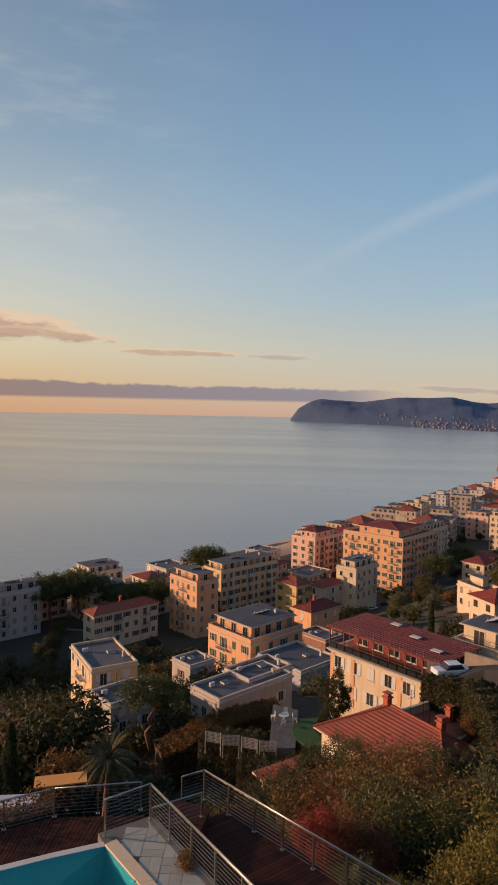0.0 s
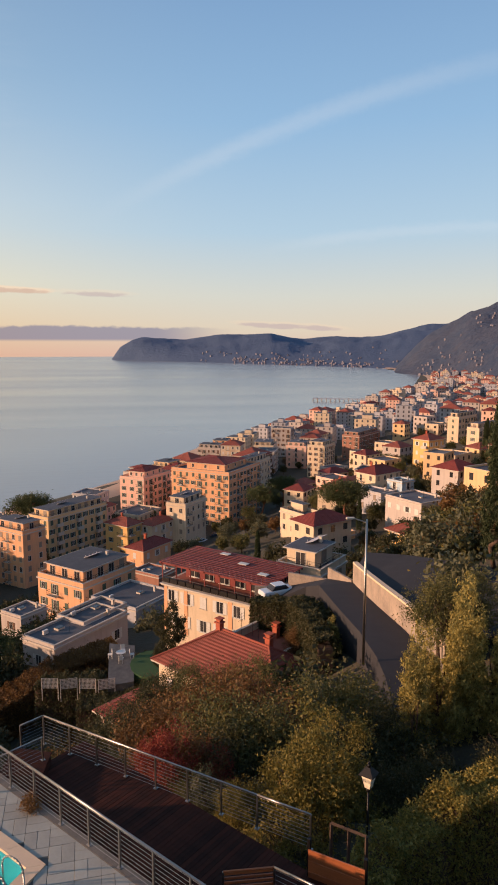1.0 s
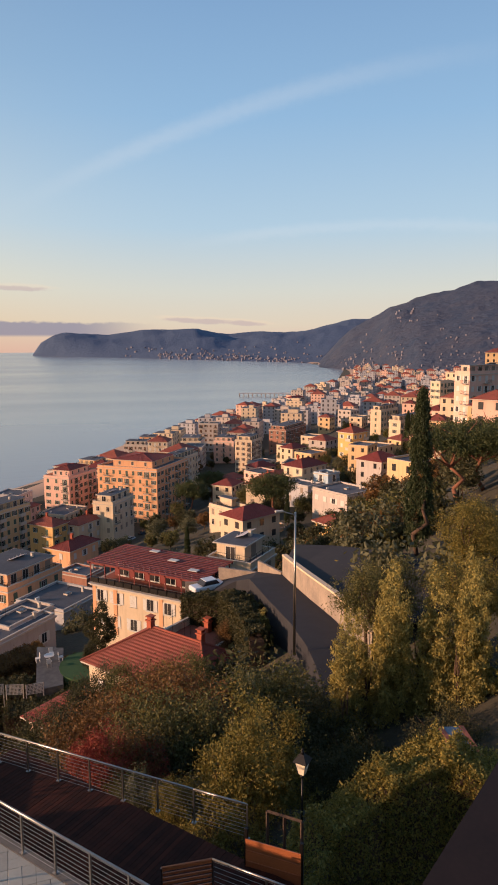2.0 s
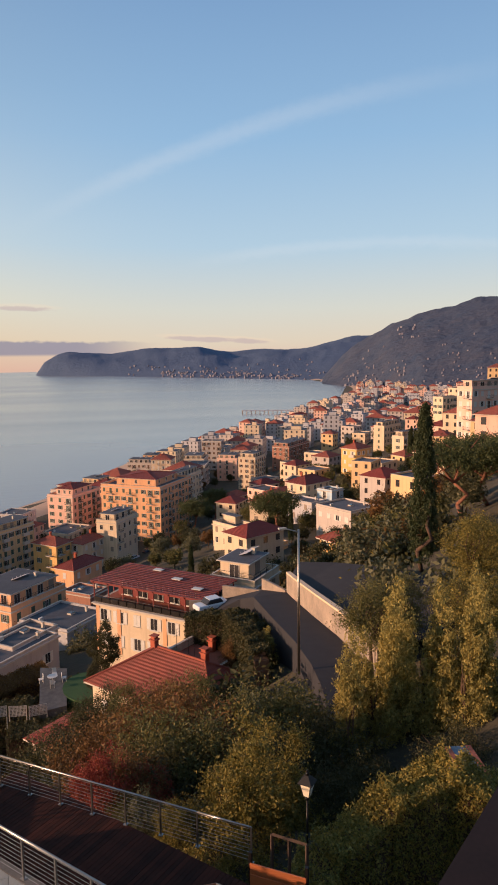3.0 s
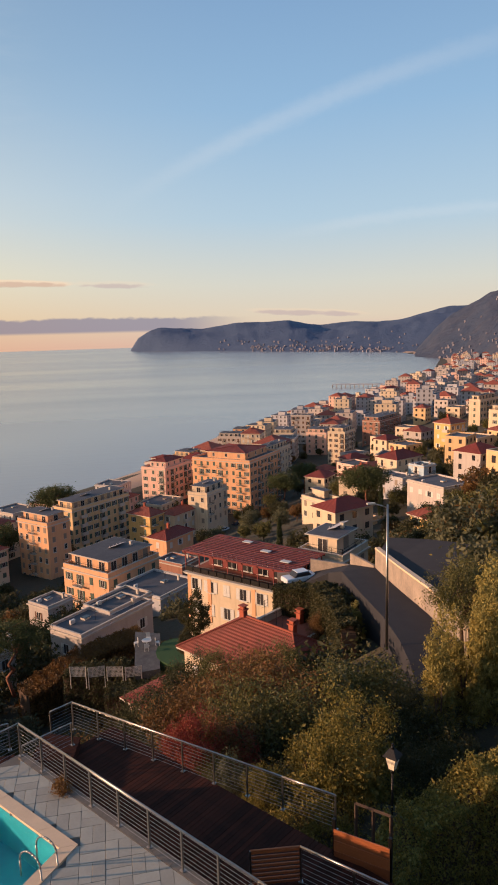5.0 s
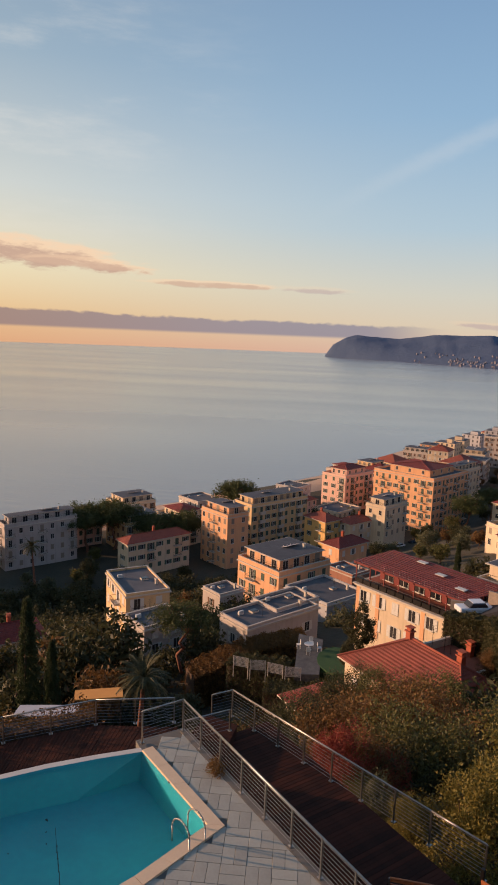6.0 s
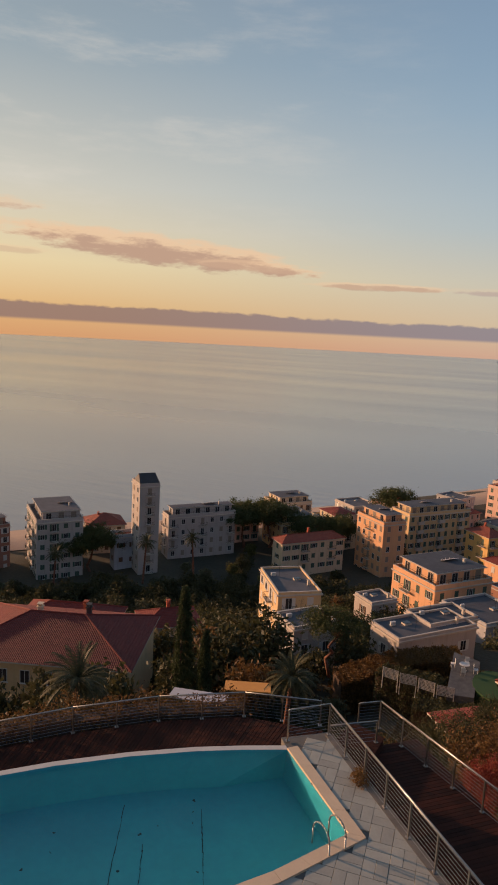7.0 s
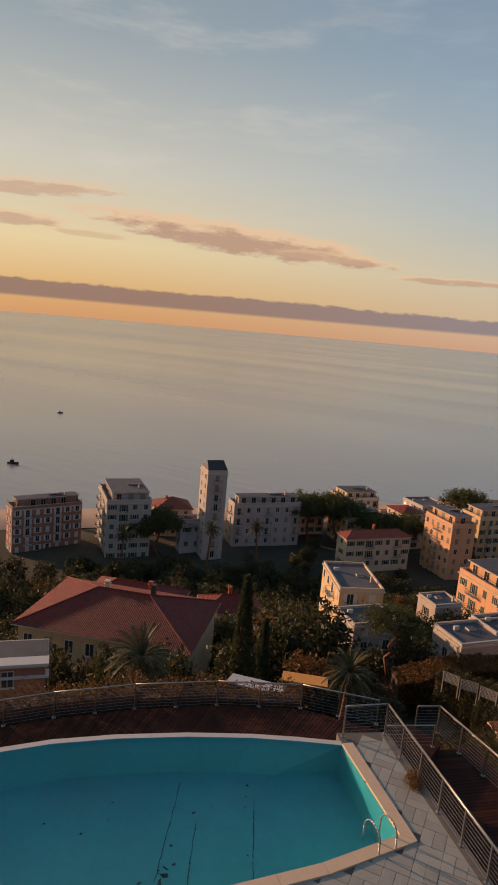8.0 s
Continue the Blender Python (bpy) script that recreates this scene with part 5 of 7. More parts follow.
def veranda_house():
    r = random.Random(9)
    b = bare_house((15.2, 79.2, 22.6, 47, 16.5, 9.0, 6.6, 2, CREAM, "none", "cream house with a red slatted pergola over its upper terrace"), r)
    bm = bmesh.new()
    box(bm, (4.3, 8.1, 6.66), (9.6, 17.6, 0.16), bevel=0.03)
    part("ledge", bm, STONE_TRIM, b, "pale projecting ledge")
    bm = bmesh.new()
    box(bm, (4.5, 8.25, 6.76), (8.6, 16.2, 0.06))
    part("terrace_floor", bm, TERRA, b)
    for y in (0.35, 5.2, 12.6, 16.15):
        bm = bmesh.new()
        box(bm, (-0.03, y, 3.2), (0.1, 0.6, 6.5))
        part("pilaster", bm, ORANGE, b, "orange wall pilaster")
    for k in range(8):
        for side in (0.25, 4.4, 8.5):
            bm = bmesh.new()
            box(bm, (side, -0.3 + 17.2 * k / 7, 8.15), (0.13, 0.13, 2.75))
            part("veranda_post", bm, VERANDA, b)
        bm = bmesh.new()
        box(bm, (4.4, -0.3 + 17.2 * k / 7, 9.46), (9.0, 0.12, 0.16))
        part("cross_beam", bm, VERANDA, b)
    for x in (0.1, 4.4, 8.7):
        bm = bmesh.new()
        box(bm, (x, 8.3, 9.44), (0.14, 18.0, 0.24))
        part("long_beam", bm, VERANDA, b)
    for k in range(15):
        bm = bmesh.new()
        box(bm, (0.2 + 8.4 * k / 14, 8.3, 9.62 + random.uniform(-0.015, 0.015)), (0.46, 18.2, 0.05), tilt=Matrix.Rotation(radians(6), 4, "Y"))
        part("roof_slat", bm, VERANDA, b)
    bm = bmesh.new()
    box(bm, (5.8, 8.6, 8.05), (4.6, 13.5, 2.55))
    part("attic", bm, VERANDA, b, "dark red screened upper storey")
    for k in range(5):
        set_window(b, 1.6, 2.0, None, pose(3.49, 3.4 + 2.6 * k, 7.0, 0, 0, -90))
    for k in range(12):
        bm = bmesh.new()
        box(bm, (0.12, 0.7 + 1.4 * k, 7.15), (0.35, 1.3, 0.7), bevel=0.03)
        part("planter_box", bm, DARK_METAL, b)
    bm = bmesh.new()
    rod(bm, (0.0, 0.1, 7.75), (0.0, 16.4, 7.75), 0.035, 6)
    part("terrace_rail", bm, STEEL, b)
    for k in range(3):
        bm = bmesh.new()
        box(bm, (3.0 + 2.2 * k, 2.0 + 4.6 * k, 9.78), (0.9, 1.4, 0.1), bevel=0.02)
        part("roof_light", bm, SHUTTER_WHITE, b, "small pale roof light")
    building((24.0, 84.5, 22.0, 47, 7.0, 8.0, 9.0, 3, CREAM, "terrace", "cream tower house with a roof terrace beside the veranda house"), r, "house", "near houses", 2)


def long_red_roof():
    r = random.Random(6)
    b = bare_house((-58.8, 54.9, 15.5, 18, 14.5, 21.5, 8.0, 2, OCHRE, "none", "long villa with a broad dark red hipped roof"), r)
    hip_roof("roof", 21.5, 14.5, 0.7, 3.0, TILES_RED, b, "broad dark red tiled roof", 8.0)
    chimney(b, 8.0, 8.4, 10.2, 0.9, CREAM)
    chimney(b, 14.0, 9.6, 10.0, 1.0, SLATE)
    w = bare_house((-43.2, 34.9, 25.6, 44, 4.2, 6.2, 6.2, 2, BRICK, "none", "brown outbuilding with wide pale roof edges"), r)
    for c, z in (((6.8, 1.4), 6.2), ((6.8, 1.2), 5.0)):
        bm = bmesh.new()
        box(bm, (3.1, 0.4, z), (*c, 0.22), bevel=0.02)
        part("roof_edge", bm, SHUTTER_WHITE, w, "wide white roof edge")
    bm = bmesh.new()
    box(bm, (3.1, 2.6, 6.18), (6.6, 3.2, 0.16))
    part("roof", bm, FLAT_GREY, w, "grey felt roof")
    building((-64.0, 72.0, 10.0, 18, 8.0, 14.0, 9.4, 3, BRICK, "hip", "villa with a dull red roof behind the long roof"), r, "villa", "near houses", 2, TILES_RED)


def small_canopies():
    """Awning and pale shed roof just below the curved deck, and lattice panels by the patio path."""
    cloth = material("orange_awning", lin(214, 150, 74), lin(190, 126, 62), 0.8, 1.5, 0.5)
    for x, y, z, turn, sx, sy, mat, label in ((-15.35, 40.24, 38.0, 20, 3.2, 1.8, cloth, "sunlit orange awning on thin posts below the deck"), (-16.4, 34.6, 39.9, 12, 3.6, 1.6, PALE, "pale shed roof on posts below the curved deck")):
        t = thing("awning", pose(x, y, land(x, y) - 0.2, 0, 0, turn), label, "awning")
        h = z - land(x, y) + 0.2
        bm = bmesh.new()
        box(bm, (0, 0, h), (sx, sy, 0.07), tilt=Matrix.Rotation(radians(-9), 4, "X"))
        part("roof", bm, mat, t)
        for px in (-1, 1):
            for py in (-1, 1):
                bm = bmesh.new()
                rod(bm, (px * sx * 0.46, py * sy * 0.42, 0), (px * sx * 0.46, py * sy * 0.42, h - 0.1), 0.04, 6)
                part("post", bm, DARK_METAL, t)
    lattice = None
    for k in range(4):
        x, y = -9.4 + 1.9 * k, 66.4 - 0.35 * k
        t = thing("lattice_panel", pose(x, y, 26.6, 0, 0, -10 + 14 * (k % 2)), "pale lattice garden panel beside the patio path", "fence", "lattice panels")
        if lattice is None:
            bm = bmesh.new()
            for j in range(13):
                box(bm, (0.13 * j - 0.78, 0, 1.4), (0.05, 0.02, 1.1))
            for j in range(8):
                box(bm, (0, 0.02, 0.9 + 0.145 * j), (1.6, 0.02, 0.05))
            lattice = mesh_of("lattice", bm, STONE_TRIM)
        part("lattice", lattice, None, t)
        for sx in (-0.82, 0.82):
            bm = bmesh.new()
            box(bm, (sx, 0, 0.75), (0.08, 0.08, 2.4), bevel=0.01)
            part("post", bm, STONE_TRIM, t)


red_roof_house()
veranda_house()
long_red_roof()
small_canopies()


FAR_V, FAR_F, FAR_M = [], [], []


def far_building(x, y, base, th, L, R, h, floors, tone, hip, r):
    """Adds a distant house to the joined far town: walls, windows and roof."""
    m = pose(x, y, base, 0, 0, th)

    def solid(x0, y0, z0, x1, y1, z1, mat):
        i0 = len(FAR_V)
        for z in (z0, z1):
            for u, v in ((x0, y0), (x1, y0), (x1, y1), (x0, y1)):
                FAR_V.append(tuple(m @ Vector((u, v, z))))
        for q in ((0, 1, 5, 4), (1, 2, 6, 5), (2, 3, 7, 6), (3, 0, 4, 7), (4, 5, 6, 7)):
            FAR_F.append(tuple(i0 + e for e in q))
            FAR_M.append(mat if not (q[0] == 4 and mat < 5) else 7)

    solid(0, 0, -6, R, L, h, tone)
    fh = h / floors
    for ln, ax in ((R, 0), (L, 1)):
        n = max(2, int(ln / 3.2))
        for f in range(floors):
            for k in range(n):
                u, z = ln * (k + 0.5) / n, f * fh + fh * 0.3
                if ax == 0:
                    solid(u - 0.55, -0.05, z, u + 0.55, 0.0, z + 1.6, 5)
                else:
                    solid(-0.05, u - 0.55, z, 0.0, u + 0.55, z + 1.6, 5)
    if hip:
        i0 = len(FAR_V)
        o, half = 0.5, min(L, R) / 2
        for p in ((-o, -o, h), (R + o, -o, h), (R + o, L + o, h), (-o, L + o, h)):
            FAR_V.append(tuple(m @ Vector(p)))
        a, b = ((half, L / 2), (R - half, L / 2)) if R > L else ((R / 2, half), (R / 2, L - half))
        for p in (a, b):
            FAR_V.append(tuple(m @ Vector((*p, h + half * 0.5))))
        quads = ((0, 1, 5, 4), (1, 2, 5), (2, 3, 4, 5), (3, 0, 4)) if R > L else ((0, 1, 4), (1, 2, 5, 4), (2, 3, 5), (3, 0, 4, 5))
        for q in quads:
            FAR_F.append(tuple(i0 + e for e in q))
            FAR_M.append(6)
    else:
        w = r.uniform(0.25, 0.5)
        solid(R * 0.2, L * 0.2, h, R * (0.2 + w), L * (0.2 + w), h + 2.4, tone)


def fill_town():
    """Rows of houses along the bay between those placed singly."""
    r = random.Random(31)
    taken = [(q[0], q[1], max(q[4], q[5])) for q in TOWN]
    walls = [CREAM, CREAM, ORANGE, OCHRE, PINK, PINK, WHITE, WHITE, PALE, BRICK]
    words = {"plaster_cream": "cream", "plaster_orange": "peach", "plaster_ochre": "ochre", "plaster_pink": "pale pink", "plaster_white": "white", "plaster_pale_grey": "pale grey", "plaster_brick": "brick-brown"}
    along = [0.0]
    for p, q in zip(COAST, COAST[1:]):
        along.append(along[-1] + math.dist(p, q))
    step, a = 0.0, -150.0
    while a < 1750:
        step = 19 + 9 * min(max(a, 0) / 1200, 1)
        depth = ramp(a, [(-150, 62), (-60, 70), (40, 96), (200, 150), (420, 260), (900, 300), (1750, 200)])
        s = 42.0
        while s < depth:
            aa = a + 979 + r.uniform(-3, 3)
            k = max(i for i in range(len(along) - 1) if along[i] <= aa)
            p, q = Vector(COAST[k]), Vector(COAST[k + 1])
            t = (q - p).normalized()
            pos = p + t * (aa - along[k]) + Vector((t.y, -t.x)) * (s + r.uniform(-2, 2))
            th = math.degrees(math.atan2(t.y, t.x)) + r.gauss(0, 4)
            L, R = r.uniform(10, 15), r.uniform(11, 17) * (1.2 if a > 500 else 1)
            far = pos.length
            gap = 104 < s < 116
            s += r.uniform(15, 20) * (1.15 if a > 600 else 1)
            if gap or r.random() < 0.07 or any(math.hypot(pos.x - u, pos.y - v) < 11 + w * 0.5 for u, v, w in taken):
                continue
            taken.append((pos.x, pos.y, R))
            fl = r.choice((3, 4, 4, 5, 5, 6)) if a > 40 else r.choice((2, 3, 3, 4))
            if s < 75:
                fl = min(fl, 3)
            wall = r.choice(walls)
            roof = r.choice(("hip", "hip", "terrace", "flat", "penthouse"))
            tone = words[wall.name]
            label = f"{tone} town building of {('', 'one', 'two', 'three', 'four', 'five', 'six')[fl]} storeys with a {'red tiled' if roof in ('hip', 'penthouse') else 'flat terrace'} roof"
            if far < 430:
                building((pos.x, pos.y, land(pos.x, pos.y), th, L, R, fl * 3.05, fl, wall, roof, label), r, detail=1)
            else:
                far_building(pos.x, pos.y, land(pos.x, pos.y), th, L, R, fl * 3.0, fl, r.randrange(5), roof in ("hip", "penthouse") and r.random() < 0.6, r)
        a += step



def hillside_houses():
    """Villas scattered up the slope behind the town."""
    r = random.Random(8)
    taken = [(q[0], q[1], max(q[4], q[5])) for q in TOWN] + [(17, 60, 22), (36, 62, 14)]
    n = 0
    for _ in range(900):
        a, d = radians(r.uniform(14, 37)), r.uniform(135, 430)
        x, y = d * math.sin(a), d * math.cos(a)
        s, _, th = coast_place(x, y)
        if s < 125 or s > 250 or n > 44 or any(math.hypot(x - u, y - v) < 9 + w * 0.62 for u, v, w in taken):
            continue
        fl = r.choice((2, 2, 3))
        wall, tone = r.choice(((CREAM, "cream"), (WHITE, "white"), (PINK, "pale pink"), (OCHRE, "ochre")))
        roof = r.choice(("hip", "hip", "flat"))
        building((x, y, land(x, y) + 0.3, math.degrees(th) - 20 + r.gauss(0, 10), r.uniform(7, 10), r.uniform(8, 12), fl * 3.0, fl, wall, roof, f"{tone} hillside villa with a {'red tiled' if roof == 'hip' else 'flat'} roof among trees"), r, detail=0)
        taken.append((x, y, 11))
        n += 1


fill_town()
hillside_houses()
# paler copy of the near window glass; haze is painted into its grey
HAZED_PANE = material("hazed_glass", lin(92, 88, 92), lin(70, 66, 70), 0.4, 0.05, 0.6, island=0.8)
far_mesh = bpy.data.meshes.new("far_town")
far_mesh.from_pydata(FAR_V, [], FAR_F)
for m in (PALE, PINK, WHITE, PALE, CREAM, HAZED_PANE, TILES, FLAT_GREY):
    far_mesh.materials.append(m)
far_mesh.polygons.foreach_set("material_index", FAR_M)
tagged(new("far_town", far_mesh), "dense far town of pale houses with red and grey roofs along the bay", "town", kind="stuff")

# ---- road, retaining wall, street furniture, pier, boats ----


def strip(bm, rows, mat=0):
    prev = None
    for row in rows:
        vs = [bm.verts.new(p) for p in row]
        if prev:
            for k in range(len(vs) - 1):
                f = bm.faces.new((prev[k], prev[k + 1], vs[k + 1], vs[k]))
                f.material_index = mat
        prev = vs


def build_road():
    mid = [(15.6, 30.0, 40.3), (16.6, 36.0, 40.1), (17.6, 40.0, 39.9), (18.4, 44.0, 39.5), (19.2, 50.0, 38.7), (19.7, 57.5, 37.7), (20.2, 63.5, 36.9), (20.6, 67.5, 36.3), (19.6, 71.0, 35.2), (16.5, 73.4, 33.4), (13.0, 74.2, 31.6)]
    line = [(x, y) for x, y, _ in mid]
    lft, rgt = offset_line(line, 1.6), offset_line(line, -2.2)
    bm = bmesh.new()
    strip(bm, [[(l[0], l[1], z - 6), (l[0], l[1], z), (r[0], r[1], z), (r[0], r[1], z - 6)] for l, r, (_, _, z) in zip(lft, rgt, mid)])
    tagged(new("road", mesh_of("road", bm, ASPHALT)), "narrow asphalt lane bending up the hillside", "road", kind="structure")
    bm = bmesh.new()
    a, b = offset_line(line, -2.25), offset_line(line, -2.65)
    rows = []
    for (p, q, (_, _, z)) in list(zip(a, b, mid))[2:8]:
        rows.append([(p[0], p[1], z - 2), (p[0], p[1], z + 2.15), (q[0], q[1], z + 2.15), (q[0], q[1], z - 2)])
    strip(bm, rows)
    tagged(new("wall_retaining", mesh_of("wall_retaining", bm, CONCRETE)), "curved stained concrete retaining wall above the lane", "wall", kind="structure")
    bm = bmesh.new()
    rows = []
    for (p, q, (_, _, z)) in list(zip(offset_line(line, -2.2), offset_line(line, -2.72), mid))[2:8]:
        rows.append([(p[0], p[1], z + 2.15), (p[0], p[1], z + 2.32), (q[0], q[1], z + 2.32), (q[0], q[1], z + 2.15)])
    strip(bm, rows)
    tagged(new("trim_wall_cap", mesh_of("trim_wall_cap", bm, COPING)), "pale coping along the retaining wall", "coping", kind="structure")
    # dark yard above the wall
    bm = bmesh.new()
    c = [(q[0], q[1], z + 1.7) for q, (_, _, z) in list(zip(b, mid))[2:8]]
    e = [(30.0, 42.0, 43.2), (31.0, 48.0, 42.6), (32.0, 55.0, 41.4), (31.0, 62.0, 40.2), (29.0, 68.0, 39.0), (26.0, 72.0, 38.2)]
    strip(bm, [[p, q, (q[0], q[1], q[2] - 8)] for p, q in zip(c, e)])
    tagged(new("yard_ground", mesh_of("yard_ground", bm, ASPHALT)), "dark tarred yard above the retaining wall", "yard", kind="structure")
    # low parapet on the outer side
    bm = bmesh.new()
    for (p, q, z0, z1) in [(rgt[k], rgt[k + 1], mid[k][2], mid[k + 1][2]) for k in range(7, 10)]:
        m = ((p[0] + q[0]) / 2, (p[1] + q[1]) / 2, (z0 + z1) / 2 - 0.4)
        box(bm, m, (math.dist(p, q), 0.3, 2.4), math.atan2(q[1] - p[1], q[0] - p[0]))
    tagged(new("wall_parapet", mesh_of("wall_parapet", bm, CONCRETE)), "low rendered parapet at the bend of the lane", "wall", kind="structure")


def street_lamp():
    l = thing("street_lamp", pose(15.55, 43.4, 39.3), "tall grey street lamp post with a short arm", "street lamp")
    bm = bmesh.new()
    rod(bm, (0, 0, 0), (0, 0, 10.7), 0.11, 10, r2=0.07)
    part("pole", bm, STEEL, l)
    bm = bmesh.new()
    rod(bm, (0, 0, 10.5), (-0.9, 0.1, 10.8), 0.045, 8)
    part("arm", bm, STEEL, l)
    bm = bmesh.new()
    box(bm, (-1.15, 0.12, 10.82), (0.6, 0.26, 0.14), bevel=0.03)
    part("lamp_head", bm, STONE_TRIM, l, "pale lamp head")


def build_pier():
    p = thing("pier", pose(0, 0, 0), "long narrow pier on piles reaching into the bay", "pier")
    a, b = Vector((237, 883)), Vector((345, 849))
    d = (b - a).normalized()
    bm = bmesh.new()
    m = (a + b) / 2
    box(bm, (m.x, m.y, -8.9), ((b - a).length, 5.0, 0.7), math.atan2(d.y, d.x))
    box(bm, (m.x, m.y, -7.8), ((b - a).length, 0.2, 0.3), math.atan2(d.y, d.x))
    part("pier_deck", bm, PALE, p)
    for k in range(20):
        q = a.lerp(b, k / 19)
        for s in (-1.8, 1.8):
            bm = bmesh.new()
            rod(bm, (q.x - d.y * s, q.y + d.x * s, -15), (q.x - d.y * s, q.y + d.x * s, -9.2), 0.5, 6)
            rod(bm, (q.x - d.y * s, q.y + d.x * s, -8.6), (q.x - d.y * s, q.y + d.x * s, -7.6), 0.2, 5)
            part("pier_post", bm, CONCRETE, p)


def boat(x, y, s, turn, label):
    b = thing("boat", pose(x, y, SEA, 0, 0, turn) @ Matrix.Diagonal((s, s, s, 1)), label, "boat", "boats")
    bm = bmesh.new()
    sec = [(-2.6, 0.75, 0.7), (-1.0, 1.0, 0.75), (1.2, 0.85, 0.9), (2.8, 0.05, 1.2)]
    strip(bm, [[(x0, -w, h), (x0, -w * 0.55, -0.2), (x0, w * 0.55, -0.2), (x0, w, h), (x0, 0, h + 0.05), (x0, -w, h)] for x0, w, h in sec])
    part("hull", bm, SLATE, b)
    bm = bmesh.new()
    box(bm, (-0.5, 0, 1.3), (1.5, 1.2, 1.2), bevel=0.1)
    rod(bm, (-0.2, 0, 1.8), (-0.2, 0, 3.6), 0.05, 6)
    part("cabin", bm, DARK_METAL, b, "dark wheelhouse with a mast")


def car(x, y, z, turn, mat, label):
    c = thing("car", pose(x, y, z, 0, 0, turn), label, "car", "parked cars")
    bm = bmesh.new()
    box(bm, (0, 0, 0.62), (4.1, 1.7, 0.62), bevel=0.12)
    part("body", bm, mat, c)
    bm = bmesh.new()
    vs = box(bm, (-0.15, 0, 1.16), (2.3, 1.5, 0.55), bevel=0.1)
    for v in bm.verts:
        if v.co.z > 1.2:
            v.co.x = -0.15 + (v.co.x + 0.15) * 0.72
    part("cabin", bm, PANE, c, "dark glazed cabin")
    bm = bmesh.new()
    box(bm, (-0.2, 0, 1.45), (1.5, 1.3, 0.06), bevel=0.02)
    part("car_roof", bm, mat, c)
    for sx in (-1.25, 1.25):
        for sy in (-0.8, 0.8):
            bm = bmesh.new()
            rod(bm, (sx, sy - 0.1, 0.31), (sx, sy + 0.1, 0.31), 0.31, 12)
            part("wheel", bm, SLATE, c)


build_road()
street_lamp()
build_pier()
boat(-236, 216, 1.0, 20, "small dark fishing boat on the calm sea")
boat(-332, 345, 0.7, 60, "small dark boat far out on the bay")
CAR_WHITE = material("white_car_paint", lin(214, 214, 214), lin(200, 200, 202), 0.25, 1, 0.3)
CAR_DARK = material("dark_car_paint", lin(52, 56, 64), lin(44, 46, 52), 0.25, 1, 0.3)
CAR_RED = material("red_car_paint", lin(120, 40, 36), lin(100, 36, 32), 0.25, 1, 0.3)
car(15.6, 73.6, 32.95, 197, CAR_WHITE, "white car parked at the bend of the lane")
for k, (x, y, m) in enumerate(((-33, 168, CAR_WHITE), (-28, 173, CAR_DARK), (-23, 178, CAR_RED), (-43, 166, CAR_WHITE), (-95, 140, CAR_WHITE), (-100, 134, CAR_DARK), (22, 232, CAR_WHITE), (27, 238, CAR_DARK), (31, 243, CAR_DARK))):
    car(x, y, land(x, y) + 0.15, 48, m, {CAR_WHITE: "white car parked along the street", CAR_DARK: "dark car parked along the street", CAR_RED: "dark red car parked along the street"}[m])

# ---- lawn and patio beside the red-roofed house ----


def build_garden():
    bm = bmesh.new()
    pts = [(0.9 + 2.3 * math.cos(k * math.pi / 9), 69.6 + 3.2 * math.sin(k * math.pi / 9)) for k in range(18)]
    prism(bm, pts, 14.0, 27.75)
    lawn = material("lawn", (0.035, 0.09, 0.022), (0.028, 0.066, 0.02), 0.95, 1.5, 0.8, bump=0.03, bump_scale=20)
    tagged(new("lawn", mesh_of("lawn", bm, lawn)), "small round bright green lawn", "lawn", kind="structure")
    bm = bmesh.new()
    prism(bm, [(-3.6, 65.5), (-1.0, 66.0), (-0.9, 74.5), (-3.8, 75.5)], 14.0, 27.7)
    tagged(new("patio_floor", mesh_of("patio_floor", bm, material("flagstone", lin(104, 100, 96), lin(66, 64, 64), 0.85, 1.6, 1.0, bump=0.02, bump_scale=3))), "pale stone patio beside the lawn", "patio", kind="structure")
    t = thing("garden_table", pose(-2.4, 71.5, 27.7), "round white garden table on the patio", "table")
    bm = bmesh.new()
    rod(bm, (0, 0, 0.70), (0, 0, 0.74), 0.55, 16)
    part("tabletop", bm, SHUTTER_WHITE, t)
    bm = bmesh.new()
    rod(bm, (0, 0, 0), (0, 0, 0.7), 0.05, 8)
    rod(bm, (0, 0, 0), (0, 0, 0.03), 0.3, 12)
    part("pedestal", bm, SHUTTER_WHITE, t)
    c = thing("garden_chair", pose(-2.4, 70.3, 27.7), "white garden chair beside the round table", "chair", "chairs round the table")
    for n, cc, s in (("seat", (0, 0, 0.44), (0.48, 0.46, 0.05)), ("backrest", (0, -0.23, 0.72), (0.46, 0.05, 0.5))):
        bm = bmesh.new()
        box(bm, cc, s, bevel=0.01)
        part(n, bm, SHUTTER_WHITE, c)
    for sx in (-0.2, 0.2):
        for sy in (-0.19, 0.19):
            bm = bmesh.new()
            rod(bm, (sx, sy, 0), (sx, sy, 0.42), 0.025, 6)
            part("leg", bm, SHUTTER_WHITE, c)
    for k, a in enumerate((100, 190, 275)):
        copy_thing(c, pose(-2.4 - 1.2 * math.sin(radians(180 - a)) , 71.5 - 1.2 * math.cos(radians(180 - a)) * -1, 27.7, 0, 0, a))


build_garden()

# ---- plants ----


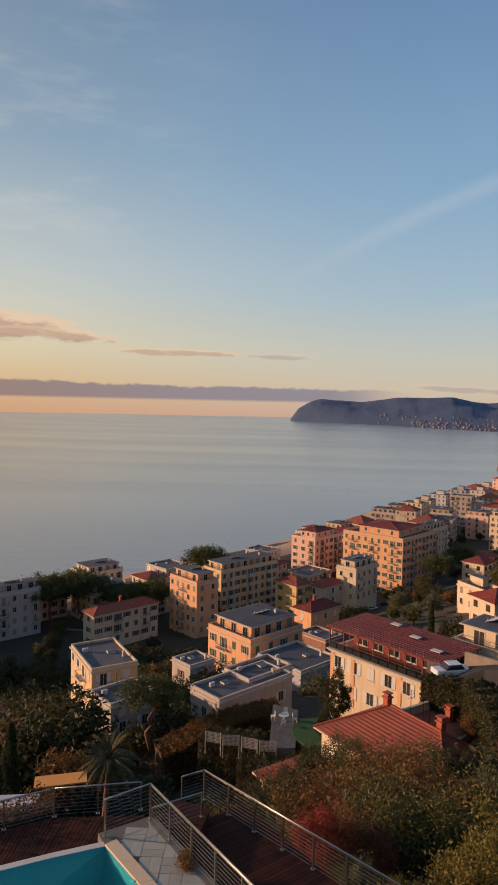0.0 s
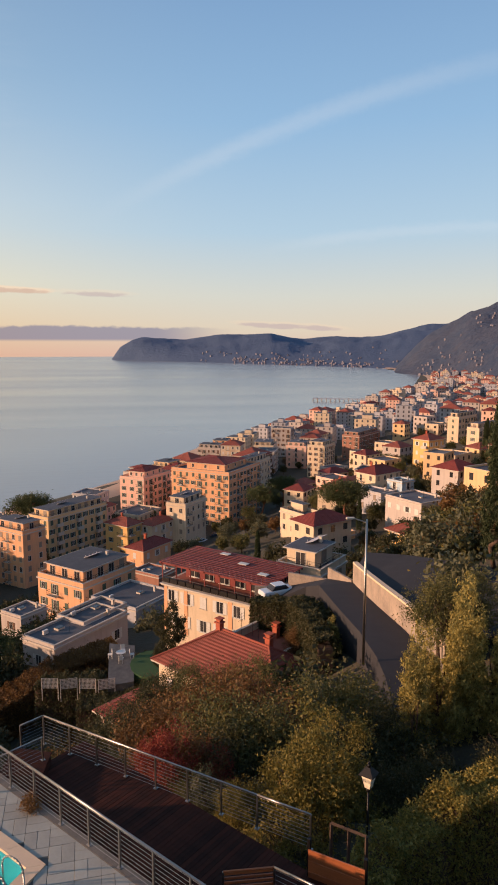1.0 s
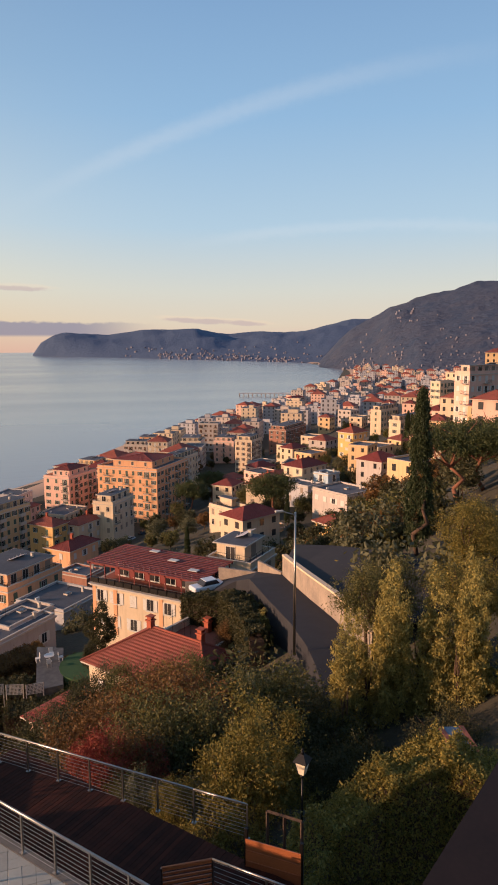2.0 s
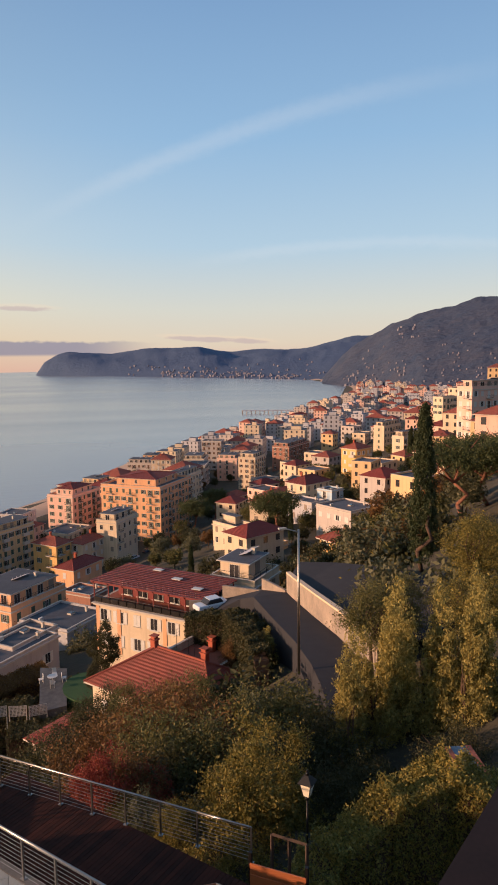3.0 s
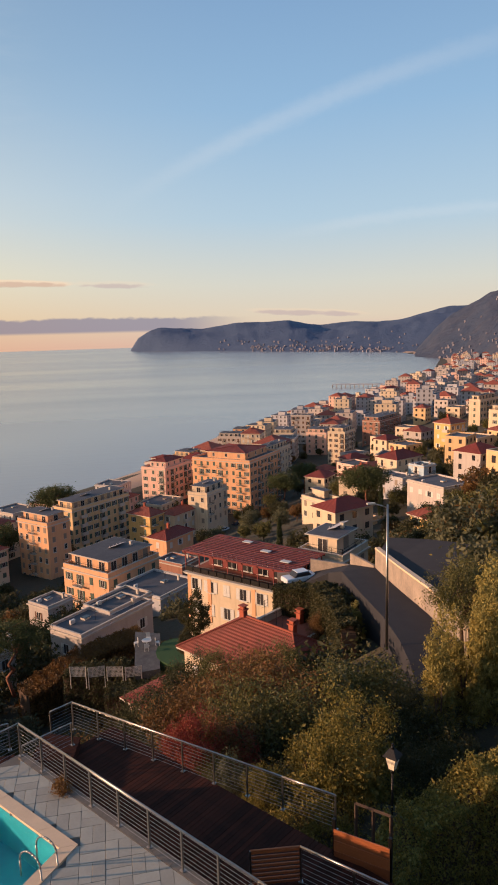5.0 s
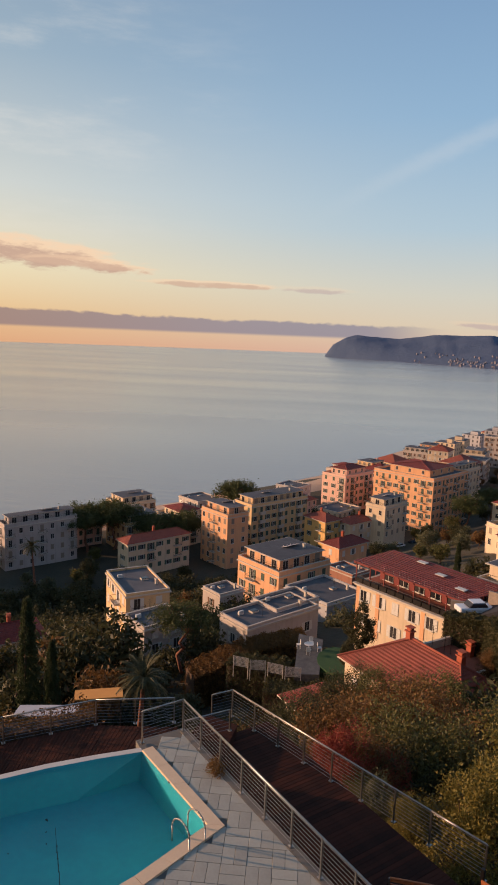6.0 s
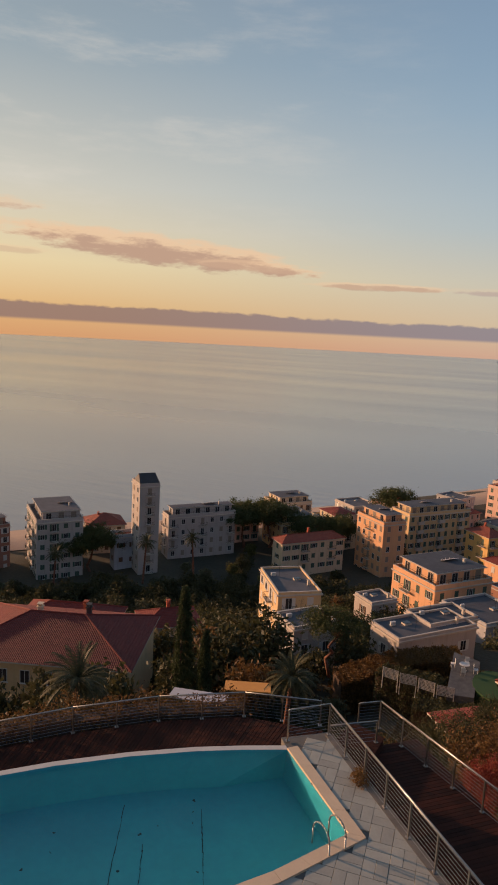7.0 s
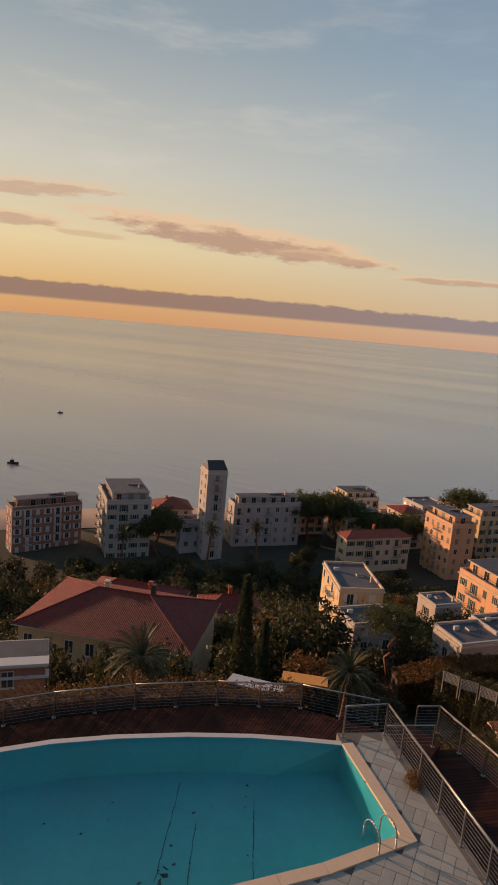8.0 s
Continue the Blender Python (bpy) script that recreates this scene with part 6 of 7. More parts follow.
def leaf_mesh(name, centres, sizes, mat, rng, flat=0.0, trunk=None, trunk_mat=None, droop=(0, 0, 0)):
    """One mesh of many small leaf blades round the given centres."""
    n = len(centres)
    ax = rng.normal(size=(n, 3))
    ax[:, 2] *= 1.0 - flat
    ax += droop
    ax /= np.linalg.norm(ax, axis=1)[:, None]
    bx = np.cross(ax, rng.normal(size=(n, 3)))
    bx /= np.linalg.norm(bx, axis=1)[:, None]
    s = np.asarray(sizes)[:, None]
    v = np.stack([centres - ax * s, centres + bx * s * 0.45 - ax * s * 0.1, centres + ax * s, centres - bx * s * 0.45 + ax * s * 0.1], 1).reshape(-1, 3)
    me = bpy.data.meshes.new(name)
    me.vertices.add(4 * n)
    me.vertices.foreach_set("co", v.astype(np.float32).ravel())
    me.loops.add(4 * n)
    me.loops.foreach_set("vertex_index", np.arange(4 * n, dtype=np.int32))
    me.polygons.add(n)
    me.polygons.foreach_set("loop_start", np.arange(0, 4 * n, 4, dtype=np.int32))
    me.update(calc_edges=True)
    me.materials.append(mat)
    return me


def clumps(rng, count, per, shape, spread):
    """Leaf places gathered in clumps; shape(rng) gives the middle of one."""
    c = np.array([shape(rng) for _ in range(count)])
    k = rng.integers(0, count, count * per)
    sp = spread * (0.6 + 0.8 * rng.random((count, 1)))[k]
    return c[k] + rng.normal(size=(count * per, 3)) * sp


def in_ball(rx, ry, rz, cz, hollow=0.55):
    def f(rng):
        d = rng.normal(size=3)
        d /= np.linalg.norm(d)
        r = hollow + (1 - hollow) * rng.random() ** 0.6
        lump = 1 + 0.22 * math.sin(3 * d[0] + 5 * d[1] + 2) + 0.15 * math.sin(7 * d[2] + 4 * d[0])
        return np.array([d[0] * rx, d[1] * ry, d[2] * rz]) * r * lump + (0, 0, cz)
    return f


def in_column(r, h, power, base=0.3, tip=0.0):
    """A spire: radius falls towards the tip."""
    def f(rng):
        u = rng.random() ** 0.85
        z = base + (h - base) * u
        rr = r * ((1 - u) ** power * (0.75 + 0.5 * min(u * 6, 1) * 0.5) + tip)
        a = rng.random() * 2 * math.pi
        q = rr * (0.55 + 0.45 * rng.random() ** 0.5) * (1 + 0.14 * math.sin(3 * a + z))
        return np.array([q * math.cos(a), q * math.sin(a), z])
    return f


def in_flames(r, h, count, seed, apart=0.62):
    """A dense conifer made of many upright flame-like sprays of unequal height."""
    q = random.Random(seed)
    tops = [(0.0, 0.0, 1.0, 0.62)] + [(r * apart * math.cos(2.4 * k), r * apart * math.sin(2.4 * k), q.uniform(0.5, 0.95), q.uniform(0.34, 0.5)) for k in range(1, count)]

    def f(rng):
        x, y, top, wide = tops[int(rng.integers(0, len(tops)))]
        u = rng.random() ** 0.8
        lo = h * 0.04
        rr = r * wide * (min(1.0, 0.55 + u * 2.0) * (1 - u) ** 0.6 + 0.04)
        a = rng.random() * 2 * math.pi
        rr *= 0.5 + 0.5 * rng.random() ** 0.5
        bulge = 0.7 + 0.3 * math.sin(min(u * 1.4, 1.0) * math.pi)
        return np.array([x * bulge + rr * math.cos(a), y * bulge + rr * math.sin(a), lo + (h * top - lo) * u])
    return f


def limbs(h, r, spread, count, seed, fork=0.4):
    rnd2 = random.Random(seed)
    bm = bmesh.new()
    p = Vector((0, 0, -1.5))
    for k in range(4):
        q = Vector((rnd2.gauss(0, 0.05) * h, rnd2.gauss(0, 0.05) * h, h * fork * (k + 1) / 4))
        rod(bm, p, q, r * (1 - 0.12 * k), 8, r2=r * (1 - 0.12 * (k + 1)))
        p = q
    for k in range(count):
        a = 2 * math.pi * k / count + rnd2.uniform(-0.4, 0.4)
        e = p + Vector((math.cos(a) * spread * rnd2.uniform(0.3, 0.6), math.sin(a) * spread * rnd2.uniform(0.3, 0.6), h * rnd2.uniform(0.15, 0.35)))
        rod(bm, p, e, r * 0.5, 6, r2=r * 0.28)
        for j in range(2):
            f = e + Vector((rnd2.gauss(0, 0.25) * spread, rnd2.gauss(0, 0.25) * spread, h * rnd2.uniform(0.08, 0.25)))
            rod(bm, e, f, r * 0.28, 5, r2=r * 0.08)
    return bm


PROTO = {}


def plant(kind, x, y, z, label, category="tree", scale=1.0, turn=None, sz=None, group="", name=None):
    """Sets a copy of a kind of plant at a place."""
    mats = PROTO[kind]
    turn = random.uniform(0, 360) if turn is None else turn
    m = pose(x, y, z, 0, 0, turn) @ Matrix.Diagonal((scale, scale, sz or scale, 1))
    ob = thing(name or category.replace(" ", "_"), m, label, category, group)
    for nm, me in mats:
        part(nm, me, None, ob)
    return ob


def make_kinds():
    def add(kind, leaf_places, sizes, mat, wood=None, wood_mat=BARK, flat=0.0, droop=(0, 0, 0), seed=0):
        rng = np.random.default_rng(seed + 50)
        c = leaf_places(rng)
        s = rng.uniform(sizes[0], sizes[1], len(c))
        parts = []
        if wood is not None:
            parts.append(("trunk", mesh_of("trunk", wood, wood_mat)))
        parts.append(("crown", leaf_mesh("crown", c, s, mat, rng, flat, droop=droop)))
        PROTO[kind] = parts

    for tone, mat in (("dark", LEAF_DARK), ("green", LEAF_GREEN), ("yellow", LEAF_YELLOW), ("rust", LEAF_RUST), ("red", LEAF_RED), ("olive", LEAF_OLIVE)):
        sd = sum(map(ord, tone))
        add("near_" + tone, lambda g: clumps(g, 170, 84, in_ball(2.4, 2.4, 2.3, 3.6, 0.5), 0.3), (0.05, 0.105), mat, limbs(5.5, 0.16, 2.6, 6, sd), seed=sd)
        add("bush_" + tone, lambda g: clumps(g, 40, 24, in_ball(1.35, 1.35, 1.0, 0.75, 0.4), 0.28), (0.10, 0.22), mat, seed=sd + 1)
        add("mid_" + tone, lambda g: clumps(g, 70, 24, in_ball(3.0, 3.0, 2.6, 4.6, 0.5), 0.5), (0.22, 0.42), mat, limbs(7, 0.22, 3, 5, sd), seed=sd + 2)
    add("spire_yellow", lambda g: clumps(g, 170, 100, in_flames(2.6, 8.0, 7, 3, 0.8), 0.26), (0.045, 0.1), LEAF_YELLOW, limbs(5, 0.14, 1.2, 5, 3), seed=3, droop=(0, 0, 0.7))
    add("conifer", lambda g: clumps(g, 420, 60, in_flames(1.35, 11.0, 11, 6), 0.13), (0.045, 0.10), NEEDLE, limbs(8, 0.2, 0.5, 4, 4), seed=4, droop=(0, 0, 1.6))
    add("cypress", lambda g: clumps(g, 620, 56, in_column(1.55, 16.8, 0.5, 0.1), 0.15), (0.07, 0.15), LEAF_CYPRESS, limbs(14, 0.25, 0.3, 3, 5), seed=5, droop=(0, 0, 2.2))
    add("umbrella_pine", lambda g: clumps(g, 300, 60, in_ball(5.0, 5.0, 1.05, 6.9, 0.3), 0.3), (0.07, 0.15), LEAF_PINE, limbs(8.5, 0.26, 5.0, 7, 6, 0.5), PINE_BARK, seed=6)
    add("pine_dark", lambda g: clumps(g, 260, 56, in_ball(5.5, 5.5, 2.0, 8.2, 0.3), 0.45), (0.12, 0.26), LEAF_PINE, limbs(10, 0.35, 5.5, 6, 8, 0.5), PINE_BARK, seed=7)
    add("topiary", lambda g: clumps(g, 420, 40, lambda q: in_ball(1.5, 1.5, 2.4, 2.4, 0.75)(q), 0.13), (0.05, 0.11), LEAF_DARK, seed=8)
    # palm
    rng = np.random.default_rng(9)
    rows, wood = [], bmesh.new()
    for k in range(-8, 6):
        rod(wood, (0.05 * k, 0, -1 + 0.75 * k), (0.05 * (k + 1), 0, -1 + 0.75 * (k + 1)), 0.24 - 0.008 * k, 9, r2=0.21 - 0.008 * k)
    top = Vector((0.3, 0, 3.5))
    fr = bmesh.new()
    for k in range(30):
        a, e = 2 * math.pi * k / 30 * 2.4, radians(75 - 95 * (k / 30))
        p, d = top.copy(), Vector((math.cos(a) * math.cos(e), math.sin(a) * math.cos(e), math.sin(e)))
        for j in range(9):
            q = p + d * 0.32
            rod(fr, p, q, 0.022, 3)
            side = d.cross(Vector((0, 0, 1))).normalized()
            ln = 0.62 * math.sin(math.pi * (j + 1.3) / 11)
            for sg in (-1, 1):
                for off in (0.0, 0.11, 0.22):
                    b0 = p + d * off
                    tip = b0 + side * sg * ln * 0.8 + d * 0.3 * ln + Vector((0, 0, -0.22 * ln))
                    w = d * 0.055
                    fr.faces.new([fr.verts.new(c) for c in (b0 - w, b0 + w, tip)])
            d = (d + Vector((0, 0, -0.16))).normalized()
            p = q
    PROTO["palm"] = [("trunk", mesh_of("trunk", wood, PINE_BARK)), ("fronds", mesh_of("fronds", fr, LEAF_DARK))]


make_kinds()


def hedge(name, label, line, width, z0, z1, mat, leaf=(0.05, 0.11), per_m3=420, seed=1):
    """A clipped hedge along a line; z1 gives a top height for each point."""
    rng = np.random.default_rng(seed)
    ob = thing(name, pose(0, 0, 0), label, "hedge")
    pts, bm = [], bmesh.new()
    for (ax, ay), (bx, by), h0, h1 in zip(line, line[1:], z1, z1[1:]):
        d = Vector((bx - ax, by - ay))
        ln = d.length
        d.normalize()
        n = int(ln * width * (max(h0, h1) - z0) * per_m3)
        u, v, w = rng.random(n), rng.random(n), rng.random(n)
        # leaves gather on the skin
        face = rng.integers(0, 3, n)
        v = np.where(face == 0, 0.03 + 0.1 * v, np.where(face == 1, 0.97 - 0.1 * v, v))
        top = h0 + (h1 - h0) * u
        lump = 0.16 * np.sin(u * ln * 2.1 + 3 * v) + 0.12 * np.sin(u * ln * 5.3 + 1) + 0.12 * rng.normal(size=n)
        z = np.where(face == 2, top - 0.22 * w, z0 + (top - z0) * w) + lump * (w > 0.3)
        o = (v - 0.5) * (width + 0.5 * lump)
        pts.append(np.stack([ax + d.x * u * ln - d.y * o, ay + d.y * u * ln + d.x * o, z], 1))
        box(bm, ((ax + bx) / 2, (ay + by) / 2, (z0 + min(h0, h1)) / 2 - 0.1), (ln, width * 0.72, min(h0, h1) - z0 - 0.3), math.atan2(d.y, d.x))
    c = np.concatenate(pts)
    part("stem_core", bm, BARK, ob)
    part("foliage", leaf_mesh("leaves", c, rng.uniform(leaf[0], leaf[1], len(c)), mat, rng), None, ob)
    return ob


# near garden below the decks
plant("spire_yellow", 6.2, 23.6, 41.0, "bushy yellow-green tree with a pointed top beside the deck", scale=0.95)
plant("spire_yellow", 7.4, 24.8, 40.6, "bushy yellow-green tree with a pointed top beside the deck", scale=0.85)
plant("near_yellow", 5.2, 21.8, 40.8, "yellow-green shrub hanging over the deck railing", "shrub", scale=0.72)
plant("near_red", 0.7, 26.3, 42.0, "shrub with crimson autumn leaves by the railing", "shrub", scale=0.5, sz=0.66)
plant("near_red", 2.8, 26.9, 42.0, "shrub with crimson autumn leaves by the railing", "shrub", scale=0.42, sz=0.44)
plant("near_rust", 2.1, 27.2, 41.6, "russet shrub among the crimson ones", "shrub", scale=0.62)
plant("near_olive", 2.3, 24.7, 41.9, "straggling grey-green shrub behind the railing", "shrub", scale=0.36, sz=0.52)
plant("near_yellow", 3.4, 23.6, 42.2, "yellowing shrub hanging over the railing", "shrub", scale=0.36, sz=0.5)
plant("near_green", 1.5, 25.4, 41.6, "leafy green shrub behind the railing", "shrub", scale=0.42, sz=0.5)
plant("near_rust", 0.8, 28.6, 39.8, "russet-green shrub beside the crimson one", "shrub", scale=0.7)
for x, y, z, s, tone in ((3.8, 31.0, 37.4, 1.15, "green"), (6.6, 32.4, 36.6, 1.2, "rust"), (9.2, 33.4, 36.4, 1.2, "green"), (11.8, 34.0, 36.2, 1.15, "green"), (10.6, 29.5, 36.6, 1.05, "dark"), (8.6, 28.4, 38.0, 1.05, "dark"),
                         (1.2, 33.6, 36.4, 1.1, "rust"), (5.0, 35.5, 36.6, 1.2, "rust"), (12.8, 30.2, 37.2, 1.0, "dark"), (13.0, 26.0, 38.4, 0.85, "dark"), (11.0, 24.5, 39.4, 0.75, "dark"), (3.4, 28.6, 38.4, 1.0, "dark"), (5.4, 29.2, 38.6, 1.0, "green"),
                         (4.2, 24.4, 40.3, 0.66, "olive"), (-1.6, 29.0, 37.4, 0.9, "dark"), (-3.8, 31.5, 35.8, 0.95, "rust"), (-1.0, 34.0, 34.6, 0.95, "olive"), (-6.0, 28.0, 37.0, 0.9, "dark"), (-8.5, 30.0, 35.6, 0.95, "rust"), (-12.0, 28.5, 35.0, 0.95, "dark"), (-17.5, 27.5, 34.0, 0.95, "rust"), (-5.5, 38.0, 31.0, 1.0, "yellow"), (-9.5, 41.0, 28.5, 1.0, "dark"), (-1.4, 38.4, 34.2, 1.05, "dark"), (1.6, 39.0, 34.6, 1.0, "rust"), (-4.5, 35.0, 34.0, 1.0, "dark"), (15.8, 24.6, 39.4, 0.8, "dark"), (17.6, 26.0, 39.6, 0.75, "dark")):
    plant("near_" + tone, x, y, z, {"green": "leafy green garden tree with a rounded crown", "dark": "dense dark evergreen garden tree", "rust": "garden tree with russet and yellow leaves", "olive": "grey-green olive-like garden tree", "yellow": "garden tree with yellowing leaves"}[tone], scale=s)
for x, y, z, s, h in ((17.2, 31.6, 39.0, 1.0, 1.0), (19.1, 30.7, 39.2, 1.05, 1.0), (20.6, 29.3, 39.4, 1.0, 1.0), (15.5, 32.8, 38.6, 0.85, 0.78), (18.0, 33.8, 39.0, 1.0, 0.95), (21.8, 31.4, 39.4, 1.05, 1.02), (22.6, 28.4, 40.0, 1.0, 0.95), (13.9, 30.9, 38.0, 0.85, 0.92)):
    plant("conifer", x, y, z, "tall dense conifer with golden-green sprays", scale=s, sz=h, group="conifer row")
for x, y, z, s, tone in ((19.7, 40.0, 41.2, 0.9, "green"), (22.4, 41.5, 41.0, 0.85, "green"), (24.2, 34.2, 43.6, 0.85, "yellow"), (31.0, 45.0, 43.4, 1.0, "yellow"), (33.5, 47.0, 42.6, 1.0, "yellow"), (28.5, 44.0, 40.0, 0.75, "green")):
    plant("near_" + tone, x, y, z, {"green": "rounded green tree on the slope", "yellow": "tree with sunlit yellow-green leaves on the slope", "olive": "grey-green olive tree on the upper slope"}[tone], scale=s)
plant("cypress", 36.4, 62.2, 40.2, "tall slender dark cypress standing alone on the slope", group="cypresses")
for x, y, z, s in ((-27.9, 55.0, 26.0, 0.70), (-25.2, 54.3, 25.0, 0.55), (20.5, 113.0, 22.0, 0.45), (52.0, 150.0, 18.0, 0.5), (138.0, 246.0, 20.0, 0.8), (142.0, 250.0, 20.0, 0.7), (134.0, 240.0, 20.0, 0.75), (104.0, 190.0, 17.0, 0.6), (118.0, 172.0, 33.0, 0.75), (126.0, 180.0, 33.0, 0.7)):
    plant("cypress", x, y, z, "slender dark cypress among the houses", scale=s, group="cypresses")
for x, y, z, s in ((50.0, 76.0, 39.6, 1.35), (56.0, 80.0, 39.4, 1.4), (55.5, 71.0, 42.5, 1.1), (-20.4, 85.3, 17.2, 1.0)):
    plant("umbrella_pine", x, y, z, "umbrella pine with a flat crown and reddish limbs", scale=s)
for x, y, s in ((54.8, 171.6, 0.95), (-39.7, 251.8, 1.2), (-108.5, 167.7, 0.75), (-111.8, 159.4, 1.0), (-114.0, 156.0, 0.9), (-82.0, 204.0, 1.15), (-75.0, 208.0, 1.2), (-88.0, 206.0, 1.0), (-57.5, 206.8, 0.95), (-50.0, 211.0, 1.0), (-66.0, 212.0, 0.9), (45.0, 236.0, 0.9), (58.0, 262.0, 0.9)):
    plant("pine_dark", x, y, land(x, y), "dark broad-crowned coastal pine", scale=s * 1.3, group="coastal pines")
plant("mid_rust", 59.9, 115.5, 26.5, "round tree with orange-yellow autumn leaves", scale=1.25)
plant("mid_olive", 34.5, 72.3, 34.4, "grey-green olive tree beside the retaining wall", scale=0.95)
plant("topiary", 3.4, 75.1, 26.8, "dark clipped round-topped evergreen", "shrub")
plant("topiary", 1.8, 64.5, 29.6, "small clipped evergreen ball by the lawn", "shrub", scale=0.55)
plant("conifer", 16.9, 55.5, 33.4, "small golden conifer beside the road", scale=0.75, sz=0.42)
plant("near_rust", 15.2, 60.5, 31.0, "bare russet shrub below the hedge", "shrub", scale=0.62)
for x, y, z, s in ((-17.9, 24.0, 43.3, 0.68), (-9.9, 32.0, 42.0, 0.6), (-88.8, 150.4, 2.0, 1.1), (-79.7, 161.0, 2.0, 1.1), (-112.0, 142.0, -3.0, 1.1), (30.0, 150.0, 11.0, 0.9), (-12.0, 108.0, 14.0, 0.7), (-26.0, 118.0, 7.0, 0.7), (-30.0, 246.0, -6.0, 1.2), (-36.0, 243.0, -6.0, 1.1)):
    plant("palm", x, y, z, "feathery date palm with arching fronds", "palm", scale=s, group="palms")
for x, y, z, s, tone in ((-29.0, 68.8, 17.5, 1.35, "dark"), (-26.5, 74.7, 17.0, 1.4, "dark"), (-33.0, 72.0, 15.0, 1.3, "rust"), (-36.5, 78.0, 13.0, 1.35, "dark"), (-31.0, 60.0, 20.0, 1.0, "dark"), (-22.5, 60.0, 22.0, 0.9, "rust"), (-47.0, 84.0, 8.0, 1.2, "dark"), (-61.0, 88.0, 4.5, 1.3, "dark"), (-70.0, 84.0, 4.0, 1.3, "dark"), (-74.0, 100.0, -2.0, 1.2, "dark"), (-60.0, 108.0, -3.0, 1.2, "dark"),
                         (-88.0, 92.0, -1.0, 1.2, "dark"), (-96.0, 84.0, 0.0, 1.3, "dark"), (-50.0, 112.0, -2.0, 1.1, "rust")):
    plant("mid_" + tone, x, y, z, {"dark": "dark evergreen tree below the villas", "rust": "dull russet autumn tree below the villas"}[tone], scale=s)
for x, y, s in ((-52.0, 47.5, 0.75), (-47.0, 49.5, 0.8), (-42.5, 52.0, 0.8), (-38.0, 54.5, 0.85), (-34.5, 52.0, 0.9), (-45.0, 45.0, 0.8), (-39.0, 47.5, 0.85), (-50.0, 43.5, 0.7), (-56.0, 46.0, 0.7), (-33.0, 46.0, 0.8)):
    plant("mid_dark", x, y, land(x, y) + 1.6, "dark evergreen tree below the long red roof", scale=s * 1.15, sz=s * 1.75)
# trees that hide the foot of the red-roofed house
for x, y, z, s, tone in (
    (2.0, 49.0, 31.6, 0.9, "dark"),
    (4.0, 47.5, 32.0, 0.95, "green"),
    (6.1, 46.0, 32.9, 0.95, "rust"),
    (0.5, 50.5, 30.7, 0.8, "dark"),
    (8.0, 44.5, 33.6, 0.95, "green"),
):
    plant("near_" + tone, x, y, z, {"green": "leafy green tree below the red-roofed house", "dark": "dense dark tree below the red-roofed house", "rust": "russet tree below the red-roofed house"}[tone], scale=s)
# hedges
hedge("bank", "rusty creeper and shrubs on the bank below the white houses", [(-18.0, 80.0), (-11.0, 84.5), (-3.5, 87.0)], 4.5, 13.0, [19.0, 21.4, 22.6], LEAF_RUST, (0.09, 0.18), 75, 21)
hedge("bank", "dark shrubs on the bank below the patio and lawn", [(-6.5, 64.0), (0.5, 63.5), (4.5, 61.0)], 3.0, 18.0, [27.0, 27.4, 28.2], LEAF_DARK, (0.08, 0.16), 70, 23)
hedge("bank", "russet and green shrubs below the red-roofed house", [(-4.0, 56.0), (2.0, 52.5), (9.0, 47.5)], 3.4, 20.0, [28.8, 30.4, 31.6], LEAF_GREEN, (0.08, 0.16), 70, 24)
hedge("bank", "dark green shrubs beside the patio path", [(-11.0, 70.0), (-4.2, 68.0)], 3.0, 22.0, [26.6, 27.6], LEAF_DARK, (0.08, 0.16), 90, 22)
hedge("hedge", "clipped ivy hedge with sunlit yellowing leaves beside the lamp", [(5.5, 16.4), (7.3, 18.2), (10.0, 18.9)], 1.5, 43.5, [46.3, 46.5, 47.3], LEAF_HEDGE, (0.035, 0.075), 900, seed=2)
hedge("hedge", "tall rounded ivy hedge at the garden corner", [(9.8, 18.9), (12.2, 18.6), (13.4, 17.2)], 1.8, 43.5, [47.4, 48.3, 47.9], LEAF_HEDGE, (0.035, 0.075), 900, seed=3)
hedge("hedge", "tall dark clipped hedge in front of the veranda house", [(12.4, 70.6), (17.0, 65.5), (17.2, 58.5)], 2.0, 28.0, [33.9, 35.6, 36.4], LEAF_DARK, (0.07, 0.15), 240, 4)
hedge("hedge", "straggling rusty creeper along the curved railing", [(-16.8, 12.6), (-14.7, 15.2), (-12.9, 17.1), (-10.6, 19.0), (-8.0, 20.6)], 0.9, 47.2, [49.5, 49.4, 49.5, 49.3, 49.2], LEAF_RUST, (0.03, 0.07), 560, 5)


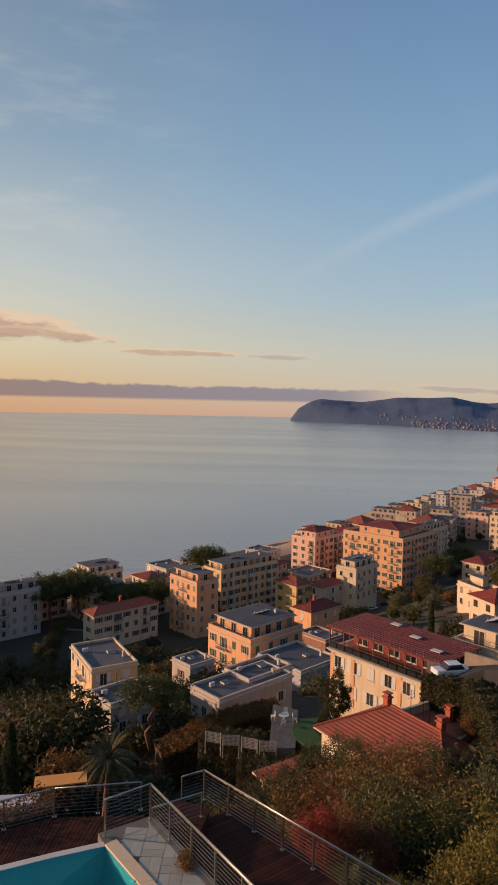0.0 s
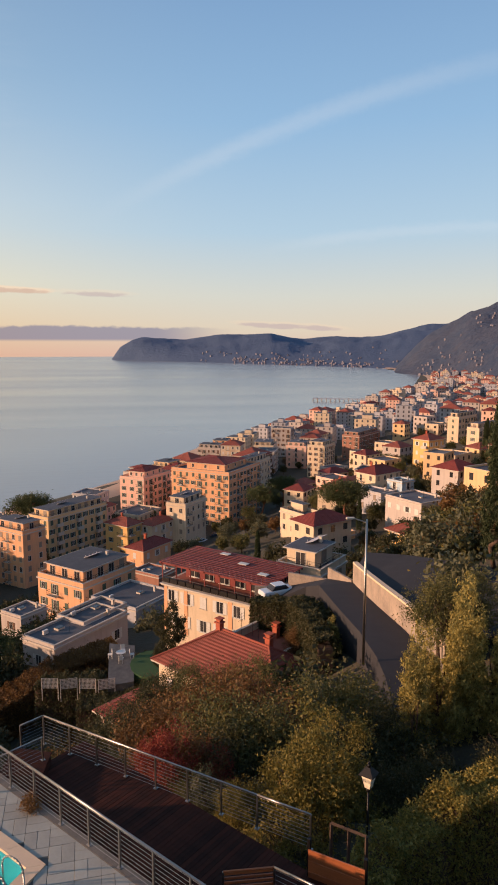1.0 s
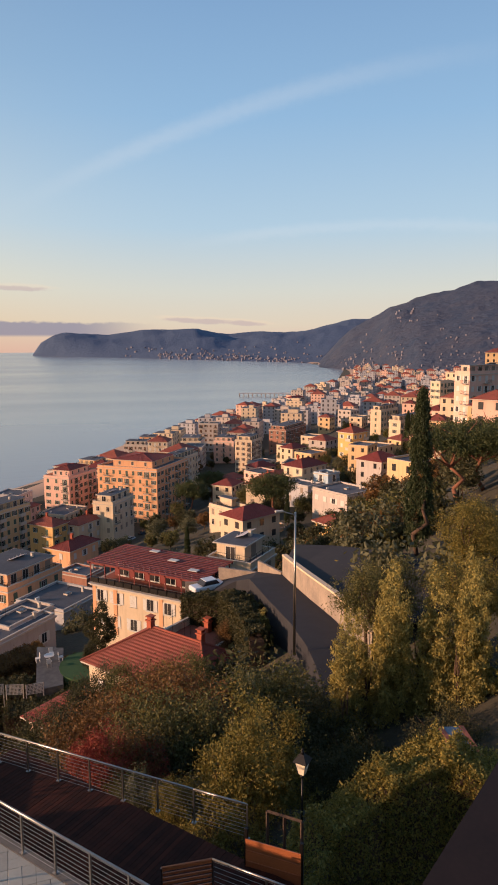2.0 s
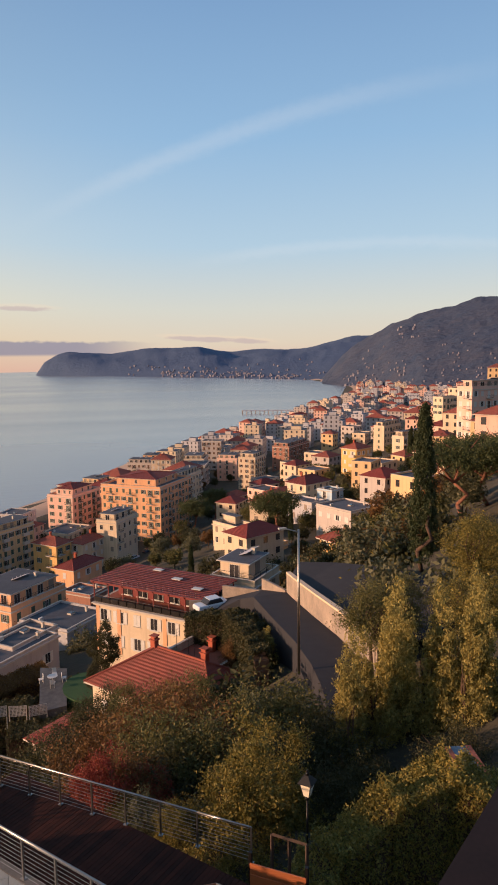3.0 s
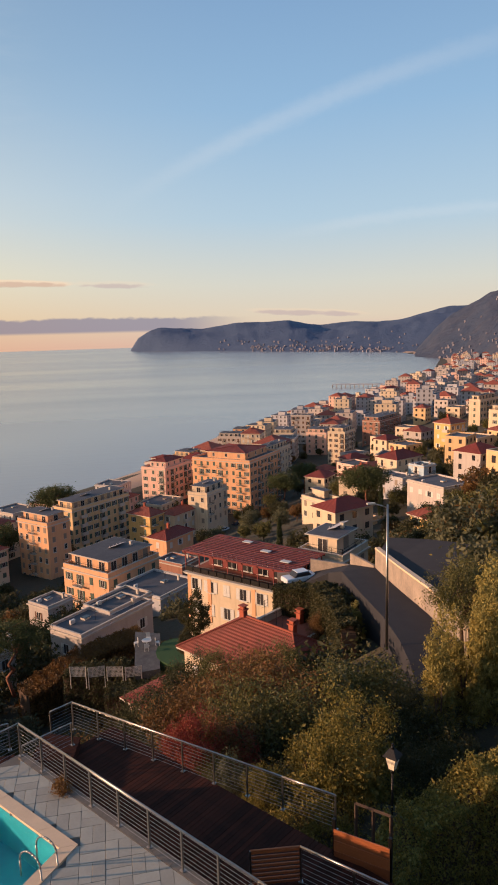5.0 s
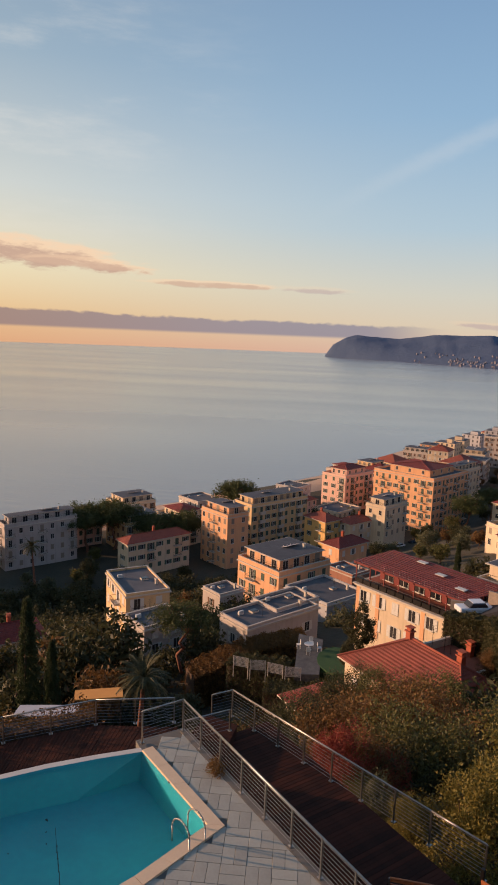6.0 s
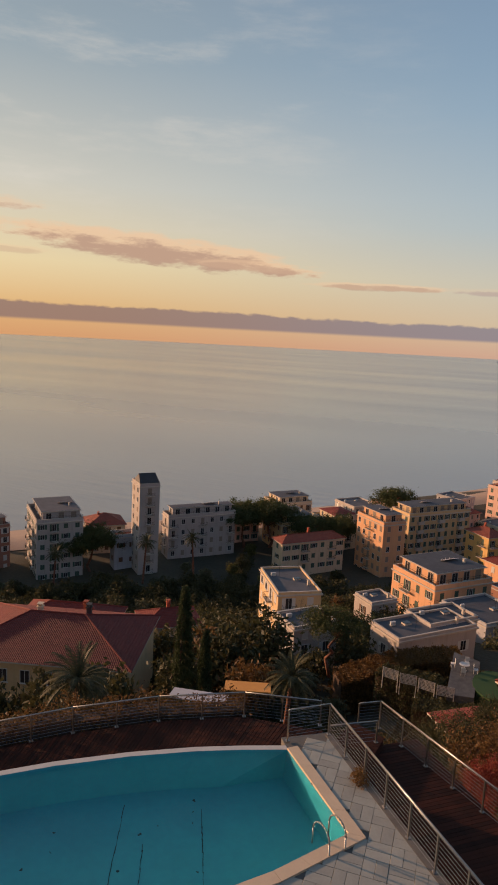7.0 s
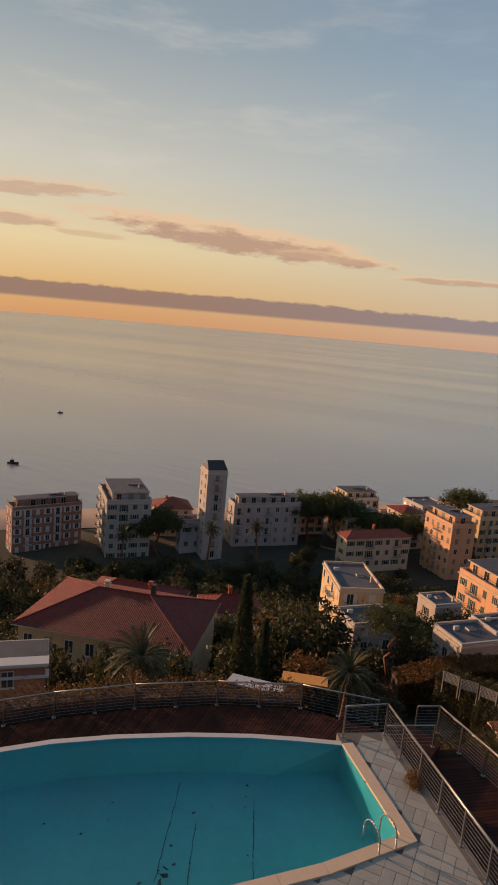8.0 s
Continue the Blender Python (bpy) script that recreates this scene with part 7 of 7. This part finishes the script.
def scatter():
    """Low scrub over the open slope."""
    r = random.Random(77)
    taken = [(q[0] + (math.cos(radians(q[3])) * q[5] - math.sin(radians(q[3])) * q[4]) / 2, q[1] + (math.sin(radians(q[3])) * q[5] + math.cos(radians(q[3])) * q[4]) / 2, (q[4] + q[5]) * 0.36) for q in TOWN]
    taken += [(8.7, 58, 8), (17, 61, 5), (14, 88, 10), (24, 90, 6), (-52, 62, 13), (-42, 41, 5), (-60, 76, 11), (1, 48.5, 4)]
    road = [(17.8, 39.3), (17.6, 42.7), (19.3, 49.5), (20.8, 57.5), (21.2, 64.8), (21.7, 71.9)]
    count = 0
    for _ in range(5200):
        d = 40 + 115 * r.random() ** 0.8
        a = radians(r.uniform(-42, 34))
        x, y = d * math.sin(a), d * math.cos(a)
        s = coast_place(x, y)[0]
        if s < 100 or count > 300:
            continue
        if any(math.hypot(x - u, y - v) < w + 2.0 for u, v, w in taken) or any(math.hypot(x - u, y - v) < 4.2 for u, v in road) or (38 < y < 70 and 13 < x < 26):
            continue
        tone = r.choice(("dark", "dark", "dark", "green", "rust", "olive", "yellow") if x > -18 else ("dark", "dark", "dark", "dark", "rust", "olive"))
        z = land(x, y) - 0.3
        if r.random() < 0.2 and d > 50 and x < 10:
            plant("mid_" + tone, x, y, z - 0.8, "small tree on the scrubby slope", scale=r.uniform(0.5, 0.8), group="slope trees")
        else:
            plant("bush_" + tone, x, y, z, "low scrubby bush on the slope", "bush", scale=r.uniform(1.3, 2.4), group="slope bushes")
        count += 1
        taken.append((x, y, -0.6))
    # the dark belt of trees between the villas and the seafront hotels
    rng = np.random.default_rng(5)
    spots = []
    for _ in range(1500):
        d = r.uniform(68, 176)
        a = radians(r.uniform(-50, -6))
        x, y = d * math.sin(a), d * math.cos(a)
        s = coast_place(x, y)[0]
        if s < 60 or s > 170 or any(math.hypot(x - u, y - v) < w + 2.6 for u, v, w in taken if w > 0) or any(math.hypot(x - u, y - v) < 3.4 for u, v, _ in spots) or len(spots) > 290:
            continue
        spots.append((x, y, r.uniform(0.6, 1.15)))
    pts, bm = [], bmesh.new()
    for x, y, k in spots:
        z = land(x, y)
        c = clumps(rng, 46, 28, in_ball(2.9 * k, 2.9 * k, 2.3 * k, 3.6 * k, 0.5), 0.5 * k)
        pts.append(c + (x, y, z))
        rod(bm, (x, y, z - 1), (x, y, z + 3.2 * k), 0.2 * k, 5, r2=0.12 * k)
    c = np.concatenate(pts)
    belt = tagged(thing("tree_belt", pose(0, 0, 0), "dense belt of dark evergreens behind the seafront buildings", "trees"), kind="stuff")
    part("crowns", leaf_mesh("crowns", c, rng.uniform(0.2, 0.4, len(c)), LEAF_DARK, rng), None, belt)
    part("trunks", bm, BARK, belt)
    # street trees down in the town, and trees between the hillside villas
    town = []
    for _ in range(330):
        a = radians(r.uniform(-45, 28))
        d = r.uniform(120, 420)
        x, y = d * math.sin(a), d * math.cos(a)
        s = coast_place(x, y)[0]
        if s < 26 or s > 215 or any(math.hypot(x - u, y - v) < w + 3.5 for u, v, w in taken):
            continue
        town.append((x, y, r.uniform(0.5, 0.95), r.randrange(5)))

    for _ in range(420):
        a, d = radians(r.uniform(15, 40)), r.uniform(95, 330)
        x, y = d * math.sin(a), d * math.cos(a)
        s = coast_place(x, y)[0]
        if s < 125 or s > 245 or any(math.hypot(x - u, y - v) < w + 3.0 for u, v, w in taken if w > 0):
            continue
        town.append((x, y, r.uniform(0.45, 0.9), r.randrange(5)))
        taken.append((x, y, 2.0))
    wood = tagged(thing("town_trees", pose(0, 0, 0), "street and garden trees scattered between the town houses", "trees"), kind="stuff")
    bm = bmesh.new()
    for x, y, k, _ in town:
        rod(bm, (x, y, land(x, y) - 1), (x, y, land(x, y) + 3.6 * k), 0.22 * k, 5, r2=0.12 * k)
    part("trunks", bm, BARK, wood)
    for mat, kinds in ((LEAF_DARK, (0, 1)), (LEAF_GREEN, (2,)), (LEAF_OLIVE, (3,)), (LEAF_RUST, (4,))):
        c = np.concatenate([clumps(rng, 60, 34, in_ball(2.9 * k, 2.9 * k, 2.5 * k, 4.2 * k, 0.5), 0.45 * k) + (x, y, land(x, y)) for x, y, k, q in town if q in kinds])
        part("crowns", leaf_mesh("crowns", c, rng.uniform(0.16, 0.34, len(c)), mat, rng), None, wood)


scatter()
plant("bush_rust", -2.95, 16.75, 50.0, "dry brown plant drooping over the terrace edge", "plant", scale=0.2)
hedge("hedge", "dark clipped hedge along the lane above the red roof", [(15.0, 51.0), (15.6, 58.0), (15.9, 66.0)], 1.7, 32.0, [37.8, 37.2, 35.6], LEAF_DARK, (0.07, 0.15), 240, 9)
